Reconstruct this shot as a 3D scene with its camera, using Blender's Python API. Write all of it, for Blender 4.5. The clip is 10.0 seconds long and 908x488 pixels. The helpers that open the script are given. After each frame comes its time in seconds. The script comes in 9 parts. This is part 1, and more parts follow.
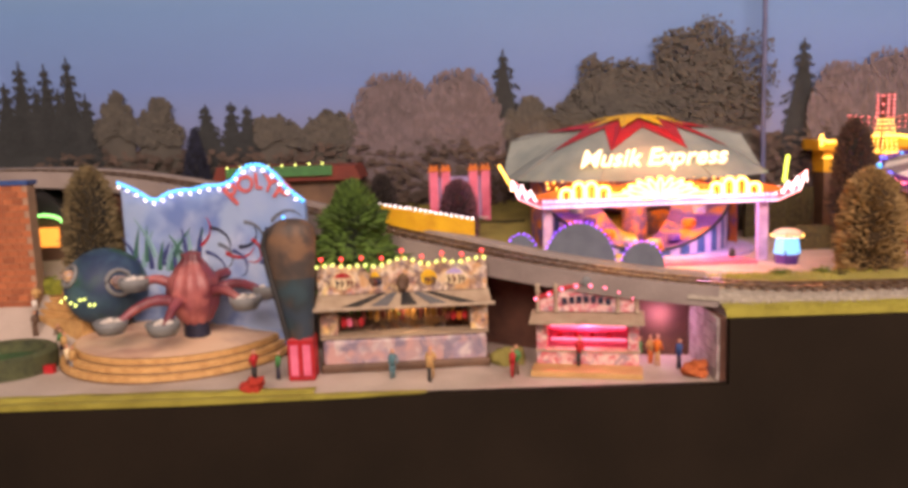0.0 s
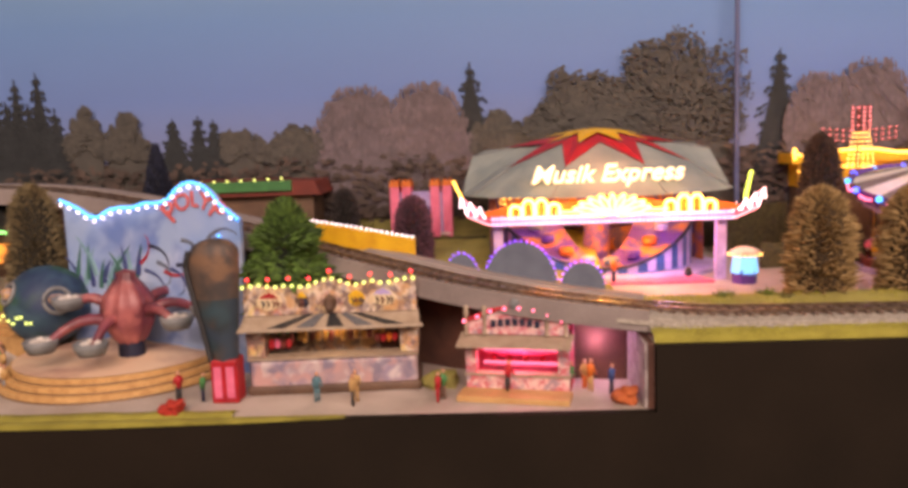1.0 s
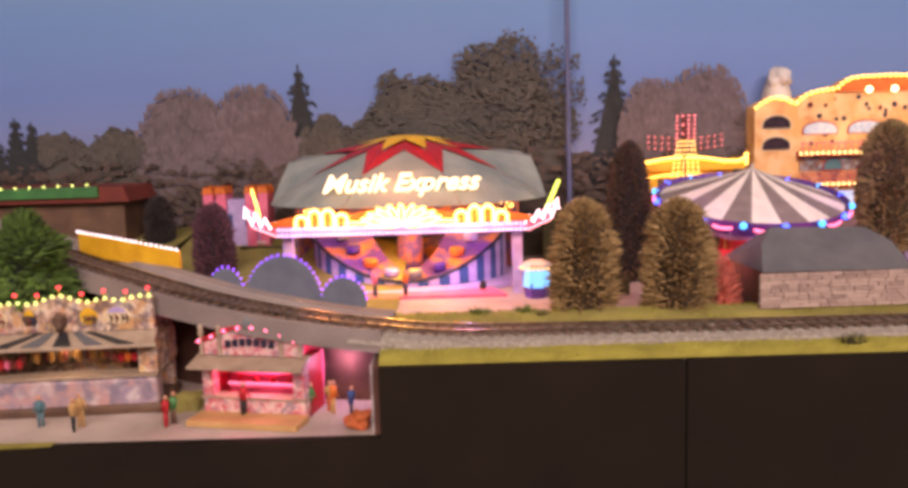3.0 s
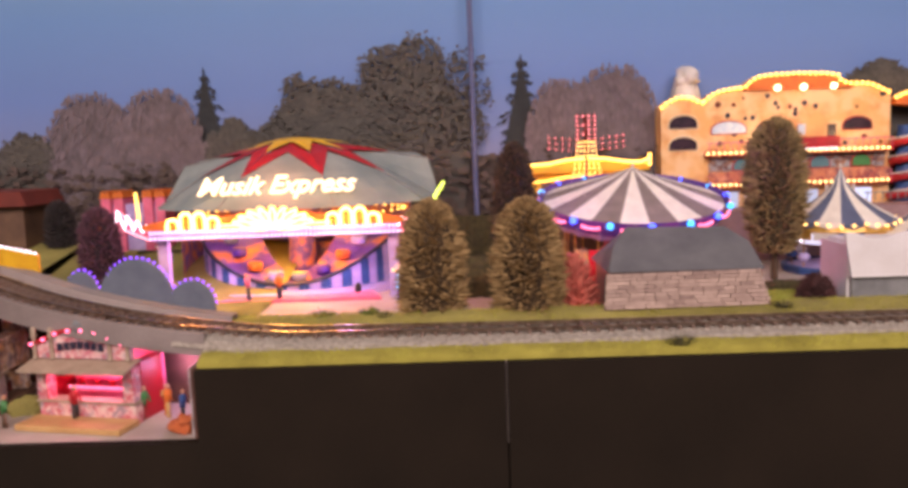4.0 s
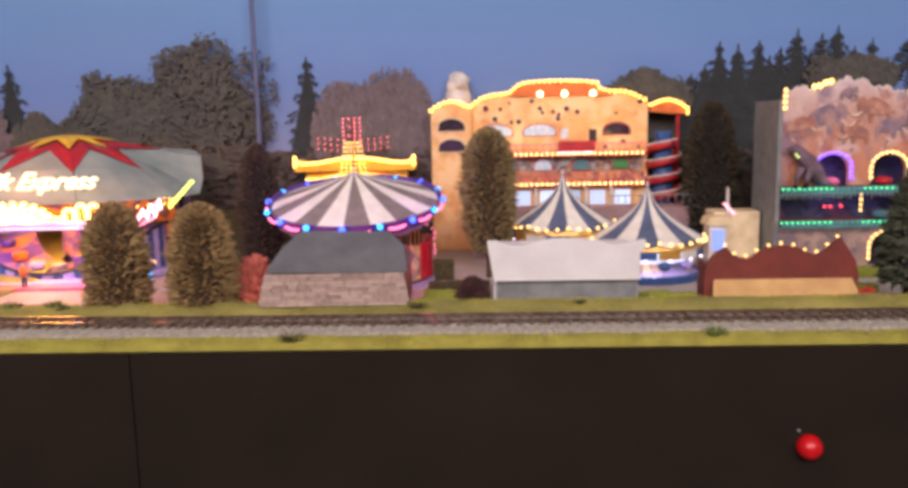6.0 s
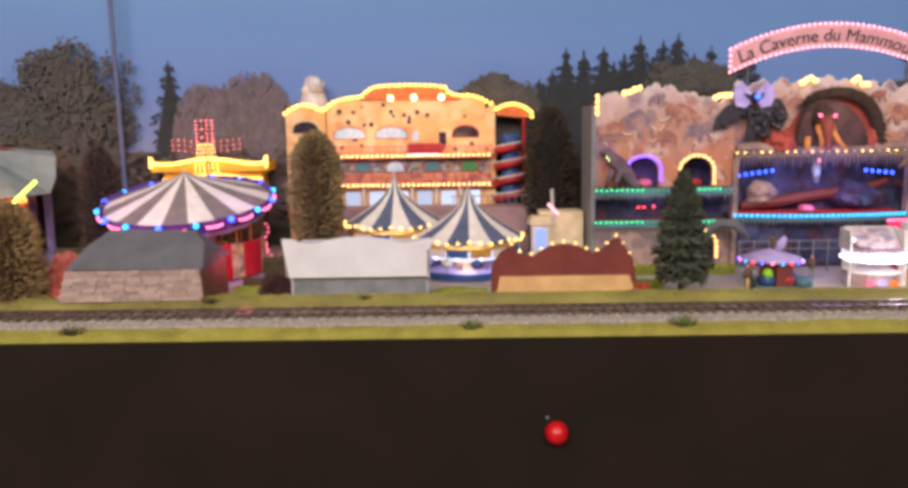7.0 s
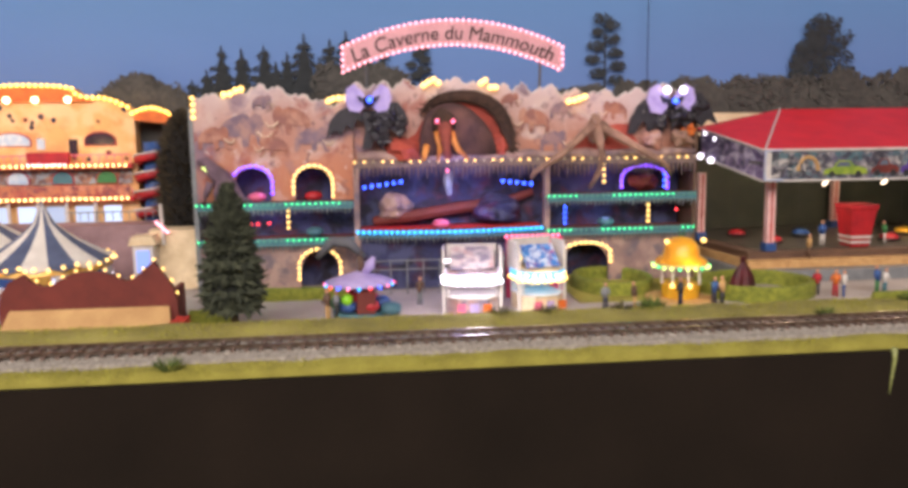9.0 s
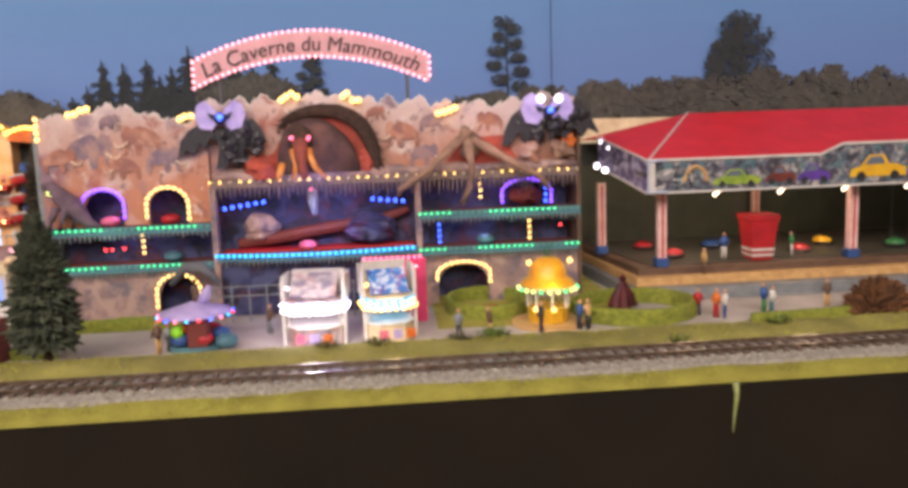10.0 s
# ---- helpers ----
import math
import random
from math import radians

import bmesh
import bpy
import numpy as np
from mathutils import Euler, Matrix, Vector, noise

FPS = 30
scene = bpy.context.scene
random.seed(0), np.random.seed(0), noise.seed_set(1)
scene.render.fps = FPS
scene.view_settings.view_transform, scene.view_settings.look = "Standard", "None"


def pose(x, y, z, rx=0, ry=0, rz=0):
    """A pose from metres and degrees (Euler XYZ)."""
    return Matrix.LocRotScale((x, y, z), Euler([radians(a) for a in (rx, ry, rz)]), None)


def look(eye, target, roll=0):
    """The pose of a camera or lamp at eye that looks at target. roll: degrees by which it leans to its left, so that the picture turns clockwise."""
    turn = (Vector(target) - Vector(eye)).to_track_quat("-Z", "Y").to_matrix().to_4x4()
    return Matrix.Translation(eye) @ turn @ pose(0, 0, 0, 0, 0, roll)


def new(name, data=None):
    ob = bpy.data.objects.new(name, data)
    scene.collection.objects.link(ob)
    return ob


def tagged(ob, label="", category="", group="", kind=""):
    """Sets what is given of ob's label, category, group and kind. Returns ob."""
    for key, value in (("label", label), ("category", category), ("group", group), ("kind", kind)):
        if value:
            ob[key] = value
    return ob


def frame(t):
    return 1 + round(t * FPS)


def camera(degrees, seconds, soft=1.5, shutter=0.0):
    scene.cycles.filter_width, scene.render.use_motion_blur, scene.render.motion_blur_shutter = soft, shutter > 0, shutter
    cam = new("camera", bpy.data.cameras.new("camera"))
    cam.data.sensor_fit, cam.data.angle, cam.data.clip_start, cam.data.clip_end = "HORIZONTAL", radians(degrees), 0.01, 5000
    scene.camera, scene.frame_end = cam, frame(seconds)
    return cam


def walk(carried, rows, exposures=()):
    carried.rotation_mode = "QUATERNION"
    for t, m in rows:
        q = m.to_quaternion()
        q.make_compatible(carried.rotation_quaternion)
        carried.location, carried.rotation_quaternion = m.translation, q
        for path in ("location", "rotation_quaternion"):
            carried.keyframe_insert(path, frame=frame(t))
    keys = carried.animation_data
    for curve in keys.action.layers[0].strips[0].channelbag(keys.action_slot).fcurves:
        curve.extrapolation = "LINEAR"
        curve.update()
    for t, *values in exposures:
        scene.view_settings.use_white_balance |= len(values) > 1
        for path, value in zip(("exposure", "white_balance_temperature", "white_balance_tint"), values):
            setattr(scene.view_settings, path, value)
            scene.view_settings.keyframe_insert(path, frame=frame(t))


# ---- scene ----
cam = camera(60.0, 10.0, soft=3.7)
PATH = [
    (0, (-0.1658, -0.4831, 0.1181), (-0.1810, 1.4979, -0.1565), -1.99),
    (0.5, (-0.1390, -0.4810, 0.1189), (-0.2056, 1.5015, -0.1369), -2.21),
    (1, (-0.0977, -0.4680, 0.1225), (-0.1876, 1.5139, -0.1304), -2.13),
    (1.5, (-0.0533, -0.4544, 0.1278), (-0.1067, 1.5288, -0.1250), -1.97),
    (2, (-0.0363, -0.4466, 0.1273), (-0.0983, 1.5353, -0.1340), -1.98),
    (2.5, (-0.0092, -0.4415, 0.1242), (-0.0985, 1.5402, -0.1311), -2.18),
    (3, (0.0490, -0.4388, 0.1256), (0.0320, 1.5441, -0.1350), -1.74),
    (3.2, (0.0742, -0.4381, 0.1308), (0.0375, 1.5444, -0.1302), -1.85),
    (4.3, (0.1919, -0.4216, 0.1133), (0.1267, 1.5634, -0.1217), -2.02),
    (4.5, (0.2123, -0.4150, 0.1178), (0.1541, 1.5690, -0.1280), -1.49),
    (5, (0.2528, -0.4088, 0.1202), (0.2558, 1.5750, -0.1335), -1.29),
    (5.2, (0.2672, -0.4206, 0.1141), (0.3115, 1.5648, -0.1234), -1.17),
    (6.3, (0.4416, -0.4814, 0.1404), (0.3555, 1.4914, -0.1770), -1.15),
    (6.5, (0.4691, -0.4886, 0.1381), (0.4007, 1.4857, -0.1738), -1.02),
    (7, (0.5322, -0.4954, 0.1372), (0.5083, 1.4809, -0.1689), -0.92),
    (7.5, (0.5739, -0.4843, 0.1322), (0.6231, 1.4937, -0.1592), -1.00),
    (8, (0.6273, -0.4672, 0.1262), (0.7891, 1.5052, -0.1622), -0.64),
    (8.5, (0.7167, -0.4416, 0.1279), (0.9420, 1.5264, -0.1482), -0.56),
    (9, (0.7863, -0.4227, 0.1303), (0.9983, 1.5455, -0.1547), -0.76),
    (9.5, (0.8517, -0.4121, 0.1402), (1.0155, 1.5600, -0.1495), -1.26),
    (10, (0.9095, -0.3972, 0.1394), (1.0697, 1.5757, -0.1470), -2.05),
]
walk(cam, [(t, look(eye, target, roll)) for t, eye, target, roll in PATH], [(0.0, 0.22, 7950, 31), (1.5, 0.06, 7850, 33), (3.0, 0.02, 7300, 35), (5.0, 0.0, 6600, 27), (6.5, 0.0, 6450, 24), (7.5, 0.12, 6550, 18), (9.0, 0.12, 6400, 18), (10.0, 0.12, 6650, 18)])

# ---- light: a dim exhibition room with one added lamp, and the funfair's own lamps ----
world = bpy.data.worlds.new("room_air")
world.use_nodes = True
world.node_tree.nodes["Background"].inputs[0].default_value = (0.75, 0.82, 1.0, 1)
world.node_tree.nodes["Background"].inputs[1].default_value = 0.05
scene.world = world


def area_lamp(name, eye, target, size_x, size_y, watts, colour):
    data = bpy.data.lights.new(name, "AREA")
    data.shape, data.size, data.size_y, data.energy, data.color = "RECTANGLE", size_x, size_y, watts, colour
    ob = new(name, data)
    ob.matrix_world = look(eye, target)
    return ob


# bare light points without a lamp body, standing in for nearby bulbs
def point_lamp(name, place, watts, colour, radius=0.006):
    data = bpy.data.lights.new(name, "POINT")
    data.energy, data.color, data.shadow_soft_size = watts, colour, radius
    ob = new(name, data)
    ob.location = place
    return ob


ROOM_WATTS = 62
# unseen room light, hung low in front to favour the backdrop over the ground
area_lamp("ceiling_panel_lamp", (0.3, -1.75, 1.15), (0.35, 0.3, 0.1), 2.8, 0.8, ROOM_WATTS, (1.0, 0.93, 0.86))

# ---- helpers ----
def srgb(r, g, b):
    return tuple(((v / 255) / 12.92 if v < 10.3 else ((v / 255 + 0.055) / 1.055) ** 2.4) for v in (r, g, b))


def material(name, a, b=None, scale=60.0, rough=0.7, metal=0.0, bump=0.15, detail=900.0, island=False, objectwise=False):
    """Two colours mixed by a coarse and a fine noise, with fine relief."""
    m = bpy.data.materials.new(name)
    m.use_nodes = True
    nt = m.node_tree
    bsdf = nt.nodes["Principled BSDF"]
    bsdf.inputs["Roughness"].default_value, bsdf.inputs["Metallic"].default_value = rough, metal
    b = b or tuple(v * 0.7 for v in a)
    co = nt.nodes.new("ShaderNodeTexCoord")
    coarse, fine = nt.nodes.new("ShaderNodeTexNoise"), nt.nodes.new("ShaderNodeTexNoise")
    coarse.inputs["Scale"].default_value, fine.inputs["Scale"].default_value = scale, detail
    coarse.inputs["Detail"].default_value = 5
    for n in (coarse, fine):
        nt.links.new(co.outputs["Object"], n.inputs["Vector"])
    add = nt.nodes.new("ShaderNodeMath")
    add.operation = "MULTIPLY_ADD"
    nt.links.new(fine.outputs["Fac"], add.inputs[0])
    add.inputs[1].default_value = 0.45
    nt.links.new(coarse.outputs["Fac"], add.inputs[2])
    fac = add.outputs[0]
    low, high = 0.5, 0.95
    if island or objectwise:
        info = nt.nodes.new("ShaderNodeNewGeometry" if island else "ShaderNodeObjectInfo")
        mix = nt.nodes.new("ShaderNodeMath")
        mix.operation = "MULTIPLY_ADD"
        nt.links.new(info.outputs["Random Per Island" if island else "Random"], mix.inputs[0])
        mix.inputs[1].default_value = 0.7
        nt.links.new(fac, mix.inputs[2])
        fac, low, high = mix.outputs[0], 0.55, 1.6
    ramp = nt.nodes.new("ShaderNodeMapRange")
    ramp.inputs[1].default_value, ramp.inputs[2].default_value = low, high
    nt.links.new(fac, ramp.inputs[0])
    mixc = nt.nodes.new("ShaderNodeMix")
    mixc.data_type = "RGBA"
    mixc.inputs["A"].default_value, mixc.inputs["B"].default_value = (*a, 1), (*b, 1)
    nt.links.new(ramp.outputs[0], mixc.inputs["Factor"])
    nt.links.new(mixc.outputs["Result"], bsdf.inputs["Base Color"])
    if bump:
        bm_ = nt.nodes.new("ShaderNodeBump")
        bm_.inputs["Strength"].default_value, bm_.inputs["Distance"].default_value = bump, 0.0008
        nt.links.new(fine.outputs["Fac"], bm_.inputs["Height"])
        nt.links.new(bm_.outputs[0], bsdf.inputs["Normal"])
    return m


def mural(name, colours, scale=70.0, warp=2.0, rough=0.6):
    """Airbrushed fairground painting: swirling patches of several colours."""
    m = bpy.data.materials.new(name)
    m.use_nodes = True
    nt = m.node_tree
    bsdf = nt.nodes["Principled BSDF"]
    bsdf.inputs["Roughness"].default_value = rough
    co = nt.nodes.new("ShaderNodeTexCoord")
    last = None
    for i, c in enumerate(colours):
        n1 = nt.nodes.new("ShaderNodeTexNoise")
        n1.noise_dimensions = "4D"
        n1.inputs["W"].default_value = 3.7 * i + 0.013 * scale
        n1.inputs["Scale"].default_value, n1.inputs["Detail"].default_value = scale * (0.5 + 0.14 * i), 3.0
        n1.inputs["Distortion"].default_value = warp * 0.35
        nt.links.new(co.outputs["Object"], n1.inputs["Vector"])
        ramp = nt.nodes.new("ShaderNodeMapRange")
        ramp.inputs[1].default_value, ramp.inputs[2].default_value, ramp.inputs[4].default_value = 0.47, 0.61, 0.9
        nt.links.new(n1.outputs["Fac"], ramp.inputs[0])
        mixc = nt.nodes.new("ShaderNodeMix")
        mixc.data_type = "RGBA"
        mixc.inputs["A"].default_value, mixc.inputs["B"].default_value = (*colours[0], 1), (*c, 1)
        nt.links.new(ramp.outputs[0], mixc.inputs["Factor"])
        if last:
            nt.links.new(last.outputs["Result"], mixc.inputs["A"])
        last = mixc
    nt.links.new(last.outputs["Result"], bsdf.inputs["Base Color"])
    return m


def airbrush(name, z0, z1, stops, patches, rough=0.6):
    """Airbrushed scenery: colours that change with height, with soft patches; patches: (colour, scale, from, to)."""
    m = bpy.data.materials.new(name)
    m.use_nodes = True
    nt = m.node_tree
    bsdf = nt.nodes["Principled BSDF"]
    bsdf.inputs["Roughness"].default_value = rough
    co, sep, mr, ramp = (nt.nodes.new("ShaderNode" + k) for k in ("TexCoord", "SeparateXYZ", "MapRange", "ValToRGB"))
    wob, add = nt.nodes.new("ShaderNodeTexNoise"), nt.nodes.new("ShaderNodeMath")
    wob.inputs["Scale"].default_value, wob.inputs["Detail"].default_value = 1.6 / (z1 - z0), 4
    add.operation = "MULTIPLY_ADD"
    add.inputs[1].default_value = 0.9
    mr.inputs[1].default_value, mr.inputs[2].default_value = z0, z1
    mr.inputs[3].default_value, mr.inputs[4].default_value = -0.45, 0.55
    nt.links.new(co.outputs["Object"], wob.inputs["Vector"]), nt.links.new(co.outputs["Object"], sep.inputs[0])
    nt.links.new(sep.outputs["Z"], mr.inputs[0]), nt.links.new(wob.outputs["Fac"], add.inputs[0]), nt.links.new(mr.outputs[0], add.inputs[2])
    nt.links.new(add.outputs[0], ramp.inputs[0])
    for k, c in enumerate(stops):
        e = ramp.color_ramp.elements[k] if k < 2 else ramp.color_ramp.elements.new(1.0)
        e.position, e.color = k / (len(stops) - 1), (*c, 1)
    last = ramp.outputs[0]
    for k, (c, scale, lo, hi) in enumerate(patches):
        n1, r1, mix = nt.nodes.new("ShaderNodeTexNoise"), nt.nodes.new("ShaderNodeMapRange"), nt.nodes.new("ShaderNodeMix")
        n1.noise_dimensions = "4D"
        n1.inputs["W"].default_value, n1.inputs["Scale"].default_value, n1.inputs["Detail"].default_value = 5.3 * k + z0, scale, 4
        n1.inputs["Distortion"].default_value = 0.8
        r1.inputs[1].default_value, r1.inputs[2].default_value, r1.inputs[4].default_value = lo, hi, 0.85
        mix.data_type = "RGBA"
        mix.inputs["B"].default_value = (*c, 1)
        nt.links.new(co.outputs["Object"], n1.inputs["Vector"]), nt.links.new(n1.outputs["Fac"], r1.inputs[0])
        nt.links.new(r1.outputs[0], mix.inputs["Factor"]), nt.links.new(last, mix.inputs["A"])
        last = mix.outputs["Result"]
    nt.links.new(last, bsdf.inputs["Base Color"])
    return m


def glow(name, colour, strength):
    m = bpy.data.materials.new(name)
    m.use_nodes = True
    bsdf = m.node_tree.nodes["Principled BSDF"]
    bsdf.inputs["Base Color"].default_value = (*[0.05 + 0.3 * c for c in colour], 1)
    bsdf.inputs["Emission Color"].default_value = (*colour, 1)
    bsdf.inputs["Emission Strength"].default_value = strength
    return m


def mesh_from(bm, name, mats):
    me = bpy.data.meshes.new(name)
    bm.normal_update()
    bm.to_mesh(me)
    bm.free()
    for mt in mats if isinstance(mats, (list, tuple)) else [mats]:
        me.materials.append(mt)
    return me


def part(name, bm, mat, parent, label="", smooth=False):
    me = mesh_from(bm, name, mat)
    if smooth:
        me.shade_smooth()
    ob = new(name, me)
    ob.parent = parent
    if label:
        tagged(ob, label)
    return ob


def thing(name, label, category, at=(0, 0, 0), rz=0, group="", kind=""):
    ob = new(name)
    ob.empty_display_size = 0.01
    ob.matrix_basis = pose(*at, 0, 0, rz)
    return tagged(ob, label, category, group, kind)


def solid(name, bm, mat, label, category, kind="", group="", at=(0, 0, 0), rz=0, smooth=False):
    me = mesh_from(bm, name, mat)
    if smooth:
        me.shade_smooth()
    ob = new(name, me)
    ob.matrix_basis = pose(*at, 0, 0, rz)
    return tagged(ob, label, category, group, kind)


def box(x0, x1, y0, y1, z0, z1, bm=None, bevel=0.0, mi=0):
    bm = bm or bmesh.new()
    got = bmesh.ops.create_cube(bm, size=1, matrix=Matrix.Translation(((x0 + x1) / 2, (y0 + y1) / 2, (z0 + z1) / 2)) @ Matrix.Diagonal((abs(x1 - x0), abs(y1 - y0), abs(z1 - z0), 1)))
    if bevel:
        edges = list({e for v in got["verts"] for e in v.link_edges})
        bmesh.ops.bevel(bm, geom=edges, offset=bevel, segments=2, affect="EDGES", profile=0.5)
    elif mi:
        for f in {f for v in got["verts"] for f in v.link_faces}:
            f.material_index = mi
    return bm


def slab(points, y0, y1, bm=None, mi=0):
    """A panel: an outline in x and z, given in order, from y0 to y1."""
    bm = bm or bmesh.new()
    front, back = [bm.verts.new((x, y0, z)) for x, z in points], [bm.verts.new((x, y1, z)) for x, z in points]
    faces = [bm.faces.new(front), bm.faces.new(back[::-1])]
    n = len(points)
    for i in range(n):
        faces.append(bm.faces.new((front[i], back[i], back[(i + 1) % n], front[(i + 1) % n])))
    for f in faces:
        f.material_index = mi
    bmesh.ops.recalc_face_normals(bm, faces=faces)
    return bm


def plate(points, z0, z1, bm=None):
    """A plate: an outline in x and y from z0 to z1."""
    bm = bm or bmesh.new()
    lo, hi = [bm.verts.new((x, y, z0)) for x, y in points], [bm.verts.new((x, y, z1)) for x, y in points]
    faces = [bm.faces.new(lo[::-1]), bm.faces.new(hi)]
    n = len(points)
    for i in range(n):
        faces.append(bm.faces.new((lo[i], lo[(i + 1) % n], hi[(i + 1) % n], hi[i])))
    bmesh.ops.recalc_face_normals(bm, faces=faces)
    return bm


def rod(p, q, r0, r1=None, seg=10, bm=None):
    bm = bm or bmesh.new()
    p, q = Vector(p), Vector(q)
    turn = (q - p).to_track_quat("Z", "Y").to_matrix().to_4x4()
    bmesh.ops.create_cone(bm, cap_ends=True, segments=seg, radius1=r0, radius2=r0 if r1 is None else r1, depth=(q - p).length, matrix=Matrix.Translation((p + q) / 2) @ turn)
    return bm


def tube(points, radii, seg=8, bm=None):
    """A bent tube through points, with a radius at each."""
    bm = bm or bmesh.new()
    pts, rings = [Vector(p) for p in points], []
    for i, p in enumerate(pts):
        way = (pts[min(i + 1, len(pts) - 1)] - pts[max(i - 1, 0)]).normalized()
        side = way.cross((0, 0, 1) if abs(way.z) < 0.95 else (1, 0, 0)).normalized()
        up = side.cross(way)
        r = radii[i] if isinstance(radii, (list, tuple)) else radii
        rings.append([bm.verts.new(p + r * (math.cos(a) * side + math.sin(a) * up)) for a in (2 * math.pi * k / seg for k in range(seg))])
    for a, b in zip(rings, rings[1:]):
        for k in range(seg):
            bm.faces.new((a[k], a[(k + 1) % seg], b[(k + 1) % seg], b[k]))
    bm.faces.new(rings[0][::-1]), bm.faces.new(rings[-1])
    bmesh.ops.recalc_face_normals(bm, faces=bm.faces)
    return bm


def lathe(profile, seg=32, bm=None, a0=0.0, a1=2 * math.pi, at=(0, 0, 0), ripple=0.0, waves=0):
    """A turned form from (radius, height) pairs; ripple makes the radius wave round."""
    bm = bm or bmesh.new()
    whole = abs(a1 - a0 - 2 * math.pi) < 1e-6
    count = seg if whole else seg + 1
    rings = []
    for r, z in profile:
        ring = []
        for k in range(count):
            a = a0 + (a1 - a0) * k / seg
            rr = max(r, 1e-5) * (1 + ripple * math.cos(waves * a))
            ring.append(bm.verts.new((at[0] + rr * math.cos(a), at[1] + rr * math.sin(a), at[2] + z)))
        rings.append(ring)
    for a, b in zip(rings, rings[1:]):
        for k in range(seg):
            bm.faces.new((a[k], a[(k + 1) % count], b[(k + 1) % count], b[k]))
    bmesh.ops.recalc_face_normals(bm, faces=bm.faces)
    return bm


def ball(p, r, squash=1.0, sub=2, bm=None, wob=0.0):
    bm = bm or bmesh.new()
    got = bmesh.ops.create_icosphere(bm, subdivisions=sub, radius=r)
    for v in got["verts"]:
        if wob:
            v.co *= 1 + wob * noise.noise(v.co / r * 1.6 + Vector(p) * 90)
        v.co.z *= squash
        v.co += Vector(p)
    return bm


BULB = {}


def bulbs(parent, places, mat, r=0.0011):
    """Small lamps, each a part of its thing."""
    key = (mat.name, r)
    if key not in BULB:
        bm = bmesh.new()
        bmesh.ops.create_icosphere(bm, subdivisions=1, radius=r)
        BULB[key] = mesh_from(bm, "light_bulb", mat)
        BULB[key].shade_smooth()
    for p in places:
        ob = new("light_bulb", BULB[key])
        ob.parent, ob.location = parent, p


def along(points, step):
    """Places every step metres along a line of points."""
    out, left = [], 0.0
    for a, b in zip(points, points[1:]):
        a, b = Vector(a), Vector(b)
        d, s = (b - a).length, left
        while s <= d:
            out.append(a.lerp(b, s / d if d else 0))
            s += step
        left = s - d
    return out


def arc(cx, cz, rx, rz, a0, a1, n):
    return [(cx + rx * math.cos(radians(a0 + (a1 - a0) * k / n)), cz + rz * math.sin(radians(a0 + (a1 - a0) * k / n))) for k in range(n + 1)]


def lettering(text, width, mat, parent, at, depth=0.0006, bend=0.0, rx=90, rz=0, name="lettering", shear=0.0, bold=0.0):
    """A line of built-in letters, centred, as wide as given; bend: how far its middle rises over its ends."""
    data = bpy.data.curves.new(name, "FONT")
    data.body, data.align_x, data.align_y, data.extrude, data.shear, data.offset = text, "CENTER", "CENTER", 0.02, shear, bold
    tmp = new(name, data)
    bpy.context.view_layer.update()
    me = bpy.data.meshes.new_from_object(tmp.evaluated_get(bpy.context.evaluated_depsgraph_get()))
    bpy.data.objects.remove(tmp)
    xs = [v.co.x for v in me.vertices]
    k = width / (max(xs) - min(xs))
    mid = (max(xs) + min(xs)) / 2
    for v in me.vertices:
        x, y = (v.co.x - mid) * k, v.co.y * k
        u = x / (width / 2)
        slope = -2 * bend * u / (width / 2)
        v.co = (x - y * slope, y + bend * (1 - u * u), (1 if v.co.z > 0 else 0) * depth)
    me.materials.clear()
    me.materials.append(mat)
    ob = new(name, me)
    ob.parent = parent
    ob.matrix_basis = pose(*at, rx, 0, rz)
    return ob

# ---- materials ----
M_FASCIA = material("black_painted_board", (0.0145, 0.0108, 0.0078), (0.021, 0.015, 0.0105), 14, 0.9, bump=0.05)
M_FASCIA.node_tree.nodes["Principled BSDF"].inputs["Specular IOR Level"].default_value = 0.08
M_GRASS = material("scatter_grass", srgb(168, 160, 70), srgb(128, 120, 48), 55, 0.95, bump=0.9, detail=1400)
M_LAWN = material("dull_lawn", srgb(160, 150, 80), srgb(116, 108, 56), 30, 0.95, bump=0.8, detail=1300)
M_PAVE = material("pale_paved_plaza", srgb(196, 182, 172), srgb(160, 146, 134), 20, 0.8, bump=0.2)
M_UPPER = material("pinkish_grey_paving", srgb(190, 178, 170), srgb(150, 138, 130), 20, 0.85, bump=0.25)
M_BALLAST = material("ballast", srgb(206, 196, 180), srgb(62, 54, 48), 500, 0.95, bump=1.0, detail=1500, island=True)
M_RAIL = material("rail_steel", srgb(190, 170, 150), srgb(120, 96, 80), 200, 0.3, 0.9)
M_SLEEPER = material("sleeper_brown", srgb(128, 106, 92), srgb(92, 74, 64), 200, 0.9)
M_CARD = material("grey_card", srgb(150, 138, 132), srgb(122, 110, 106), 26, 0.85, bump=0.1)
M_STONEWALL = material("printed_stone_wall", srgb(186, 176, 172), srgb(130, 118, 116), 220, 0.85, objectwise=True)
M_DARKWALL = material("dark_underpass_wall", srgb(108, 70, 56), srgb(78, 50, 42), 60, 0.9)
M_ROOM = material("room_wall_paint", (0.62, 0.6, 0.58), (0.55, 0.53, 0.51), 3, 0.9)
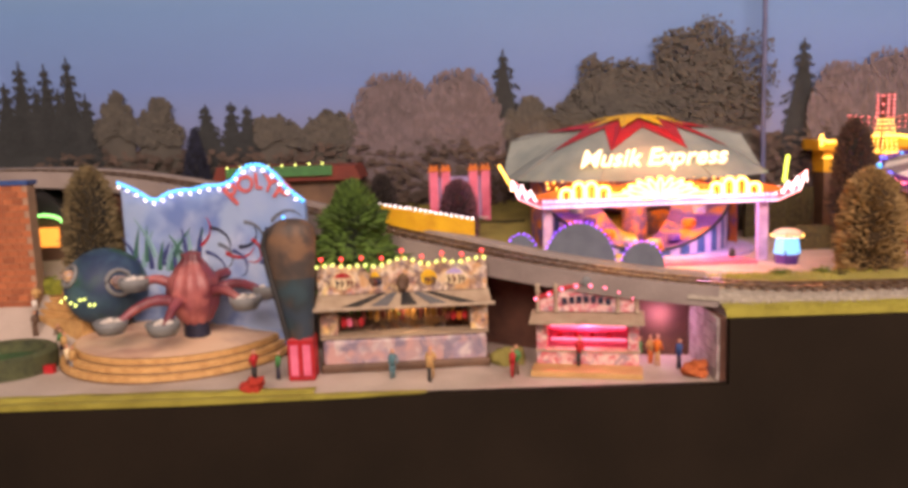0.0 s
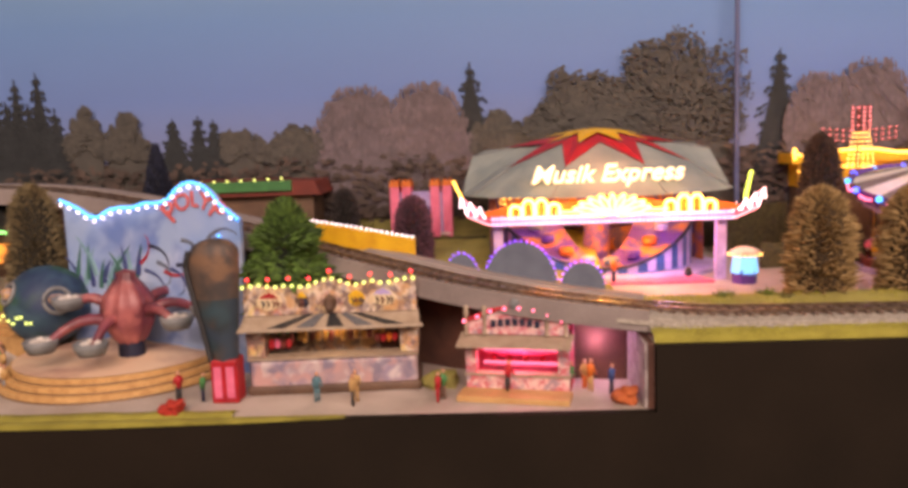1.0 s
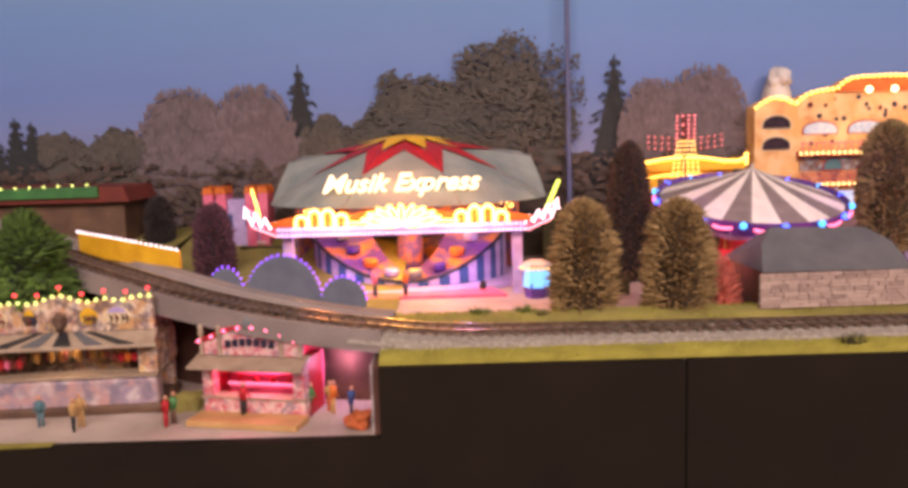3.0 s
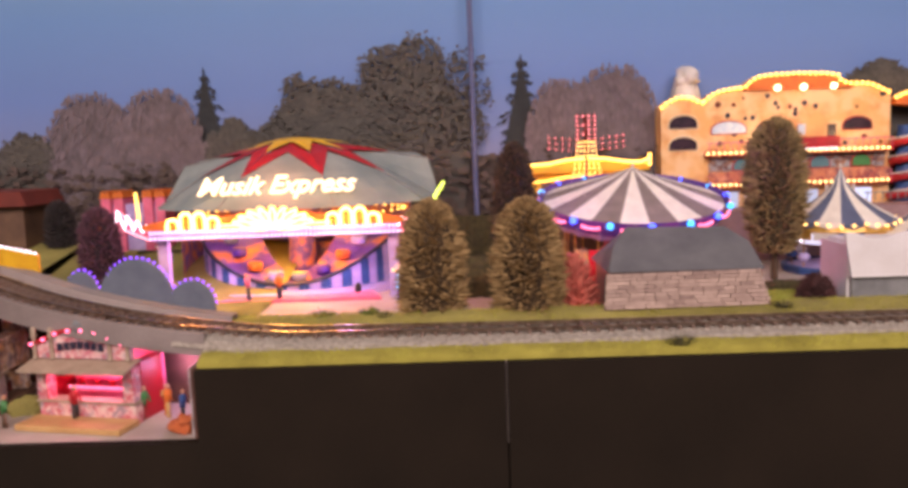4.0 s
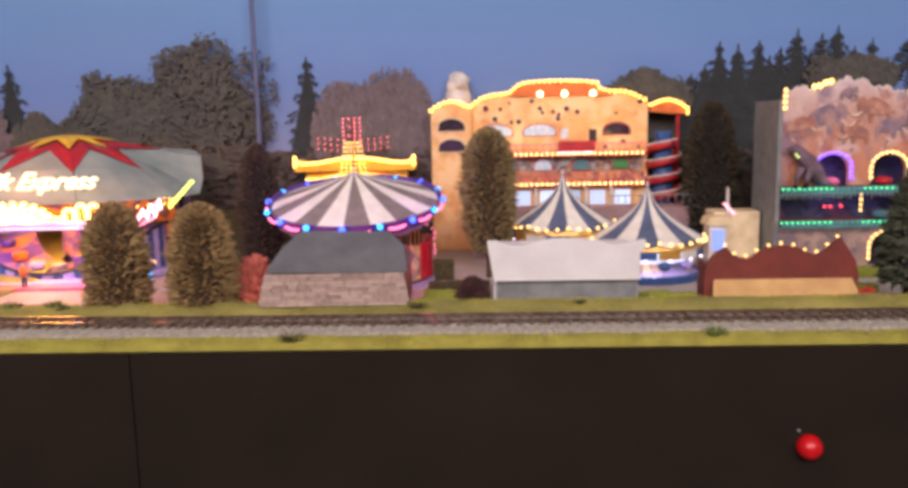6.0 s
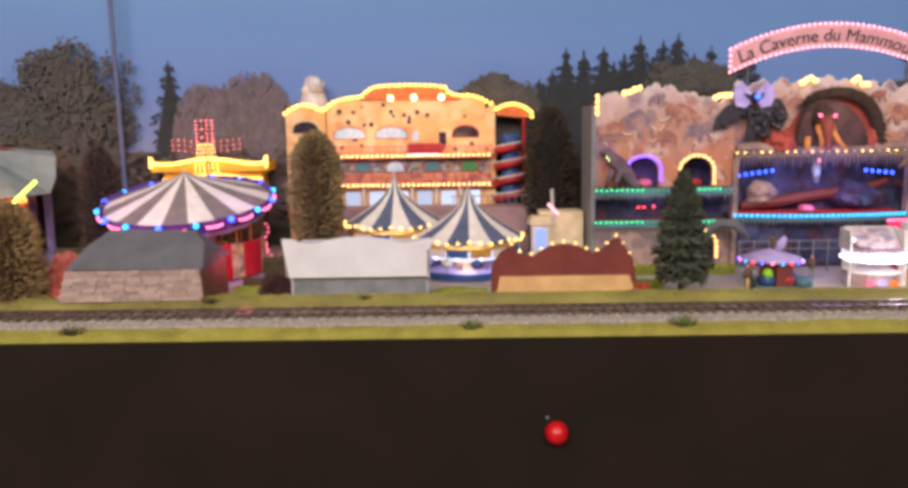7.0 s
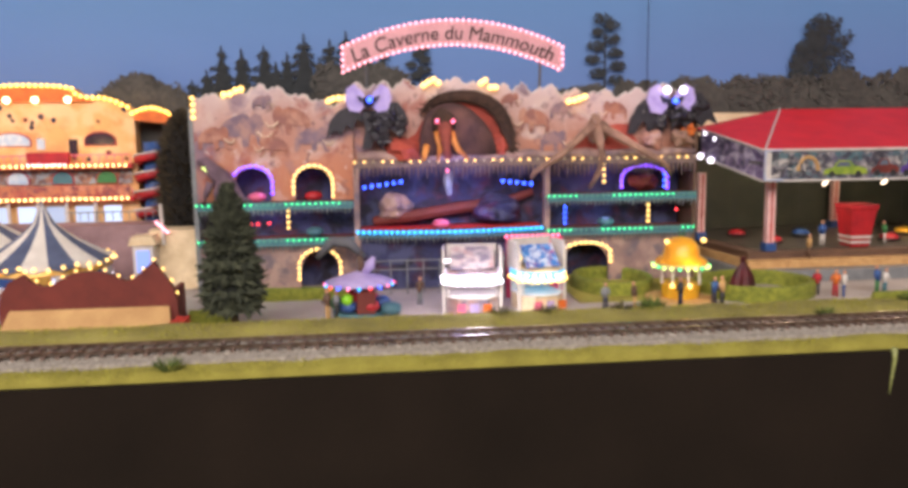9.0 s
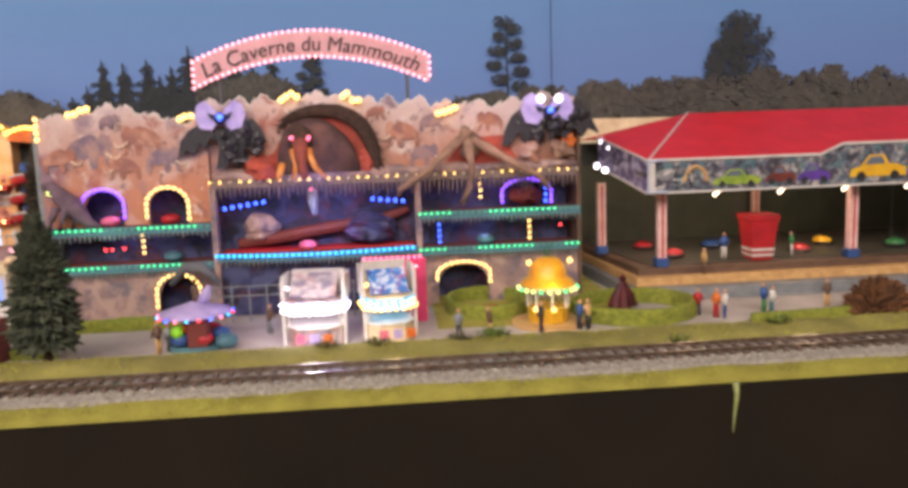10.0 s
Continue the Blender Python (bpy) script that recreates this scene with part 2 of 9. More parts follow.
M_FLOOR = material("room_floor_vinyl", (0.16, 0.14, 0.13), (0.12, 0.11, 0.1), 3, 0.6)

# ---- room shell, unseen; its pale paint bounces fill into the dark parts ----
solid("room_floor", box(-3, 3.5, -2.6, 1.4, -1.05, -1.0), M_FLOOR, "plain grey-brown vinyl floor of the exhibition room", "floor", "structure")
solid("ceiling", box(-3, 3.5, -2.6, 1.4, 1.5, 1.55), M_ROOM, "plain pale grey room ceiling", "ceiling", "structure")
solid("wall_north", box(-3, 3.5, 1.3, 1.4, -1.0, 1.5), M_ROOM, "plain grey room wall behind the layout", "wall", "structure")
solid("wall_south", box(-3, 3.5, -2.6, -2.5, -1.0, 1.5), M_ROOM, "plain grey room wall behind the viewers", "wall", "structure")
solid("wall_west", box(-3.1, -3, -2.6, 1.4, -1.0, 1.5), M_ROOM, "plain grey room wall at one end", "wall", "structure")
solid("wall_east", box(3.5, 3.6, -2.6, 1.4, -1.0, 1.5), M_ROOM, "plain grey room wall at the other end", "wall", "structure")

X0, X1 = -0.95, 1.75
LOW = -0.0425  # height of the sunken plaza
UP = 0.002  # height of the upper fairground


def sheet(name, x0, x1, profile, mat, label, category, kind="structure", step=0.02, rough=0.0, smooth=True):
    """Ground with the given cross section of (y, z), run along x with small unevenness."""
    bm = bmesh.new()
    xs = np.linspace(x0, x1, max(2, int((x1 - x0) / step)) + 1)
    rows = [[bm.verts.new((x, y, z + rough * noise.noise((x * 40, y * 60, 3.1)) * (0 if j == 0 else 1))) for j, (y, z) in enumerate(profile)] for x in xs]
    for a, b in zip(rows, rows[1:]):
        for j in range(len(profile) - 1):
            bm.faces.new((a[j], b[j], b[j + 1], a[j + 1]))
    bmesh.ops.recalc_face_normals(bm, faces=bm.faces)
    if sum(f.normal.z for f in bm.faces) < 0:
        bmesh.ops.reverse_faces(bm, faces=bm.faces)
    return solid(name, bm, mat, label, category, kind, smooth=smooth)


# layout body: black fascia, with the step down to the sunken plaza
solid("fascia_upper", box(0.1755, X1, -0.006, 0.0, -0.6, -0.0015), M_FASCIA, "black painted front board under the railway embankment", "board", "structure")
solid("fascia_upper", box(0.0, 0.1745, -0.006, 0.0, -0.6, -0.0015), M_FASCIA, "black painted front board at the end of the embankment", "board", "structure")
solid("fascia_lower", box(X0, 0.0, -0.006, 0.0, -0.6, LOW - 0.0005), M_FASCIA, "black painted front board below the sunken plaza", "board", "structure")
solid("base_board", box(X0, X1, 0.0, 0.4, -0.62, -0.05), M_FASCIA, "dark wooden box that carries the model landscape", "board", "structure")

# sunken plaza, whose uneven front edge laps over the board
solid("plaza_edge", slab([(X0, LOW + 0.0008), (-0.19, LOW + 0.0008), (-0.24, -0.0434), (-0.352, -0.0452), (X0, -0.0454)], -0.0072, -0.0003), M_GRASS, "grassy uneven edge of the plaza", "edge", "structure")
plaza = sheet("plaza", X0, -0.002, [(0.0, LOW), (0.05, LOW), (0.1, LOW), (0.14, LOW + 0.002), (0.18, LOW + 0.02), (0.24, LOW + 0.04), (0.37, LOW + 0.045)], M_PAVE, "pale paved plaza of the lower fairground", "paving", rough=0.0006)
sheet("left_slope", X0, -0.468, [(0.085, LOW - 0.001), (0.1, LOW + 0.003), (0.13, -0.026), (0.165, 0.0), (0.2, 0.024), (0.3, 0.03)], M_PAVE, "pale path sloping up behind the pool", "paving", rough=0.0015)
# upper ground
solid("upper_ground", box(0.0, X1, 0.0, 0.42, -0.05, -0.002), M_UPPER, "pinkish grey paved fairground of the upper level", "ground", "structure")
sheet("grass_verge", 0.0, X1, [(0.0, -0.0015), (0.0, 0.0005), (0.004, 0.003), (0.010, 0.0045), (0.018, 0.006)], M_GRASS, "yellow-green scatter grass strip at the layout edge", "grass", rough=0.0012, step=0.006)
sheet("grass_bank", -0.01, X1, [(0.046, 0.006), (0.050, 0.0095), (0.058, 0.0125), (0.066, 0.0138), (0.074, 0.012), (0.09, 0.003), (0.1, 0.0005)], M_LAWN, "olive grass bank behind the railway", "grass", rough=0.002, step=0.006)
sheet("fair_ground", 0.0, X1, [(0.085, UP - 0.002), (0.09, UP), (0.2, UP), (0.42, UP)], M_UPPER, "pinkish grey paved fairground behind the railway", "paving", rough=0.0004)
sheet("back_meadow", X0, -0.22, [(0.212, 0.0), (0.214, 0.02), (0.3, 0.035), (0.385, 0.045)], M_LAWN, "dull brown-green meadow behind the ramp", "ground", rough=0.003)
sheet("near_meadow", -0.22, 0.0, [(0.13, UP - 0.01), (0.132, UP), (0.2, UP + 0.004), (0.3, 0.03), (0.385, 0.045)], M_LAWN, "dull brown-green meadow rising to the backdrop", "ground", rough=0.003)

# railway: straight on the embankment, then curving back and up the ramp to the left
TRACK = [(X1, 0.030, 0.0095), (0.6, 0.030, 0.0095), (0.2, 0.030, 0.0095), (0.06, 0.031, 0.0105), (0.0, 0.035, 0.0145), (-0.046, 0.042, 0.0195), (-0.084, 0.052, 0.0245), (-0.123, 0.068, 0.030), (-0.163, 0.090, 0.0365), (-0.207, 0.115, 0.044), (-0.26, 0.142, 0.055), (-0.33, 0.168, 0.070), (-0.42, 0.19, 0.088), (-0.52, 0.205, 0.098), (-0.7, 0.21, 0.1), (-0.95, 0.21, 0.1)]


def smooth_line(points, n):
    """n places evenly along a smooth curve through the points."""
    pts = [Vector(p) for p in points]
    out = []
    for i in range(len(pts) - 1):
        p0, p1, p2, p3 = pts[max(i - 1, 0)], pts[i], pts[i + 1], pts[min(i + 2, len(pts) - 1)]
        m1, m2 = (p2 - p0) / 2, (p3 - p1) / 2
        if i in (0, 1, 2):
            m1 = m2 = p2 - p1
        for k in range(30):
            u = k / 30
            out.append(p1 * (2 * u**3 - 3 * u**2 + 1) + m1 * (u**3 - 2 * u**2 + u) + p2 * (3 * u**2 - 2 * u**3) + m2 * (u**3 - u**2))
    out.append(pts[-1])
    length = np.r_[0, np.cumsum([(b - a).length for a, b in zip(out, out[1:])])]
    return [Vector([np.interp(s, length, [p[k] for p in out]) for k in range(3)]) for s in np.linspace(0, length[-1], n)]


LINE = smooth_line(TRACK, 700)


def ribbon(line, sections, bm=None):
    """A strip swept along a line; sections: (sideways, up) pairs in order, sideways to the track's left seen towards -x."""
    bm = bm or bmesh.new()
    rows = []
    for i, p in enumerate(line):
        way = line[min(i + 1, len(line) - 1)] - line[max(i - 1, 0)]
        way.z = 0
        way.normalize()
        side = Vector((way.y, -way.x, 0))  # away from the viewer
        rows.append([bm.verts.new(p + side * s + Vector((0, 0, h))) for s, h in sections])
    for a, b in zip(rows, rows[1:]):
        for j in range(len(sections) - 1):
            bm.faces.new((a[j], a[j + 1], b[j + 1], b[j]))
    bmesh.ops.recalc_face_normals(bm, faces=bm.faces)
    return bm


bed = [p for p in LINE if p.x > -0.02]
ramp_line = [p for p in LINE if p.x <= 0.005]
solid("track_bed", ribbon(bed, [(-0.0215, -0.008), (-0.0185, -0.003), (-0.013, -0.0012), (0.013, -0.0012), (0.017, -0.003)]), M_BALLAST, "grey and white stone ballast bed", "ballast", "structure")
railway = thing("railway_track", "rusty model railway track with two rails on wooden sleepers", "track", kind="structure")
for s in (-0.00825, 0.00825):
    part("rail", ribbon(LINE, [(s - 0.0007, 0.0), (s - 0.0007, 0.0022), (s + 0.0007, 0.0022), (s + 0.0007, 0.0)]), M_RAIL, railway)
# loose stones on the bed
rng = random.Random(4)
verts, faces = [], []
for _ in range(15000):
    x, s = rng.uniform(0.0, 1.5), rng.choice((rng.uniform(-0.021, -0.011), rng.uniform(-0.013, 0.013), rng.uniform(-0.021, -0.011)))
    base = 0.0095 - (0.0014 if s > -0.013 else 0.0014 + (-0.013 - s) * 0.62)
    if s > -0.013 and rng.random() < 0.25:
        continue
    r, c = rng.uniform(0.0006, 0.00135), len(verts)
    for dx, dy, dz in ((1, 0, 0), (-1, 0, 0), (0, 1, 0), (0, -1, 0), (0, 0, 1), (0, 0, -1)):
        verts.append((x + dx * r * rng.uniform(0.7, 1.3), 0.030 + s + dy * r * rng.uniform(0.7, 1.3), base + dz * r * rng.uniform(0.6, 1.1)))
    for f in ((0, 2, 4), (2, 1, 4), (1, 3, 4), (3, 0, 4), (2, 0, 5), (1, 2, 5), (3, 1, 5), (0, 3, 5)):
        faces.append(tuple(c + k for k in f))
me = bpy.data.meshes.new("ballast_stones")
me.from_pydata(verts, [], faces)
me.materials.append(M_BALLAST)
tagged(new("ballast_stones", me), "loose grey ballast stones along the railway", "ballast", kind="stuff")

# ramp of grey card that carries the track to the left, with its front strip and piers
deck = [(-0.02, -0.0125), (-0.02, 0.0012), (-0.0175, 0.0012), (-0.016, -0.0022), (0.018, -0.0022), (0.021, 0.0022), (0.03, 0.0028), (0.03, -0.0125)]
solid("ramp_deck", ribbon(ramp_line, deck), M_CARD, "curved grey card ramp carrying the railway over the plaza", "ramp", "structure")
solid("underpass_wall", ribbon([p for p in LINE if -0.7 < p.x <= -0.006], [(0.024, -0.002), (0.026, -0.09)]), M_DARKWALL, "dark brown wall under the railway ramp", "wall", "structure")
for i, p in enumerate(LINE):
    if p.x < -0.125 and i % 26 == 0:
        solid("ramp_pier", box(p.x - 0.006, p.x + 0.006, p.y - 0.015, p.y + 0.02, LOW - 0.002, p.z - 0.003), M_DARKWALL, "dark brown pier under the railway ramp", "pier", "structure")

# retaining wall beside the plaza, of separate printed stones
wall = solid("retaining_wall", box(-0.004, -0.0001, 0.0, 0.13, LOW, -0.0015), M_DARKWALL, "pale grey stone retaining wall at the end of the plaza", "wall", "structure")
rng = random.Random(8)
for j in range(7):
    y = 0.001 - (j % 2) * 0.003
    while y < 0.125:
        w = rng.uniform(0.006, 0.011)
        ob = part("stone", box(-0.0056, -0.0041, max(0.0005, y), y + w - 0.0006, LOW + 0.0005 + j * 0.0058, LOW + 0.0058 + j * 0.0058), M_STONEWALL, wall)
        y += w

# ---- backdrop: a printed photograph of woods at dusk, on a board ----
m = bpy.data.materials.new("printed_dusk_sky")
m.use_nodes = True
nt = m.node_tree
co, sep, ramp = nt.nodes.new("ShaderNodeTexCoord"), nt.nodes.new("ShaderNodeSeparateXYZ"), nt.nodes.new("ShaderNodeValToRGB")
mr = nt.nodes.new("ShaderNodeMapRange")
nz, mx = nt.nodes.new("ShaderNodeTexNoise"), nt.nodes.new("ShaderNodeMix")
nz.inputs["Scale"].default_value, nz.inputs["Detail"].default_value = 5, 4
mr.inputs[1].default_value, mr.inputs[2].default_value = 0.02, 0.34
nt.links.new(co.outputs["Object"], sep.inputs[0]), nt.links.new(sep.outputs["Z"], mr.inputs[0]), nt.links.new(mr.outputs[0], ramp.inputs[0])
for k, (p_, c) in enumerate(((0.0, srgb(70, 64, 48)), (0.24, srgb(84, 82, 62)), (0.27, srgb(128, 136, 176)), (0.5, srgb(106, 138, 196)), (0.75, srgb(100, 144, 196)), (1.0, srgb(112, 156, 188)))):
    e = ramp.color_ramp.elements[k] if k < 2 else ramp.color_ramp.elements.new(p_)
    e.position, e.color = p_, (*c, 1)
mx.data_type, mx.blend_type = "RGBA", "MULTIPLY"
mx.inputs["Factor"].default_value = 0.22
nt.links.new(ramp.outputs[0], mx.inputs["A"]), nt.links.new(nz.outputs["Fac"], mx.inputs["B"])
nt.links.new(mx.outputs["Result"], nt.nodes["Principled BSDF"].inputs["Base Color"])
nt.nodes["Principled BSDF"].inputs["Roughness"].default_value = 0.7
M_SKY = m
backdrop = thing("backdrop", "printed photo backdrop of dusky woods under a blue evening sky", "backdrop", kind="structure")
part("board", box(-1.1, 1.9, 0.386, 0.392, -0.02, 0.62), M_SKY, backdrop)
# tree print colours lightened and greyed to carry haze over the woods
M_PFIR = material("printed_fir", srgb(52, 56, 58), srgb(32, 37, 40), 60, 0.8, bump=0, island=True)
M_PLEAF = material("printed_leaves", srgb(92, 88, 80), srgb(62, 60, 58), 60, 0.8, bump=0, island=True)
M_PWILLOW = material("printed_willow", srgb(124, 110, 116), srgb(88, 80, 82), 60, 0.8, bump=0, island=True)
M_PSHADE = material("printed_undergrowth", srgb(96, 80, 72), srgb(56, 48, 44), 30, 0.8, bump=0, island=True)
PRINT = {"n": 0}


def printed(name, blades, mat, body):
    """A flat printed tree: overlapping small flat strokes over a flat body, all on the board."""
    PRINT["n"] += 1
    y = 0.3852 - 0.00012 * PRINT["n"]
    verts, faces = [], []
    if body:
        verts += [(x, y + 0.00005, z) for x, z in body]
        faces.append(tuple(range(len(body))))
    for x, z, w, h, a in blades:
        c, s, k = math.cos(a), math.sin(a), len(verts)
        for u, v in ((-w, 0), (-0.3 * w, h), (w, 0.4 * h), (0.4 * w, -h)):
            verts.append((x + u * c - v * s, y - 0.0001 - 0.0000007 * k, z + u * s + v * c))
        faces.append((k, k + 3, k + 2, k + 1))
    me = bpy.data.meshes.new(name)
    me.from_pydata(verts, [], faces)
    me.materials.append(mat)
    ob = new(name, me)
    ob.parent = backdrop
    return tagged(ob, kind="stuff")


def print_fir(x, z0, z1, w):
    """A spruce: a narrow dark core and uneven tiers of drooping branches."""
    rng = random.Random(int((x + 3) * 1000))
    h, out = z1 - z0, []
    tiers = max(7, int(h / 0.0085))
    for j in range(tiers):
        u = (j + rng.uniform(-0.25, 0.25)) / tiers
        for s in (-1, 1):
            reach = w * 0.78 * (1 - u) ** 0.85 * rng.uniform(0.55, 1.1) + 0.0012
            for k in range(13):
                d = reach * rng.random() ** 0.75
                out.append((x + s * d, z0 + u * h + 0.004 * (1 - u) - 0.42 * d + rng.gauss(0, 0.0011), rng.uniform(0.0014, 0.0034) * (1.2 - u * 0.6), rng.uniform(0.0007, 0.0017), rng.uniform(-0.4, 0.4) - 0.5 * s))
    for k in range(150):
        u = rng.random()
        out.append((x + rng.gauss(0, 0.2) * w * (1 - u), z0 + u * h, rng.uniform(0.0012, 0.003) * (1.2 - u * 0.8), rng.uniform(0.0006, 0.0014), rng.uniform(-0.6, 0.6)))
    out.append((x, z1 - 0.003, 0.0007, 0.005, 0.0))
    printed("printed_fir", out, M_PFIR, [(x - w * 0.6, z0 - 0.05), (x + w * 0.6, z0 - 0.05), (x + w * 0.42, z0 + h * 0.12), (x + w * 0.13, z0 + 0.68 * h), (x, z1 - 0.003), (x - w * 0.13, z0 + 0.68 * h), (x - w * 0.42, z0 + h * 0.12)])


def print_broadleaf(x, z0, z1, w, mat=None, name="printed_broadleaf", tall=1.0):
    rng = random.Random(int((x + 3) * 1000) + 7)
    h, out = z1 - z0, []
    lobes = [(x + w * rng.uniform(-0.36, 0.36), z0 + h * rng.uniform(0.3, 0.78), w * rng.uniform(0.14, 0.24)) for _ in range(9)] + [(x + 0.04 * w, z1 - 0.17 * h, 0.17 * min(w, h)), (x - w * 0.33, z0 + 0.35 * h, 0.17 * w), (x + w * 0.33, z0 + 0.35 * h, 0.17 * w)]
    for lx, lz, lr in lobes:
        lr = min(lr, z1 - lz)
        for k in range(min(320, 50 + int(lr * lr * 7e5))):
            a, d = rng.uniform(0, 6.3), lr * math.sqrt(rng.random()) * rng.choice((1, 1, 1, 1.18))
            out.append((lx + d * math.cos(a), lz + d * math.sin(a) * tall, rng.uniform(0.0012, 0.003), rng.uniform(0.0012, 0.0026), rng.uniform(0, 3)))
    edge = [(x + w * 0.4, z0 + 0.2 * h), (x + w * 0.36, z0 + 0.45 * h), (x + w * 0.2, z0 + 0.66 * h), (x, z0 + 0.74 * h), (x - w * 0.2, z0 + 0.66 * h), (x - w * 0.36, z0 + 0.45 * h), (x - w * 0.4, z0 + 0.2 * h)]
    for p in along([(ex, 0, ez) for ex, ez in edge], 0.0009):
        out.append((p.x + rng.gauss(0, 0.0022), p.z + rng.gauss(0, 0.0026), rng.uniform(0.0012, 0.0028), rng.uniform(0.0012, 0.0024), rng.uniform(0, 3)))
    rng.shuffle(out)
    printed(name, out, mat or M_PLEAF, [(x - w * 0.3, z0 - 0.06), (x + w * 0.3, z0 - 0.06), (x + w * 0.4, z0 + 0.2 * h), (x + w * 0.36, z0 + 0.45 * h), (x + w * 0.2, z0 + 0.66 * h), (x, z0 + 0.74 * h), (x - w * 0.2, z0 + 0.66 * h), (x - w * 0.36, z0 + 0.45 * h), (x - w * 0.4, z0 + 0.2 * h)])


def print_pine(x, z0, z1, w, clumps):
    """A pine: a bare stem with loose clumps of needles and sky between them."""
    rng = random.Random(int((x + 3) * 1000) + 11)
    h, out = z1 - z0, []
    for k in range(clumps):
        u = 0.12 + 0.86 * k / (clumps - 1)
        side = (-1) ** k * w * 0.5 * rng.uniform(0.15, 0.95) * (1 - 0.75 * max(0, u - 0.55) / 0.45)
        r = w * rng.uniform(0.12, 0.2)
        for j in range(60):
            a, d = rng.uniform(0, 6.3), r * math.sqrt(rng.random())
            out.append((x + side + d * 1.4 * math.cos(a), z0 + u * h + d * 0.75 * math.sin(a), rng.uniform(0.0009, 0.0022), rng.uniform(0.0008, 0.0018), rng.uniform(0, 3)))
        for j in range(8):
            out.append((x + side * j / 8, z0 + (u - 0.06 + 0.06 * j / 8) * h, 0.0012, 0.0005, 0.3))
    printed("printed_pine", out, M_PFIR, [(x - 0.0016, z0 - 0.04), (x + 0.0016, z0 - 0.04), (x + 0.0006, z0 + 0.9 * h), (x - 0.0006, z0 + 0.9 * h)])


def print_willow(x, z0, z1, w):
    rng = random.Random(int((x + 3) * 1000) + 3)
    h, out = z1 - z0, []
    for k in range(900):
        u = rng.uniform(-1, 1)
        top = z0 + h * (1 - 0.55 * u * u * abs(u)) * rng.uniform(0.97, 1.0)
        z = top - (top - z0 + 0.02) * rng.random() ** 1.2
        out.append((x + u * w * 0.52, z, rng.uniform(0.0008, 0.0018), rng.uniform(0.002, 0.0055), rng.uniform(-0.25, 0.25)))
    printed("printed_willow", out, M_PWILLOW, [(x - w * 0.5, z0 - 0.05), (x + w * 0.5, z0 - 0.05), (x + w * 0.48, z0 + 0.4 * h), (x + w * 0.3, z0 + 0.82 * h), (x, z0 + 0.93 * h), (x - w * 0.3, z0 + 0.82 * h), (x - w * 0.48, z0 + 0.4 * h)])


part("printed_undergrowth", slab([(-0.62, 0.03), (1.6, 0.03), (1.6, 0.145), (1.2, 0.15), (0.9, 0.155), (0.6, 0.15), (0.5, 0.13), (0.3, 0.11), (0.0, 0.108), (-0.2, 0.105), (-0.3, 0.106), (-0.42, 0.112), (-0.62, 0.115)], 0.38555, 0.38595), M_PSHADE, backdrop)
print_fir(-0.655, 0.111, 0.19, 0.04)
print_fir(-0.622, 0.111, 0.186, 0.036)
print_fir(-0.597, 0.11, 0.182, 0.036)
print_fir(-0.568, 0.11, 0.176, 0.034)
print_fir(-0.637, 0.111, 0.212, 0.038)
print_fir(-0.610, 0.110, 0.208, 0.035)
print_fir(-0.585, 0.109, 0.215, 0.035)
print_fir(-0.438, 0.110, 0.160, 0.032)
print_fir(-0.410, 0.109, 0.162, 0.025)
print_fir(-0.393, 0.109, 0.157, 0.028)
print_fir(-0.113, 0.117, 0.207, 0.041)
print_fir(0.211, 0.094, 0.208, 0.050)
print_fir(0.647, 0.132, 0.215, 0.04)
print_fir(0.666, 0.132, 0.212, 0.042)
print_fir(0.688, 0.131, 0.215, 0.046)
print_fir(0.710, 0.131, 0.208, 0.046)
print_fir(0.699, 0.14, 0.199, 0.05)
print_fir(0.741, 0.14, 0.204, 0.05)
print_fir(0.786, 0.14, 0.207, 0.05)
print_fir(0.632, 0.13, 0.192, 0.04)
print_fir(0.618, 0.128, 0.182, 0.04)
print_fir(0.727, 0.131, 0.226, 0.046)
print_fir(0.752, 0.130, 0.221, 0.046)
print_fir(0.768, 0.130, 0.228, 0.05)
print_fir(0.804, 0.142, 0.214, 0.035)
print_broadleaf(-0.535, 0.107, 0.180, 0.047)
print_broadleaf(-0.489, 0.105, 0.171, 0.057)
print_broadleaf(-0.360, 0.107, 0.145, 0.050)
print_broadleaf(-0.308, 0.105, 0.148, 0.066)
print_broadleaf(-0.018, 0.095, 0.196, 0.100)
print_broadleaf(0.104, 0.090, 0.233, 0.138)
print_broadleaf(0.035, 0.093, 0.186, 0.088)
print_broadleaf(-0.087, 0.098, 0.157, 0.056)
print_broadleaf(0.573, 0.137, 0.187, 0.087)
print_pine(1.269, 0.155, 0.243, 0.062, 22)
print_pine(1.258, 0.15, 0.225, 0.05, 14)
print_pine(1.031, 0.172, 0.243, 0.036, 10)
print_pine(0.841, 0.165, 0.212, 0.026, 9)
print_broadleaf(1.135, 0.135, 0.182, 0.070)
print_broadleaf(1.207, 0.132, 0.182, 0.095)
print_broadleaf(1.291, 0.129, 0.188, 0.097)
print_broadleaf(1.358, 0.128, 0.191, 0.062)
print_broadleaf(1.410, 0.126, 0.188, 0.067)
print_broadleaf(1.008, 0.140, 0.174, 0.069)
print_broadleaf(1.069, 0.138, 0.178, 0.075)
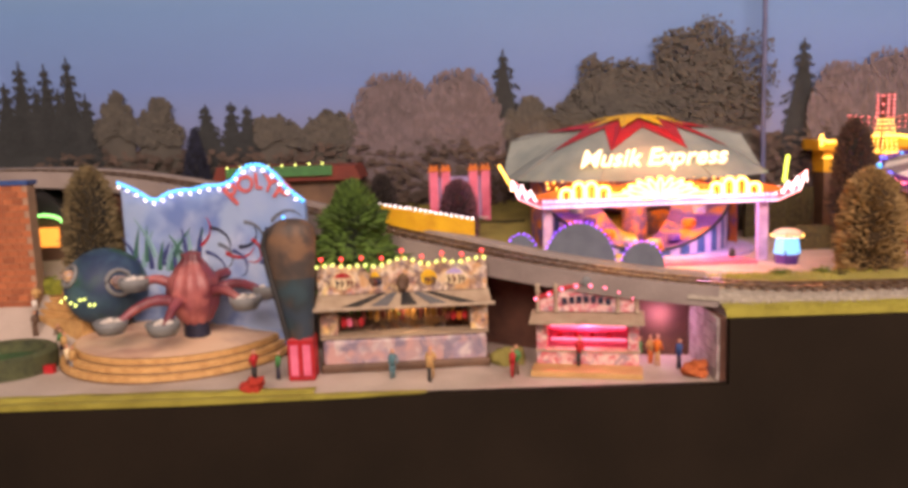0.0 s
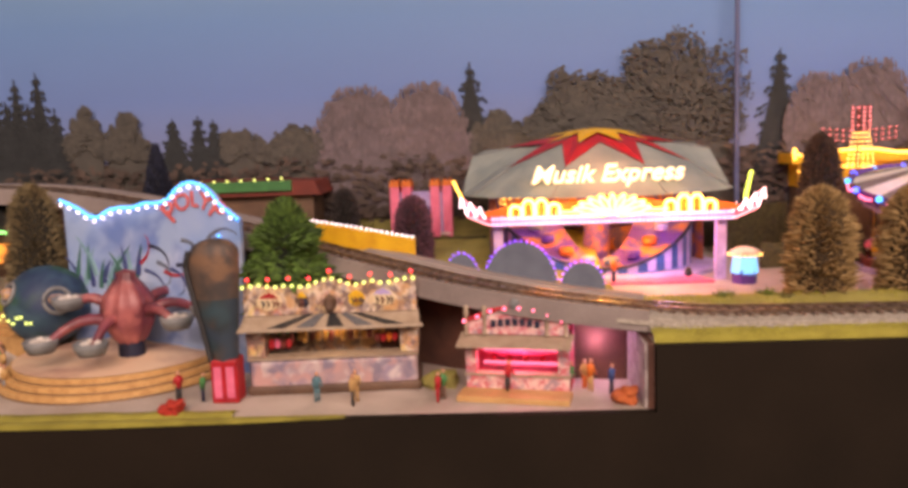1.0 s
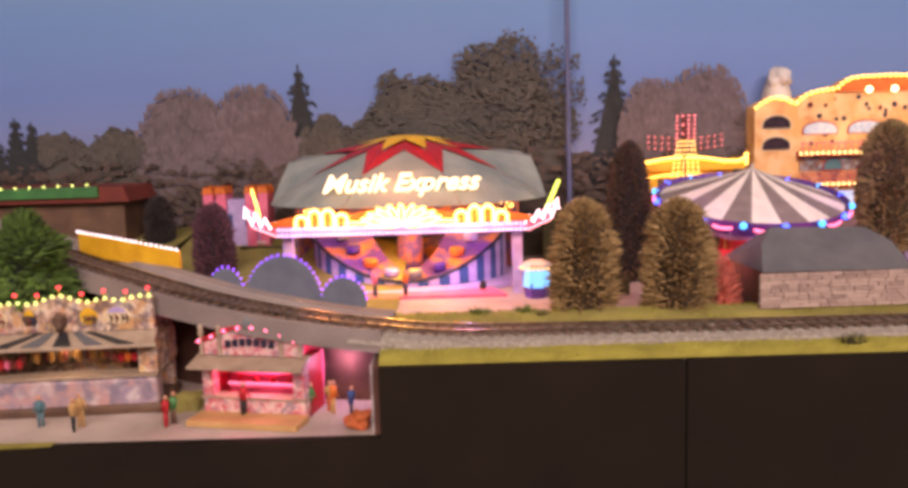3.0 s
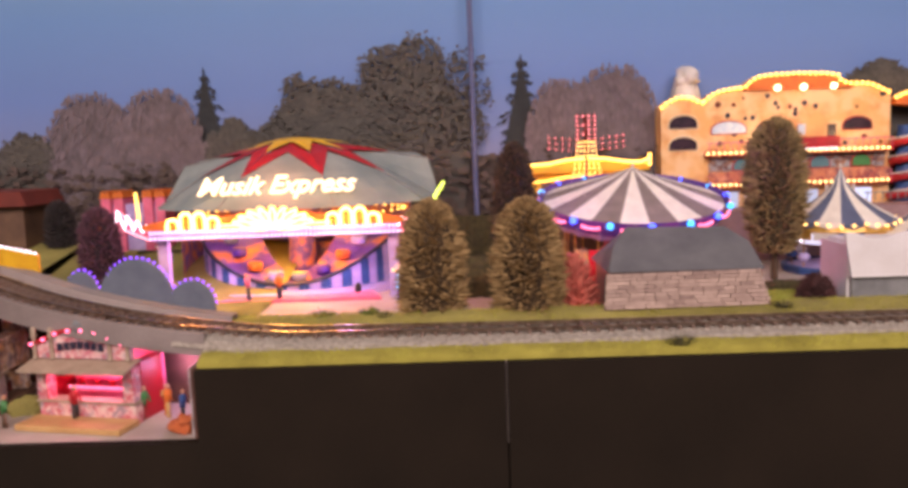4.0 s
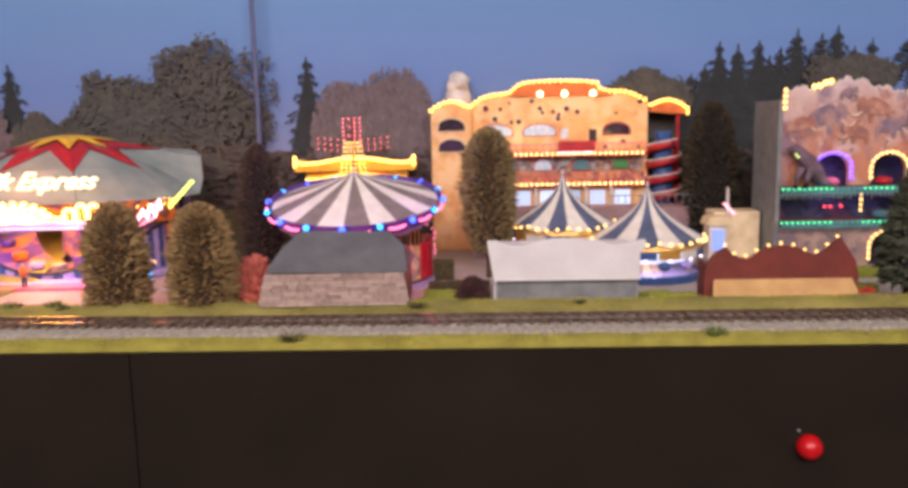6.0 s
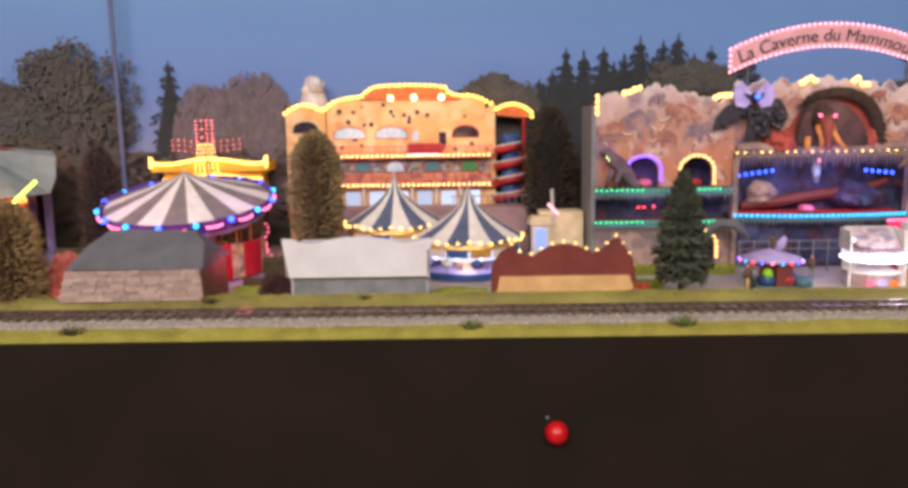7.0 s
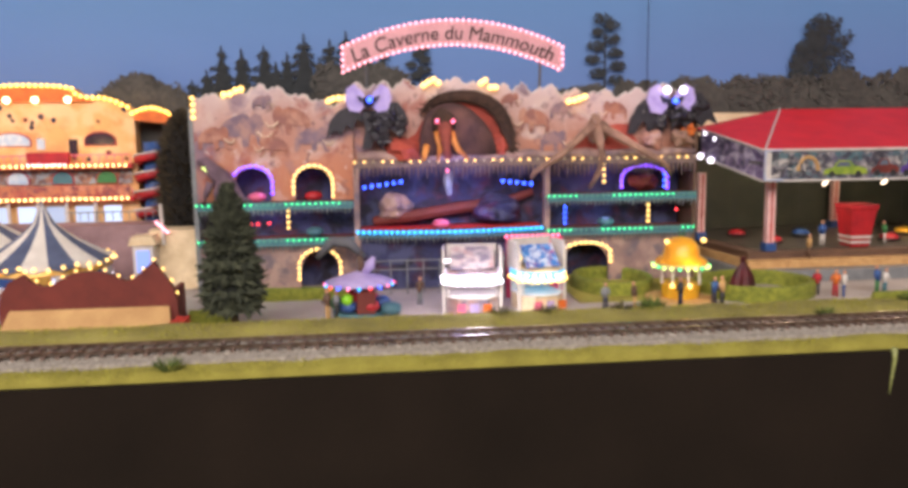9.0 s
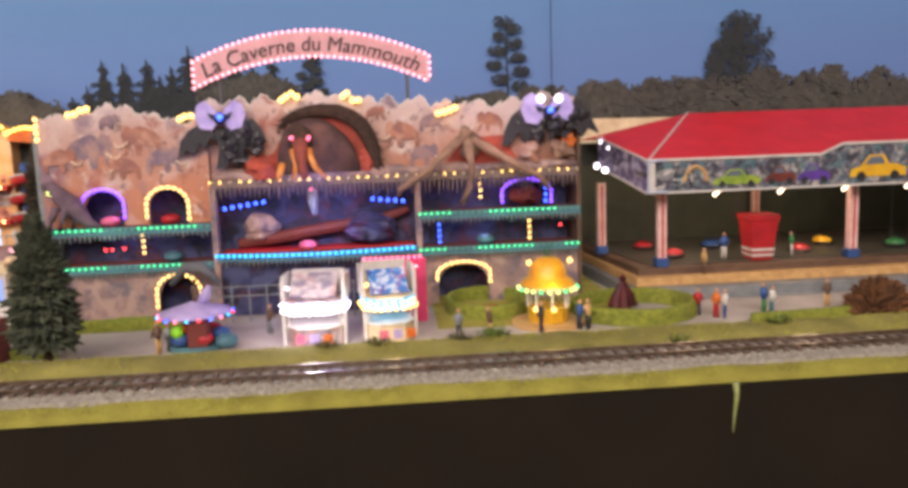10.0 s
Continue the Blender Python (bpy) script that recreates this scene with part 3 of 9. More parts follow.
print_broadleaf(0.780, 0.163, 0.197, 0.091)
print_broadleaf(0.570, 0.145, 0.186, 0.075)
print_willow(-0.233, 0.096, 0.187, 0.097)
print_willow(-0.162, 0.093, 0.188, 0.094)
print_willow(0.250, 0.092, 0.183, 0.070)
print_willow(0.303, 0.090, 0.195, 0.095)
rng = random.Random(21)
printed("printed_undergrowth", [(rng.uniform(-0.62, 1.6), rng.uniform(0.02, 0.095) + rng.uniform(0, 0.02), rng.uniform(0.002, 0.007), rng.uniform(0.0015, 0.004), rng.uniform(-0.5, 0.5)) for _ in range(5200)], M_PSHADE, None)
solid("backdrop_pole", rod((0.162, 0.365, 0.0), (0.160, 0.365, 0.5), 0.0026, 0.0026, 8), material("grey_pole_paint", srgb(96, 104, 140), srgb(80, 86, 120), 60, 0.5), "thin grey-blue pole standing before the backdrop", "pole", "structure")
solid("backdrop_wire", rod((1.073, 0.372, 0.1), (1.073, 0.372, 0.5), 0.0004, 0.0004, 6), M_FASCIA, "thin dark wire hanging before the backdrop", "wire", "structure")
# ---- lamps' and paints' materials ----
L_WARM = glow("warm_bulb", (1.0, 0.62, 0.16), 3.2)
L_GOLD = glow("golden_bulb", (1.0, 0.58, 0.1), 4.4)
L_WHITE = glow("white_bulb", (0.95, 0.9, 1.0), 3.5)
L_BLUE = glow("blue_bulb", (0.03, 0.1, 1.0), 5)
L_CYAN = glow("cyan_bulb", (0.015, 0.42, 1.0), 2.8)
L_GREEN = glow("green_bulb", (0.03, 0.85, 0.28), 2.0)
L_RED = glow("red_bulb", (1.0, 0.05, 0.06), 3.5)
L_PINK = glow("pink_bulb", (1.0, 0.16, 0.3), 3.2)
L_ROSE = glow("rose_bulb", (1.0, 0.38, 0.45), 2.6)
L_PURPLE = glow("purple_bulb", (0.2, 0.05, 1.0), 4)
L_LIME = glow("yellow_green_bulb", (0.75, 1.0, 0.25), 2.2)
P_WHITE = material("white_paint", srgb(222, 214, 204), srgb(190, 182, 174), 90, 0.5, bump=0.05)
P_CREAM = material("cream_paint", srgb(235, 214, 176), srgb(205, 180, 140), 90, 0.55, bump=0.05)
P_RED = material("red_paint", srgb(190, 34, 40), srgb(150, 26, 34), 90, 0.5, bump=0.05)
P_DKRED = material("oxide_red_paint", srgb(122, 50, 38), srgb(96, 38, 30), 60, 0.7)
P_PINK = material("pink_paint", srgb(236, 120, 150), srgb(205, 90, 120), 90, 0.5)
P_LILAC = material("lilac_paint", srgb(188, 170, 214), srgb(150, 132, 184), 90, 0.5)
P_YELLOW = material("yellow_paint", srgb(232, 182, 40), srgb(205, 150, 30), 90, 0.5)
P_ORANGE = material("orange_paint", srgb(224, 120, 40), srgb(190, 90, 30), 90, 0.5)
P_BLUE = material("blue_paint", srgb(50, 90, 150), srgb(36, 60, 110), 90, 0.5)
P_NAVY = material("navy_paint", srgb(36, 40, 66), srgb(26, 28, 46), 90, 0.6)
P_SLATE = material("blue_grey_board_paint", srgb(104, 112, 124), srgb(84, 92, 106), 60, 0.7)
P_TEAL = material("teal_paint", srgb(80, 126, 134), srgb(60, 98, 110), 60, 0.5)
P_GREY = material("grey_plastic", srgb(136, 138, 138), srgb(104, 106, 108), 90, 0.5)
P_DKGREY = material("dark_grey_card", srgb(104, 104, 106), srgb(84, 84, 88), 50, 0.8, bump=0.1)
P_BLACK = material("black_plastic", (0.02, 0.02, 0.022), (0.03, 0.03, 0.03), 90, 0.5)
P_GREEN = material("green_paint", srgb(60, 130, 70), srgb(44, 100, 56), 90, 0.5)
P_TAN = material("tan_card", srgb(206, 166, 108), srgb(178, 136, 86), 50, 0.75, bump=0.1)
MU_BEAST = mural("painted_beast_shades", [srgb(184, 150, 128), srgb(150, 134, 132), srgb(200, 160, 132), srgb(136, 112, 104)], 160, 2.0)
P_WOOD = material("pale_stair_wood", srgb(214, 170, 112), srgb(182, 136, 84), 160, 0.6)
P_BROWN = material("brown_leather_paint", srgb(112, 84, 64), srgb(80, 58, 46), 60, 0.6)
P_STRIPE_G = material("slate_blue_cloth", srgb(96, 104, 130), srgb(78, 86, 110), 90, 0.8)
P_STRIPE_W = material("white_cloth", srgb(236, 228, 214), srgb(214, 204, 190), 90, 0.8)
P_STRIPE_T = material("taupe_cloth", srgb(140, 126, 118), srgb(116, 104, 98), 90, 0.8)
P_PURPLE = material("purple_paint", srgb(104, 66, 160), srgb(78, 48, 128), 90, 0.5)
P_GOLD = material("gold_trim", srgb(226, 180, 90), srgb(180, 130, 60), 120, 0.35, 0.4)
P_SKIN = material("figurine_flesh", srgb(214, 160, 130), srgb(190, 136, 108), 200, 0.6)
P_HEDGE = material("hedge_foam", srgb(154, 158, 58), srgb(104, 112, 40), 260, 0.95, bump=1.0, detail=1800)
P_BLOSSOM = material("red_flower_foam", srgb(200, 64, 44), srgb(150, 40, 34), 300, 0.95, bump=1.0, detail=1600)
P_BARK = material("trunk_bark", srgb(86, 66, 48), srgb(60, 46, 34), 200, 0.9)
MU_CARNIVAL = mural("carnival_mural", [srgb(214, 188, 160), srgb(190, 112, 96), srgb(216, 188, 120), srgb(150, 142, 150), srgb(220, 198, 178), srgb(196, 146, 96), srgb(112, 88, 84)], 120, 2.0)
MU_PALE = mural("pale_ice_cream_mural", [srgb(172, 142, 142), srgb(146, 132, 152), srgb(186, 144, 138), srgb(196, 182, 180), srgb(120, 112, 130)], 80, 2.0)
# undersea paint, made bluer for the LED light falling on the wall
MU_SEA = mural("undersea_mural", [srgb(146, 170, 210), srgb(112, 148, 198), srgb(180, 194, 218), srgb(94, 124, 184), srgb(150, 174, 208)], 26, 1.5)
MU_ROCK = airbrush("painted_rock_mural", 0.08, 0.17, [srgb(172, 104, 70), srgb(180, 118, 90), srgb(180, 130, 112), srgb(190, 156, 146), srgb(204, 182, 180)], [(srgb(206, 182, 172), 34, 0.54, 0.66), (srgb(124, 102, 120), 26, 0.55, 0.64), (srgb(152, 80, 66), 52, 0.58, 0.68), (srgb(104, 76, 80), 120, 0.6, 0.7), (srgb(212, 194, 188), 95, 0.62, 0.72)])
MU_CAVE = mural("dark_cave_mural", [srgb(34, 32, 62), srgb(52, 52, 90), srgb(92, 40, 56), srgb(44, 48, 92), srgb(24, 22, 40), srgb(70, 74, 110)], 60, 2.0)
MU_STONE = mural("painted_boulders", [srgb(138, 110, 106), srgb(166, 134, 124), srgb(108, 94, 102), srgb(176, 144, 130)], 90, 1.2)
# purple ride mural; its orange is raised to carry the lamps' glow
MU_RIDE = mural("purple_ride_mural", [srgb(92, 70, 140), srgb(120, 96, 166), srgb(222, 140, 48), srgb(108, 84, 150), srgb(206, 120, 60)], 60, 2.5)
MU_STREET = mural("airbrushed_street_mural", [srgb(74, 72, 84), srgb(150, 146, 152), srgb(96, 88, 108), srgb(176, 168, 162), srgb(70, 104, 112), srgb(44, 40, 52)], 110, 2.8)
MU_SPOT = mural("peach_painted_wall", [srgb(224, 170, 104), srgb(230, 180, 120), srgb(208, 148, 92), srgb(234, 194, 142)], 60, 0.6)
MU_DUNE = mural("sandy_painted_floor", [srgb(226, 190, 160), srgb(206, 160, 134), srgb(168, 128, 116), srgb(226, 196, 168)], 26, 1.0)
MU_GLOBE = mural("blue_green_globe_paint", [srgb(34, 54, 84), srgb(44, 76, 92), srgb(40, 82, 66), srgb(60, 92, 112)], 40, 1.0)
MU_BOOT = mural("worn_teal_and_brown", [srgb(36, 42, 46), srgb(44, 70, 78), srgb(34, 38, 42), srgb(84, 62, 46), srgb(42, 58, 72)], 30, 1.0)


def settle(ob, at):
    """Moves a thing's empty to its base; its parts stay where they are."""
    ob.location = at
    for c in ob.children:
        c.location = c.location - Vector(at)
    return ob


# ---- trees ----
def tree(label, at, h, r, colours, shape, count, needle, lift=0.0, category="tree", droop=0.3, seed=1, name="tree", ragged=0.1):
    """A crown of many small sprays round a dark core, on a tapered trunk with limbs."""
    rng = random.Random(seed)
    ob = thing(name, label, category, at)
    part("trunk", tube([(0, 0, -0.004), (0.0005, 0, h * 0.4), (0, 0.0004, h * 0.85)], [r * 0.12, r * 0.08, r * 0.02], 7), P_BARK, ob)
    mat = material("foliage", colours[0], colours[1], 400, 0.9, bump=0, island=True)
    verts, faces = [], []
    for k in range(count):
        u = (k + rng.random()) / count
        rad = r * shape(u) * rng.uniform(0.86, 1.06) * (1 + ragged * noise.noise((u * 7, 2.2 * math.cos(k * 2.39996), seed + 2.2 * math.sin(k * 2.39996))))
        a = k * 2.39996 + rng.uniform(-0.2, 0.2)
        z = lift + u * (h - lift)
        out = Vector((math.cos(a), math.sin(a), 0))
        base = out * (rad * 0.72) + Vector((0, 0, z))
        tip = out * rad + Vector((rng.uniform(-1, 1), rng.uniform(-1, 1), 0)) * needle * 0.3 + Vector((0, 0, z + needle * (0.5 - droop * 2 * (1 - u) * rng.random())))
        if (tip - base).length < needle:
            tip = base + (tip - base).normalized() * needle
        side = Vector((-out.y, out.x, 0)) * needle * rng.uniform(0.3, 0.5)
        up = Vector((0, 0, needle * 0.3))
        c = len(verts)
        verts += [base - side, base + side, base + up, tip, base - up]
        faces += [(c, c + 2, c + 3), (c + 2, c + 1, c + 3), (c + 1, c + 4, c + 3), (c + 4, c, c + 3)]
    me = bpy.data.meshes.new("crown")
    me.from_pydata(verts, [], faces)
    me.materials.append(mat)
    crown = new("crown", me)
    crown.parent = ob
    # solid core; foliage colour darkened for the shade inside the crown
    part("inner_crown", lathe([(r * shape(u) * 0.74, lift + u * (h - lift)) for u in [i / 12 for i in range(13)]], 14), material("shaded_foliage_core", tuple(v * 0.45 for v in colours[1]), None, 300, 0.95), ob)
    return ob


dome_shape = lambda u: (1 - u**4.5) ** 0.5 * (0.88 + 0.12 * math.sin(min(1, u * 3) * 1.57))
cone_shape = lambda u: (1 - u) ** 0.75 * min(1, 0.7 + u * 3) + 0.03
fir_shape = lambda u: ((1 - u) ** 0.85) * (0.8 + 0.2 * math.sin(u * 60)) + 0.02
egg_shape = lambda u: max(0.0, 1 - abs(1.9 * u - 0.9) ** 3) ** 0.55 * 0.97 + 0.03
FROST = (srgb(196, 164, 112), srgb(92, 70, 42))
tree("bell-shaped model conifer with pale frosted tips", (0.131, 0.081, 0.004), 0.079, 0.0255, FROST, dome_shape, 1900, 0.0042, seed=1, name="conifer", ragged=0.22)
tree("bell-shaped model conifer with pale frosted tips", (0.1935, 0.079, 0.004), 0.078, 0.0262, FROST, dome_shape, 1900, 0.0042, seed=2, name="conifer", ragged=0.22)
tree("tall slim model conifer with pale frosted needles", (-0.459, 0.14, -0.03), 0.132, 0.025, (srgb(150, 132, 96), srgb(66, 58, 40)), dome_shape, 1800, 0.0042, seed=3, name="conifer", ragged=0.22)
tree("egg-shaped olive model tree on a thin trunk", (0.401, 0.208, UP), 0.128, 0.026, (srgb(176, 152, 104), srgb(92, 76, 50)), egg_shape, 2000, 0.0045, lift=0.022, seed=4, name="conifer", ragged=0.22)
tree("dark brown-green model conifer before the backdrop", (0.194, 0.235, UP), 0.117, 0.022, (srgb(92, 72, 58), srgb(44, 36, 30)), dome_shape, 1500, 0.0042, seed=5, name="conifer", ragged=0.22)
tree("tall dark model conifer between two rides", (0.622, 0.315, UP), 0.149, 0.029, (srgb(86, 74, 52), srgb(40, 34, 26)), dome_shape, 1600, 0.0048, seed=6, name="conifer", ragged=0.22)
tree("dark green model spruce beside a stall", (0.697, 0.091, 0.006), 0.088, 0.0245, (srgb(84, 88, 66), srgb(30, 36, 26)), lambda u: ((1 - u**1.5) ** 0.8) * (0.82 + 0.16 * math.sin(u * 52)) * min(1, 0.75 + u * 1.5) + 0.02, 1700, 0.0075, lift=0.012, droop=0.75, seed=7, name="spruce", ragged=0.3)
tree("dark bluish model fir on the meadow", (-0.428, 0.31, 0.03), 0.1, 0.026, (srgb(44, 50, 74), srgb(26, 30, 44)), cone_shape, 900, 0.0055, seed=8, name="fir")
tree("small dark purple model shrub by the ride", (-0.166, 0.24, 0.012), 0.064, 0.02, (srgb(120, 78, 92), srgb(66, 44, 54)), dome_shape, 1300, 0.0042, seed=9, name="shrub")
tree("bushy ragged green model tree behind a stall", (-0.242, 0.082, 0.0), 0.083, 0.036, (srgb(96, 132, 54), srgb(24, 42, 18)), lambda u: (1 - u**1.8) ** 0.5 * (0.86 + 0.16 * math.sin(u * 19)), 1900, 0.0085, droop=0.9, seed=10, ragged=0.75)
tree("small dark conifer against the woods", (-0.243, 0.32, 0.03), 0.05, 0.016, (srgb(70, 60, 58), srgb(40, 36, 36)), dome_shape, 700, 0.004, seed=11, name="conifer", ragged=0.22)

# ---- octopus ride on its round stepped stage ----
ride = thing("octopus_ride", "pink octopus ride with grey tubs on a round stage", "fairground ride")
OX, OY = -0.385, 0.122
for k in range(3):
    part("step", lathe([(0.0, 0.0), (0.09 - 0.005 * k, 0.0), (0.09 - 0.005 * k, 0.0048), (0.0895 - 0.005 * k, 0.0052), (0.0, 0.0052)], 64, at=(OX, OY, LOW + 0.0048 * k)), P_WOOD, ride, "pale wooden step")
    # thin brown ring standing in for the shadow line under each step
    part("step_trim", lathe([(0.0902 - 0.005 * k, 0.0), (0.0906 - 0.005 * k, 0.0004), (0.0902 - 0.005 * k, 0.0011)], 64, at=(OX, OY, LOW + 0.0048 * k + 0.0002)), P_BROWN, ride)
bm = bmesh.new()
rings = []
for i in range(13):
    r = 0.0785 * i / 12
    rings.append([bm.verts.new((OX + r * math.cos(a), OY + r * math.sin(a), LOW + 0.0152 + 0.012 * (1 - i / 12) * (0.8 + 0.5 * noise.noise((r * 60 * math.cos(a), r * 60 * math.sin(a), 1))))) for a in (2 * math.pi * k / 48 for k in range(48))])
for a, b in zip(rings, rings[1:]):
    for k in range(48):
        bm.faces.new((a[k], b[k], b[(k + 1) % 48], a[(k + 1) % 48]))
bmesh.ops.recalc_face_normals(bm, faces=bm.faces)
part("sandy_stage_floor", bm, MU_DUNE, ride, "sand-coloured painted stage floor", True)
P_OCTO = mural("octopus_skin", [srgb(104, 48, 56), srgb(160, 84, 84), srgb(184, 108, 104), srgb(128, 62, 76)], 60, 1.0, 0.4)
HX, HY = -0.3635, 0.088
part("octopus_head", lathe([(0.006, -0.016), (0.012, -0.01), (0.017, 0.0), (0.0188, 0.011), (0.0165, 0.021), (0.0105, 0.03), (0.0062, 0.0355), (0.0072, 0.0385), (0.0, 0.041)], 40, at=(HX, HY, 0.0), ripple=0.07, waves=9), P_OCTO, ride, "ribbed pink octopus head", True)
part("pedestal", lathe([(0.0095, -0.03), (0.009, -0.009)], 18, at=(HX, HY, 0.0)), P_NAVY, ride)
tubs = [(-0.413, 0.056, -0.007), (-0.374, 0.05, -0.008), (-0.322, 0.073, 0.004), (-0.315, 0.11, 0.005), (-0.338, 0.128, 0.016), (-0.405, 0.083, 0.018)]
for tx, ty, tz in tubs:
    tub = part("tub", lathe([(0.0, -0.006), (0.0085, -0.005), (0.0112, 0.0), (0.0118, 0.004), (0.0108, 0.0045), (0.0092, 0.001), (0.0, 0.0)], 20, at=(tx, ty, tz)), P_GREY, ride, "grey plastic ride tub", True)
    for k in range(3):
        part("seat_back", ball((tx + 0.005 * math.cos(k * 2.1), ty + 0.005 * math.sin(k * 2.1), tz + 0.003), 0.0032, 0.9, 1), P_WHITE, tub)
    a, b = Vector((HX, HY, -0.004)), Vector((tx, ty, tz - 0.003))
    n = 9
    pts = [a.lerp(b, i / n) + Vector((0, 0, 0.014 * math.sin(math.pi * i / n))) for i in range(n + 1)]
    part("tentacle", tube(pts, [0.0052 - 0.0026 * i / n for i in range(n + 1)], 10), P_OCTO, ride, "curved pink tentacle", True)
globe = part("globe", ball((-0.445, 0.125, 0.009), 0.031, 1.0, 4), MU_GLOBE, ride, "glossy blue-green globe", True)
for gx, gy, gz, s in ((-0.4225, 0.1005, 0.017, 0.0095), (-0.4625, 0.1035, 0.022, 0.0082)):
    way = (Vector((gx, gy, gz)) - Vector((-0.445, 0.125, 0.009))).normalized()
    p0 = Vector((-0.445, 0.125, 0.009)) + way * 0.0307
    side = way.cross((0, 0, 1)).normalized()
    up = side.cross(way)
    part("porthole_ring", tube([p0 + s * (math.cos(t_) * side + math.sin(t_) * up) for t_ in (2 * math.pi * k / 20 for k in range(21))], 0.0016, 8), P_GREY, globe, "grey porthole ring", True)
    part("porthole_crew", ball(p0, s * 0.72, 0.8, 2, wob=0.3), MU_CARNIVAL, globe)
bulbs(ride, [(-0.467 + 0.004 * k, 0.096 - 0.001 * k, 0.004 + 0.003 * math.sin(k * 1.7)) for k in range(8)], L_LIME, 0.0012)
settle(ride, (OX, OY, LOW))

# painted wave wall behind the octopus
wave = thing("wave_wall", "white and blue undersea painted wall with blue bulbs", "ride wall", (-0.432, 0.137, LOW), -14.5)
top = [(0.0, 0.132), (0.008, 0.129), (0.016, 0.1255), (0.026, 0.1195), (0.034, 0.1185), (0.044, 0.124), (0.055, 0.126), (0.066, 0.126), (0.078, 0.129), (0.09, 0.129), (0.099, 0.132), (0.106, 0.139), (0.114, 0.1435), (0.122, 0.144), (0.13, 0.141), (0.137, 0.135), (0.143, 0.127), (0.151, 0.121), (0.157, 0.1165)]
part("painted_panel", slab([(0.157, 0.0), (0.0, 0.0)] + top, 0.0, 0.004), MU_SEA, wave)
rng = random.Random(12)
P_KELP = material("painted_kelp_green", srgb(40, 84, 80), srgb(60, 120, 100), 60, 0.6)
P_PALEWEED = material("painted_pale_teal", srgb(126, 170, 176), srgb(96, 140, 152), 60, 0.6)
P_DEEP = material("painted_deep_blue", srgb(58, 72, 128), srgb(40, 50, 96), 60, 0.6)
for k in range(17):
    x, z, bend = 0.008 + 0.0036 * k, 0.062 + rng.uniform(0, 0.012), rng.uniform(-0.6, 0.6)
    tall = rng.uniform(0.018, 0.034)
    pts = [(x + bend * tall * (u / 6) ** 1.6, -0.0008 - 0.0001 * k, z + tall * u / 6) for u in range(7)]
    part("painted_weed", tube(pts, [0.0024, 0.0026, 0.0023, 0.0019, 0.0014, 0.0009, 0.0003], 5), (P_KELP, P_DEEP, P_PALEWEED)[k % 3], wave).scale = (1, 0.3, 1)
for k in range(15):
    x, z = 0.066 + 0.0058 * k, 0.07 + rng.uniform(0.0, 0.032)
    way, curl = rng.uniform(-0.7, 0.9), rng.choice((-1, 1)) * rng.uniform(0.25, 0.5)
    pts, a = [(x, -0.001, z)], way
    for i in range(8):
        a += curl * (0.4 + 0.12 * i)
        pts.append((pts[-1][0] + 0.0036 * math.cos(a), -0.001 - 0.00008 * k, pts[-1][2] + 0.0036 * math.sin(a)))
    part("painted_tentacle", tube(pts, [0.0016 - 0.00016 * i for i in range(9)], 5), (P_RED, P_DEEP, P_NAVY, P_SLATE)[k % 4], wave).scale = (1, 0.4, 1)
lettering("POLYP", 0.047, material("coral_letter_paint", srgb(226, 120, 116), srgb(196, 84, 84), 120, 0.5), wave, (0.12, -0.0008, 0.1185), bend=0.0125, bold=0.02)
bulbs(wave, [(p.x, p.y - 0.0022, p.z) for p in along([(x, 0, z) for x, z in top], 0.0036)], L_CYAN, 0.0016)
bulbs(wave, [(p.x, p.y - 0.0026, p.z) for p in along([(x, 0, z - 0.003) for x, z in top], 0.0085)], L_WHITE, 0.0012)
bulbs(wave, [(0.14, -0.002, 0.104 - 0.005 * k) for k in range(5)], L_CYAN, 0.0014)

MU_HIDE = mural("scuffed_hide", [srgb(94, 76, 64), srgb(72, 60, 54), srgb(122, 90, 66), srgb(60, 54, 52)], 60, 1.2)
# leaning tower like a worn boot, on a red plinth
tower = thing("boot_tower", "worn brown and teal boot-shaped tower on a red plinth", "tower", (-0.2765, 0.035, LOW))
bm = bmesh.new()
rows = []
for z, w, x, d in ((0.028, 0.0085, 0.0015, 0.007), (0.047, 0.0115, -0.0003, 0.008), (0.07, 0.0148, -0.0016, 0.009), (0.088, 0.0172, -0.0027, 0.0098), (0.098, 0.0172, -0.0022, 0.0098), (0.1045, 0.0145, -0.0012, 0.0088), (0.108, 0.0095, -0.0005, 0.006), (0.1095, 0.004, -0.0005, 0.003)):
    rows.append([bm.verts.new((x + w * math.cos(a), d * math.sin(a), z)) for a in (2 * math.pi * k / 20 for k in range(20))])
for a, b in zip(rows, rows[1:]):
    for k in range(20):
        bm.faces.new((a[k], a[(k + 1) % 20], b[(k + 1) % 20], b[k]))
bm.faces.new(rows[-1])
for f in bm.faces:
    f.material_index = 1 if f.calc_center_median().z > 0.076 else 0
part("shaft", bm, [MU_BOOT, MU_HIDE], tower, "", True)
part("edge_strip", tube([(-0.0065, -0.005, 0.028), (-0.011, -0.005, 0.05), (-0.0165, -0.005, 0.075), (-0.0195, -0.005, 0.092), (-0.0165, -0.005, 0.102)], 0.002, 8), P_BLACK, tower)
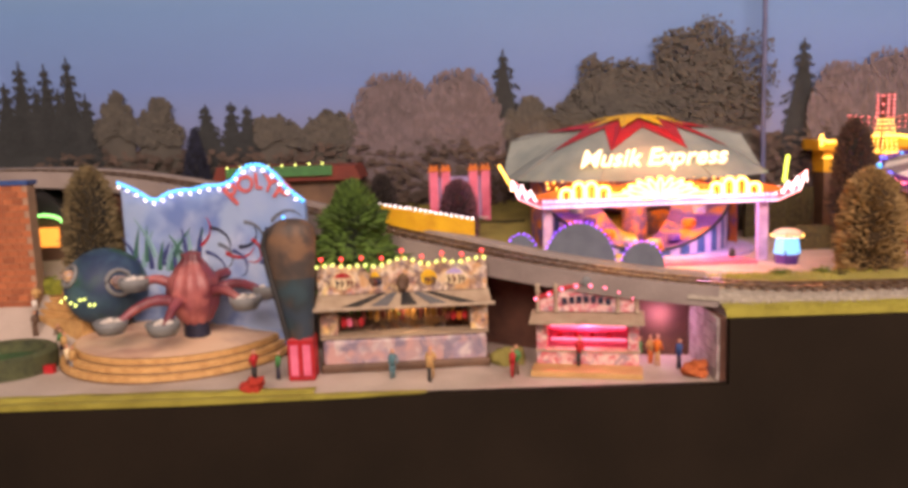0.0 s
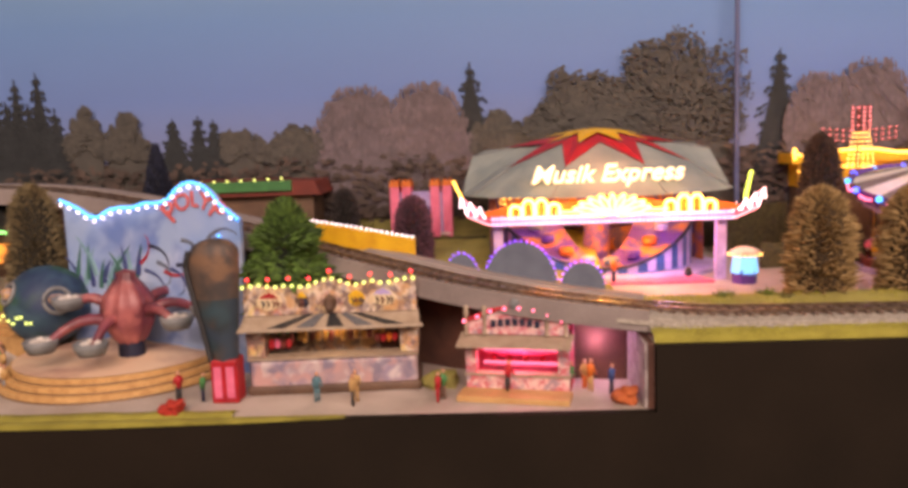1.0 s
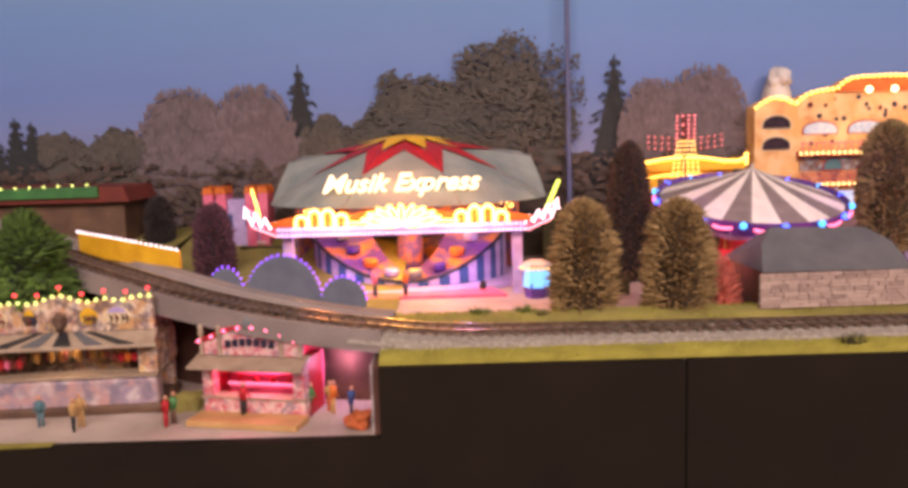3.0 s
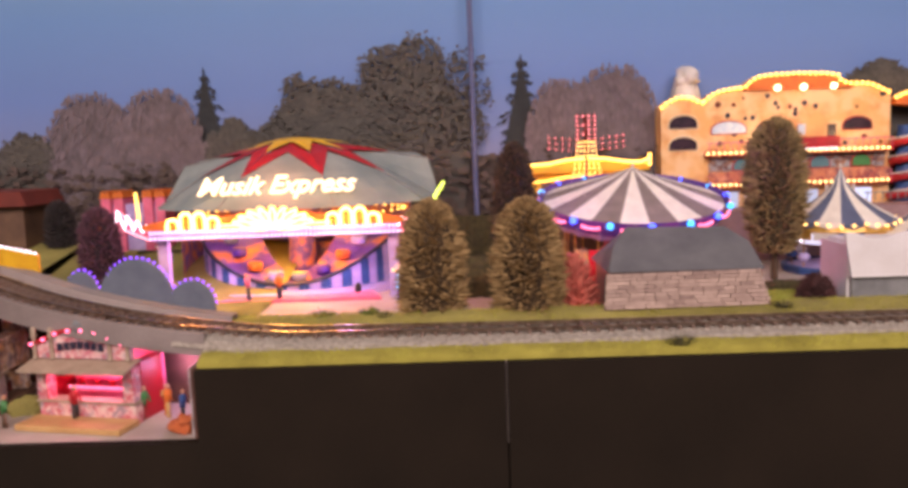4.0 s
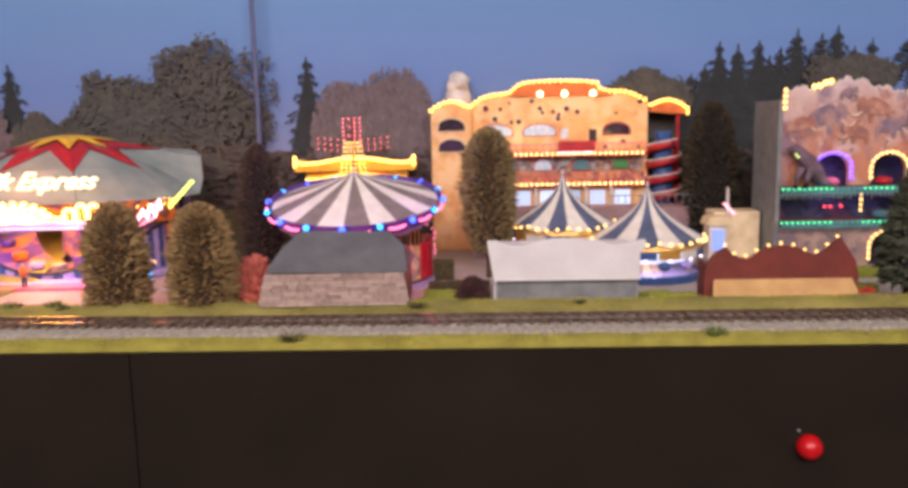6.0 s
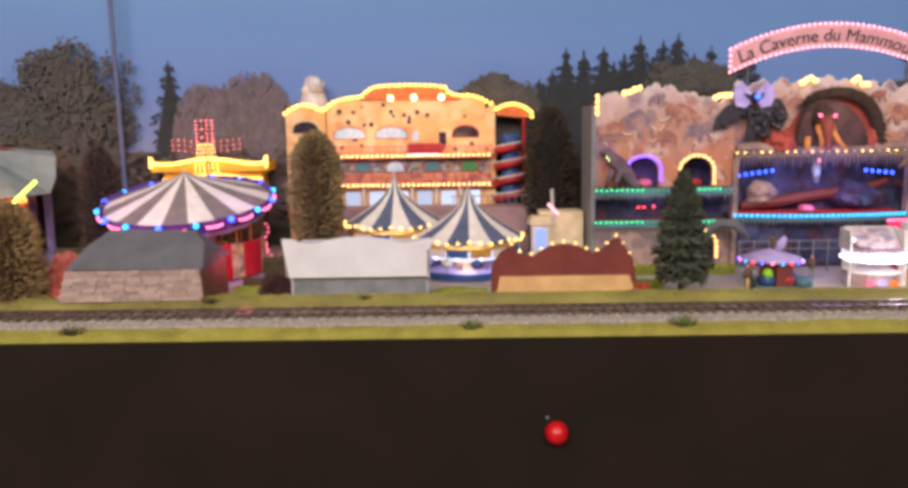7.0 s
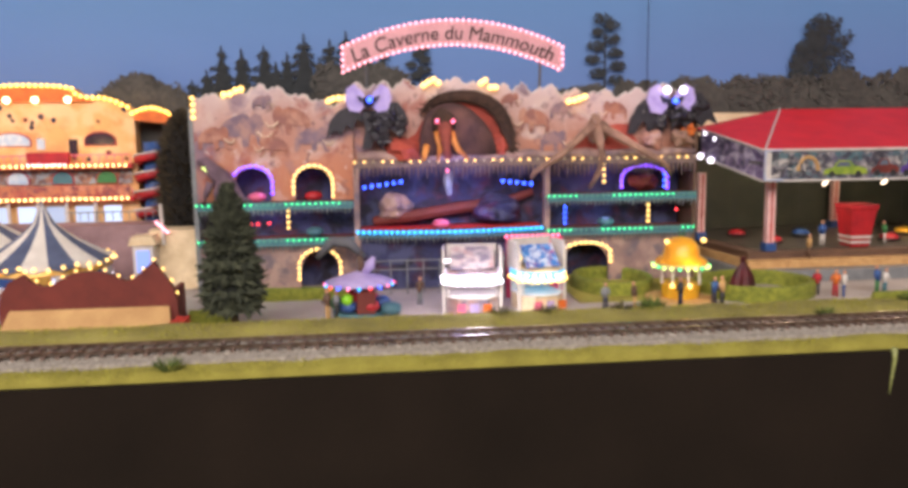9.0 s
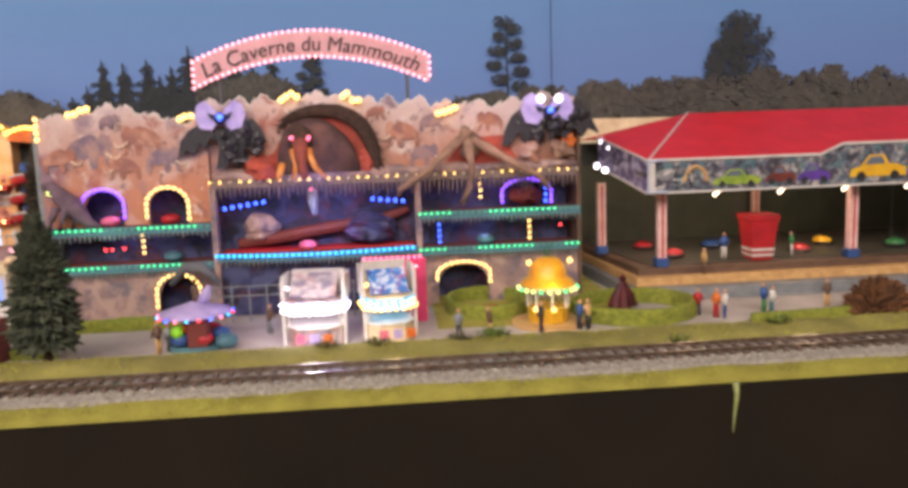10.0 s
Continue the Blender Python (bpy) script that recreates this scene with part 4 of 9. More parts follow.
part("plinth", box(-0.0075, 0.0105, -0.007, 0.009, 0, 0.0295, bevel=0.0012), P_RED, tower, "red painted plinth")
for k in (-1, 1):
    part("plinth_panel", box(0.0015 + 0.0042 * k - 0.0026, 0.0015 + 0.0042 * k + 0.0026, -0.0078, -0.0071, 0.004, 0.025), P_PINK, tower)

# ---- candy stall with a row of hanging toys ----
stall = thing("prize_stall", "long painted prize stall with hanging golden toys", "fair stall", (-0.264, 0.046, LOW), 3.5)
W = 0.116
body = part("counter", box(0.001, W - 0.001, -0.002, 0.012, 0.0, 0.024, bevel=0.003), MU_PALE, stall, "pale painted counter front")
P_OLD = material("old_ivory_paint", srgb(178, 158, 136), srgb(146, 126, 106), 120, 0.6)
part("counter_top", box(0.0, W, -0.0035, 0.013, 0.0242, 0.0255), P_OLD, stall)
part("plinth", box(-0.001, W + 0.001, -0.004, 0.045, -0.0005, 0.0062, bevel=0.002), P_BROWN, stall)
part("back_wall", box(0.002, W - 0.002, 0.038, 0.042, 0.006, 0.066), MU_CARNIVAL, stall)
for k, x in enumerate((0.0, W - 0.012)):
    part("side_panel", box(x, x + 0.012, -0.001, 0.0405, 0.0262, 0.0475), MU_CARNIVAL, stall)
part("stage_floor", box(0.0125, W - 0.0125, 0.0135, 0.0375, 0.006, 0.012), P_DKRED, stall)
bm = bmesh.new()
vs = [bm.verts.new(p) for p in ((-0.002, -0.012, 0.0475), (W + 0.002, -0.012, 0.0475), (W + 0.001, 0.0, 0.055), (-0.001, 0.0, 0.055), (-0.002, -0.012, 0.0462), (W + 0.002, -0.012, 0.0462), (W + 0.001, 0.002, 0.0536), (-0.001, 0.002, 0.0536))]
for f in ((0, 1, 2, 3), (7, 6, 5, 4), (0, 4, 5, 1), (1, 5, 6, 2), (3, 7, 4, 0), (2, 6, 7, 3)):
    bm.faces.new([vs[i] for i in f])
part("awning", bm, P_OLD, stall, "white awning with dark wedges")
for k in range(5):
    x = 0.02 + 0.019 * k
    part("awning_wedge", slab([(x - 0.004 + 0.001 * k, 0.0), (x + 0.0075 + 0.001 * k, 0.0), (0.058 + (x - 0.055) * 0.35 + 0.002, 0.0135), (0.058 + (x - 0.055) * 0.35 - 0.002, 0.0135)], -0.0002, 0.0002), P_DKGREY if k % 2 else P_BLACK, stall).matrix_basis = pose(0, -0.0122, 0.0481, -58, 0, 0)
part("awning_edge", tube([(-0.004, -0.0125, 0.0468), (W + 0.004, -0.0125, 0.0468)], 0.0013, 8), P_OLD, stall)
ctop = [(0.0, 0.074), (0.01, 0.0755), (0.02, 0.0735), (0.03, 0.0745), (0.042, 0.073), (0.05, 0.0762), (0.058, 0.0785), (0.066, 0.0762), (0.074, 0.073), (0.086, 0.0755), (0.096, 0.0735), (0.106, 0.0762), (W, 0.0762)]
part("crown_panel", slab([(W, 0.055), (0.0, 0.055)] + ctop, -0.002, 0.0015), MU_CARNIVAL, stall, "crown board with faded carnival paintings")
P_SCENE = (P_RED, P_YELLOW, P_LILAC, P_BROWN, P_TEAL, P_CREAM)
for x, c, d, w, h in ((0.0175, 0, 5, 0.0085, 0.0125), (0.0395, 1, 3, 0.0045, 0.009), (0.076, 1, 1, 0.0055, 0.0105), (0.094, 2, 5, 0.0085, 0.011)):
    rim = [(x + w * (1 + 0.18 * noise.noise((k * 0.9, x * 90, 1))) * math.cos(k * 0.45), 0.0645 + 0.5 * h * (1 + 0.25 * noise.noise((k * 0.8, x * 70, 4))) * math.sin(k * 0.45)) for k in range(14)]
    scene_ = part("painted_scene", slab(rim, -0.0026, -0.0021), P_SCENE[d], stall)
    part("painted_canopy", slab([(x - 0.8 * w, 0.0668), (x + 0.75 * w, 0.0664), (x + 0.4 * w, 0.0692), (x, 0.0706), (x - 0.45 * w, 0.0694)], -0.003, -0.0027), P_SCENE[c], scene_)
    for q in (-0.55, -0.15, 0.3, 0.6):
        part("painted_rider", tube([(x + q * w, -0.0028, 0.0598), (x + q * w + 0.0012, -0.0028, 0.0628), (x + q * w - 0.0004, -0.0028, 0.0655)], [0.0005, 0.0012, 0.0004], 5), (P_NAVY, P_BROWN, P_DKRED)[int(x * 1000 + q * 10) % 3], scene_)
part("crest", ball((0.058, -0.003, 0.062), 0.0042, 1.5, 2, wob=0.3), P_BROWN, stall)
bulbs(stall, [(p.x, -0.0025, p.z + 0.0006) for p in along([(x, 0, z) for x, z in ctop], 0.0056)], L_LIME, 0.0013)
for k in range(9):
    x = 0.003 + k * (W - 0.006) / 8
    z = np.interp(x, [p[0] for p in ctop], [p[1] for p in ctop])
    fin = part("finial", rod((x, 0, z), (x, 0, z + 0.004), 0.0006, 0.0005, 6), P_GOLD, stall)
    bulbs(fin, [(x, 0, z + 0.005)], L_RED, 0.0014)
rng = random.Random(3)
P_TOY = material("golden_plush", srgb(196, 146, 72), srgb(120, 82, 40), 300, 0.9)
for k in range(15):
    x = 0.03 + k * 0.0044
    part("hanging_toy", ball((x, 0.004 + 0.004 * (k % 2), 0.0385 + rng.uniform(-0.001, 0.001)), 0.0021, 2.4, 1, wob=0.3), P_TOY if k % 3 else P_DKRED, stall, "golden plush toy")
for k in range(4):
    part("prize", ball((0.016 + 0.004 * k, 0.003, 0.034), 0.0024, 1.8, 1, wob=0.3), (P_RED, P_PINK, P_DKRED, P_RED)[k], stall)
    part("prize", ball((W - 0.016 - 0.004 * k, 0.003, 0.036), 0.0024, 1.6, 1, wob=0.3), (P_RED, P_ORANGE, P_RED, P_DKRED)[k], stall)
point_lamp("stall_lamp", (-0.205, 0.052, 0.003), 0.012, (1, 0.8, 0.5), 0.004)

MU_ROSE = mural("rose_scroll_paint", [srgb(222, 176, 172), srgb(206, 110, 124), srgb(226, 200, 190), srgb(150, 130, 140), srgb(196, 90, 100)], 200, 2.0)
# ---- small pink shooting stall, turned towards the plaza ----
booth = thing("shooting_booth", "small pink-lit shooting booth with a wooden platform", "fair stall", (-0.1155, 0.040, LOW), -12)
booth.scale = (1.17, 1.1, 1.12)
W = 0.058
part("platform", box(-0.002, W + 0.002, -0.018, 0.0, 0.0, 0.0035, bevel=0.0006), P_TAN, booth, "pale wooden platform")
part("counter", box(0.0, W, 0.0, 0.007, 0.0, 0.0108), MU_ROSE, booth)
part("counter_top", box(-0.001, W + 0.001, -0.001, 0.008, 0.011, 0.0122), P_OLD, booth)
L_STRIP = glow("pink_strip_light", (1.0, 0.22, 0.4), 1.6)
for z in (0.0145, 0.0225):
    part("strip_light", box(0.007, W - 0.007, 0.0145, 0.0158, z, z + 0.0012), L_STRIP, booth, "pink strip light")
part("back_wall", box(0.0, W, 0.027, 0.03, 0.0, 0.036), P_PINK, booth, "bright pink back wall")
for x in (0.0, W - 0.006):
    part("side_front", box(x, x + 0.006, -0.0005, 0.0065, 0.0124, 0.031), MU_ROSE, booth)
    part("side_wall", box(x if x else 0, (x if x else 0) + (0.002 if not x else 0.006), 0.0075, 0.0265, 0.0, 0.033), P_RED, booth)
for k in range(2):
    part("target_shelf", box(0.007, W - 0.007, 0.016 + 0.005 * k, 0.0205 + 0.005 * k, 0.012 + 0.0065 * k, 0.0132 + 0.0065 * k), P_PINK, booth)
for k in range(8):
    part("target", ball((0.012 + 0.0048 * k, 0.02 + 0.003 * (k % 2), 0.0165 + 0.0065 * (k % 2)), 0.0019, 1.3, 1), P_BLACK if k % 2 else P_RED, booth)
bm = bmesh.new()
for x0, y0, z0, x1, y1, z1 in ((-0.003, -0.012, 0.0315, W + 0.003, 0.004, 0.036),):
    vs = [bm.verts.new(p) for p in ((x0, y0, z0), (x1, y0, z0), (x1, y1, z1), (x0, y1, z1), (x0, y0, z0 - 0.001), (x1, y0, z0 - 0.001), (x1, y1, z1 - 0.001), (x0, y1, z1 - 0.001))]
    for f in ((0, 1, 2, 3), (7, 6, 5, 4), (0, 4, 5, 1), (1, 5, 6, 2), (3, 7, 4, 0), (2, 6, 7, 3)):
        bm.faces.new([vs[i] for i in f])
part("awning", bm, P_OLD, booth, "cream awning board")
crown = [(0.0, 0.044), (0.006, 0.046), (0.013, 0.0495), (0.02, 0.0515), (0.029, 0.0525), (0.038, 0.0515), (0.045, 0.0495), (0.052, 0.046), (W, 0.044)]
part("crown_board", slab([(W, 0.036), (0.0, 0.036)] + crown, 0.0, 0.003), MU_ROSE, booth, "arched crown board with worn lettering")
part("crown_rim", tube([(x, -0.0005, z) for x, z in crown], 0.0014, 8), P_RED, booth)
for k in range(7):
    part("worn_letter_bar", box(0.015 + 0.0041 * k, 0.0178 + 0.0041 * k, -0.0012, -0.0002, 0.0405 + 0.0012 * math.sin(math.pi * k / 6), 0.0445 + 0.0012 * math.sin(math.pi * k / 6)), P_NAVY, booth)
for x in (0.001, 0.0115, W - 0.0115, W - 0.001):
    part("crown_post", lathe([(0.0017, 0.036), (0.0011, 0.038), (0.0011, 0.047), (0.0019, 0.0485), (0.0012, 0.05), (0.0016, 0.0525), (0.0, 0.0535)], 8, at=(x, -0.001, 0)), P_OLD, booth, "turned crown post", True)
part("crown_crest", ball((0.029, -0.001, 0.0545), 0.0035, 1.1, 2, wob=0.3), P_GREY, booth)
bulbs(booth, [(p.x, -0.0024, p.z) for p in along([(x, 0, z) for x, z in crown], 0.0082)], L_PINK, 0.0012)
point_lamp("booth_lamp", (-0.08, 0.048, LOW + 0.03), 0.05, (1, 0.25, 0.45), 0.003)
point_lamp("underpass_lamp", (-0.028, 0.055, -0.013), 0.028, (0.85, 0.5, 0.9), 0.004)
# ---- round music ride with a lit crown ----
ME = thing("music_ride", "round tented music ride with neon crown and star roof", "fairground ride")
CX, CY, SY = 0.003, 0.272, 0.74
RZ = [(0.0, 0.128), (0.02, 0.1255), (0.045, 0.118), (0.08, 0.102), (0.104, 0.088), (0.124, 0.0745)]

P_ROOF = material("grey_green_tent_cloth", srgb(150, 156, 150), srgb(118, 130, 128), 40, 0.75)


def on_roof(r, a, lift=0.0):
    """The front half slopes down to the crown; the rear eave stands higher."""
    rear = min(1.0, max(0.0, math.sin(a)) / 0.5)
    z = float(np.interp(r, [p[0] for p in RZ], [p[1] for p in RZ]))
    return (CX + r * math.cos(a), CY + SY * r * math.sin(a), z + 0.04 * (r / 0.124) ** 2 * rear * rear * (3 - 2 * rear) + lift)


for k in range(8):
    bm = bmesh.new()
    a0, a1 = 2 * math.pi * (k - 0.5) / 8, 2 * math.pi * (k + 0.5) / 8
    rows = [[bm.verts.new(on_roof(r, a0 + (a1 - a0) * j / 4)) for j in range(5)] for r, _ in RZ[1:]]
    top_v = bm.verts.new(on_roof(0, 0))
    for j in range(4):
        bm.faces.new((top_v, rows[0][j], rows[0][j + 1]))
        for a, b in zip(rows, rows[1:]):
            bm.faces.new((a[j], b[j], b[j + 1], a[j + 1]))
    part("roof_panel", bm, P_ROOF, ME, "grey-green tent cloth")
    part("roof_seam", tube([on_roof(r, a0, 0.0008) for r, _ in RZ], 0.0007, 6), P_GREY, ME)
for name, r0, r1, mat, lift in (("red_star", 0.046, 0.088, P_RED, 0.0022), ("yellow_star", 0.024, 0.05, P_YELLOW, 0.0042)):
    bm = bmesh.new()
    c = bm.verts.new(on_roof(0, 0, lift))
    n = 16
    ring, mid = [], []
    for k in range(n):
        a = 2 * math.pi * k / n
        u = k % 2
        r = r0 + (r1 - r0) * u
        mid.append(bm.verts.new(on_roof(r * 0.62, a, lift + 0.0006)))
        ring.append(bm.verts.new(on_roof(r, a, lift)))
    for k in range(n):
        bm.faces.new((c, mid[k], mid[(k + 1) % n]))
        bm.faces.new((mid[k], ring[k], ring[(k + 1) % n], mid[(k + 1) % n]))
    bmesh.ops.recalc_face_normals(bm, faces=bm.faces)
    part(name, bm, mat, ME)
L_LAV = glow("lavender_bulb", (0.75, 0.6, 1.0), 3.0)
L_SIGN = glow("lit_script", (1.0, 0.8, 0.45), 2.4)
lettering("Musik Express", 0.127, L_SIGN, ME, (0.003, 0.196, 0.0925), rx=62, depth=0.0018, shear=0.35, bold=0.012)
for x in (-0.04, 0.003, 0.05):
    part("sign_strut", rod((x, 0.2, 0.076), (x, 0.199, 0.09), 0.0006, 0.0006, 6), P_BLACK, ME)
# eave, crown boards and neon arches
part("valance", box(-0.096, 0.1, 0.1765, 0.1795, 0.0535, 0.0615), P_LILAC, ME, "lilac valance under the crown")
# the board's orange stands in for the neon glow that covers it
part("crown_board", slab([(-0.1, 0.0615), (0.104, 0.0615), (0.106, 0.0655), (0.07, 0.073), (0.045, 0.07), (0.003, 0.077), (-0.04, 0.07), (-0.066, 0.073), (-0.102, 0.0655)], 0.1765, 0.179), P_ORANGE, ME, "crown board coloured like the orange neon glow")
L_NEON = glow("yellow_neon", (1.0, 0.66, 0.16), 6.0)
for k in range(9):
    a = radians(20 + 140 * k / 8)
    base = Vector((0.003, 0.1745, 0.0605))
    way = Vector((math.cos(a) * 1.9, 0, math.sin(a) * 0.95))
    pts = []
    for j in range(15):
        t_ = 2 * math.pi * j / 14
        side = Vector((-way.z, 0, way.x)).normalized()
        pts.append(base + way * (0.010 + 0.0075 * math.cos(t_)) + side * 0.0021 * math.sin(t_))
    part("neon_petal", tube(pts, 0.0014, 6), L_NEON, ME, "yellow neon petal")
for sx in (-1, 1):
    for k in range(4):
        x = 0.003 + sx * (0.047 + 0.0105 * k)
        h = (0.009, 0.0125, 0.0125, 0.008)[k]
        part("neon_arch", tube([(x - 0.0045, 0.1745, 0.0615)] + [(px, 0.1745, pz) for px, pz in arc(x, 0.0615 + h * 0.6, 0.0045, h * 0.45, 180, 0, 8)] + [(x + 0.0045, 0.1745, 0.0615)], 0.0015, 6), L_NEON, ME, "yellow neon arch")
    part("neon_bar", tube([(0.003 + sx * 0.024, 0.1745, 0.064), (0.003 + sx * 0.045, 0.1745, 0.064)], 0.001, 6), L_NEON, ME)
    # flared corner wings
    wing = [(0.003 + sx * 0.087, 0.059), (0.003 + sx * 0.107, 0.0655), (0.003 + sx * 0.124, 0.0785), (0.003 + sx * 0.118, 0.0625), (0.003 + sx * 0.1, 0.0545)]
    w_ = part("corner_wing", slab(wing, 0.1795, 0.181), P_PINK, ME, "pink flared corner wing")
    L_WINGN = L_ROSE
    for k in range(5):
        u = k / 4
        part("neon_loop", tube([(0.003 + sx * (0.09 + 0.028 * u), 0.178, 0.0575 + 0.006 * u), (0.003 + sx * (0.093 + 0.03 * u), 0.178, 0.0625 + 0.0155 * u), (0.003 + sx * (0.0965 + 0.0275 * u), 0.178, 0.0575 + 0.012 * u)], 0.0007, 6), L_WHITE, w_)
    part("neon_rim", tube([(x, 0.1785, z) for x, z in wing + wing[:1]], 0.0007, 6), L_ROSE, w_)
bulbs(ME, along([(-0.094, 0.1755, 0.0598), (0.1, 0.1755, 0.0598)], 0.0034) + along([(-0.094, 0.1755, 0.055), (0.1, 0.1755, 0.055)], 0.0034), L_LAV, 0.0009)
L_TUBE = glow("lime_tube_light", (0.75, 1.0, 0.12), 2.6)
part("side_tube_light", rod((0.121, 0.21, 0.068), (0.134, 0.235, 0.089), 0.0016, 0.0016, 8), L_TUBE, ME, "lime green tube light")
part("side_tube_light", rod((-0.117, 0.21, 0.068), (-0.128, 0.232, 0.089), 0.0012, 0.0012, 8), L_GOLD, ME)
# posts, floor, undulating track and painted rear wall
for x in (-0.09, 0.0945):
    part("post", box(x - 0.004, x + 0.004, 0.187, 0.194, 0.002, 0.06), P_LILAC, ME, "white-lilac corner post")
for x in (-0.085, 0.09):
    part("rear_post", box(x - 0.003, x + 0.003, 0.332, 0.338, 0.002, 0.078), P_LILAC, ME)
part("platform", plate([(CX + 0.112 * math.cos(a), CY + 0.088 * math.sin(a)) for a in (2 * math.pi * k / 40 for k in range(40))], 0.0015, 0.0055), P_LILAC, ME)
part("apron", plate([(-0.05, 0.1725), (0.085, 0.1725), (0.075, 0.2), (-0.04, 0.2)], 0.0014, 0.0045), P_PINK, ME)
def bowl(a):
    """Height of the track's outer edge: low in front, high at the sides and behind."""
    c, s = math.cos(a), math.sin(a)
    return 0.0095 + 0.037 * c * c if s < 0 else 0.0465 - 0.012 * s * s


n = 60
for k in range(24):
    bm = bmesh.new()
    rows = []
    for j in range(4):
        a = 2 * math.pi * (k + j / 3) / 24
        rows.append([bm.verts.new((CX + r * math.cos(a), CY + SY * r * math.sin(a), bowl(a) + dz)) for r, dz in ((0.087, 0.0), (0.066, -0.002), (0.036, 0.004))])
    for a, b in zip(rows, rows[1:]):
        for j in range(2):
            bm.faces.new((a[j], a[j + 1], b[j + 1], b[j]))
    bmesh.ops.recalc_face_normals(bm, faces=bm.faces)
    part("track_deck", bm, P_PURPLE if k % 2 else MU_RIDE, ME, "purple painted track deck")
part("track_rim", tube([(CX + 0.0875 * math.cos(a), CY + SY * 0.0875 * math.sin(a), bowl(a) + 0.0005) for a in (2 * math.pi * k / n for k in range(n + 1))], 0.0016, 8), P_NAVY, ME, "dark track rim", True)
for k in range(30):
    a = radians(181 + 178 * k / 29)
    x, y = CX + 0.0865 * math.cos(a), CY + SY * 0.0865 * math.sin(a)
    z1 = bowl(a) - 0.001
    part("skirt_panel", box(-0.0042, 0.0042, -0.0005, 0.0005, 0.0056, max(z1, 0.0075)), P_LILAC if k % 2 else P_BLUE, ME).matrix_basis = pose(x, y, 0, 0, 0, math.degrees(math.atan2(SY * math.cos(a), -math.sin(a))))
for k in range(20):
    a = 2 * math.pi * k / 20 + 0.1
    x, y = CX + 0.064 * math.cos(a), CY + SY * 0.064 * math.sin(a)
    z = bowl(a)
    car = part("ride_car", lathe([(0.0, 0.0), (0.0058, 0.001), (0.0068, 0.006), (0.0056, 0.0082), (0.0042, 0.003), (0.0, 0.003)], 12, at=(x, y, z)), (P_PURPLE, P_ORANGE, P_LILAC, P_GREY)[k % 4], ME, "small rounded ride car", True)
    part("car_rail", tube([(x - 0.004, y - 0.003, z + 0.009), (x + 0.004, y - 0.003, z + 0.009)], 0.0004, 5), P_GOLD, car)
part("centre_drum", lathe([(0.0, 0.0), (0.011, 0.0), (0.0125, 0.02), (0.011, 0.05), (0.02, 0.066), (0.0, 0.066)], 32, at=(CX, CY, 0.004)), MU_RIDE, ME, "painted centre drum", True)
part("rear_wall", lathe([(0.1, 0.004), (0.1, 0.076)], 48, a0=radians(5), a1=radians(205), at=(CX, CY - 0.008, 0)), MU_RIDE, ME, "purple and orange painted rear wall")
part("lamp_ring", lathe([(0.045, 0.052), (0.055, 0.055), (0.045, 0.058)], 32, at=(CX, CY - 0.006, 0)), L_GOLD, ME, "orange glowing lamp ring")
bulbs(ME, [(CX + 0.094 * math.cos(a), CY + SY * 0.094 * math.sin(a), 0.0665) for a in (2 * math.pi * k / 44 for k in range(44))], L_GOLD, 0.0012)
part("figure_stand", ball((0.066, 0.181, 0.0105), 0.0032, 1.5, 1, wob=0.2), P_BLACK, ME)
settle(ME, (CX, CY, UP))
point_lamp("ride_lamp_orange", (0.003, 0.212, 0.05), 0.3, (1.0, 0.46, 0.08), 0.01)
# added to brighten the rear wall that the roof keeps dark
point_lamp("ride_lamp_orange", (0.003, 0.318, 0.06), 0.1, (1.0, 0.5, 0.1), 0.01)
point_lamp("ride_lamp_purple", (-0.05, 0.19, 0.044), 0.085, (0.5, 0.36, 1.0), 0.008)
point_lamp("ride_lamp_purple", (0.056, 0.19, 0.044), 0.085, (0.5, 0.36, 1.0), 0.008)
# bare lamps added before the crown, standing in for its neon's spill
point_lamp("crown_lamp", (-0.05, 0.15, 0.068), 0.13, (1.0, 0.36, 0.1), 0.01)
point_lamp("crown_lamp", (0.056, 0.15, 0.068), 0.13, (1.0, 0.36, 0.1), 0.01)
point_lamp("neon_spill_lamp", (0.125, 0.165, 0.075), 0.07, (1.0, 0.3, 0.08), 0.01)
# added above the sign to redden the roof and the trees behind
point_lamp("sign_lamp", (0.003, 0.185, 0.112), 0.075, (1.0, 0.35, 0.12), 0.008)

# rounded boards of a stand seen from behind, edged with purple lamps
boards = thing("rounded_boards", "three rounded blue-grey boards edged with purple lamps", "stall back")
for (x, r, y) in ((-0.076, 0.0265, 0.1), (-0.119, 0.0135, 0.109), (-0.032, 0.0155, 0.086)):
    z0 = 0.012
    h = {0.0265: 0.0375, 0.0135: 0.029, 0.0155: 0.0235}[r]
    part("rounded_board", slab([(x + r, 0.0)] + arc(x, z0 + 0.006, r, h - 0.006, 0, 180, 18) + [(x - r, 0.0)], y, y + 0.003), P_SLATE, boards)
    bulbs(boards, [(p.x, p.y + 0.0035, p.z + 0.0008) for p in along([(px, y, pz) for px, pz in arc(x, z0 + 0.006, r, h - 0.006, 4, 176, 24)], 0.0042)], L_PURPLE, 0.0009)
settle(boards, (-0.076, 0.1, 0.0))

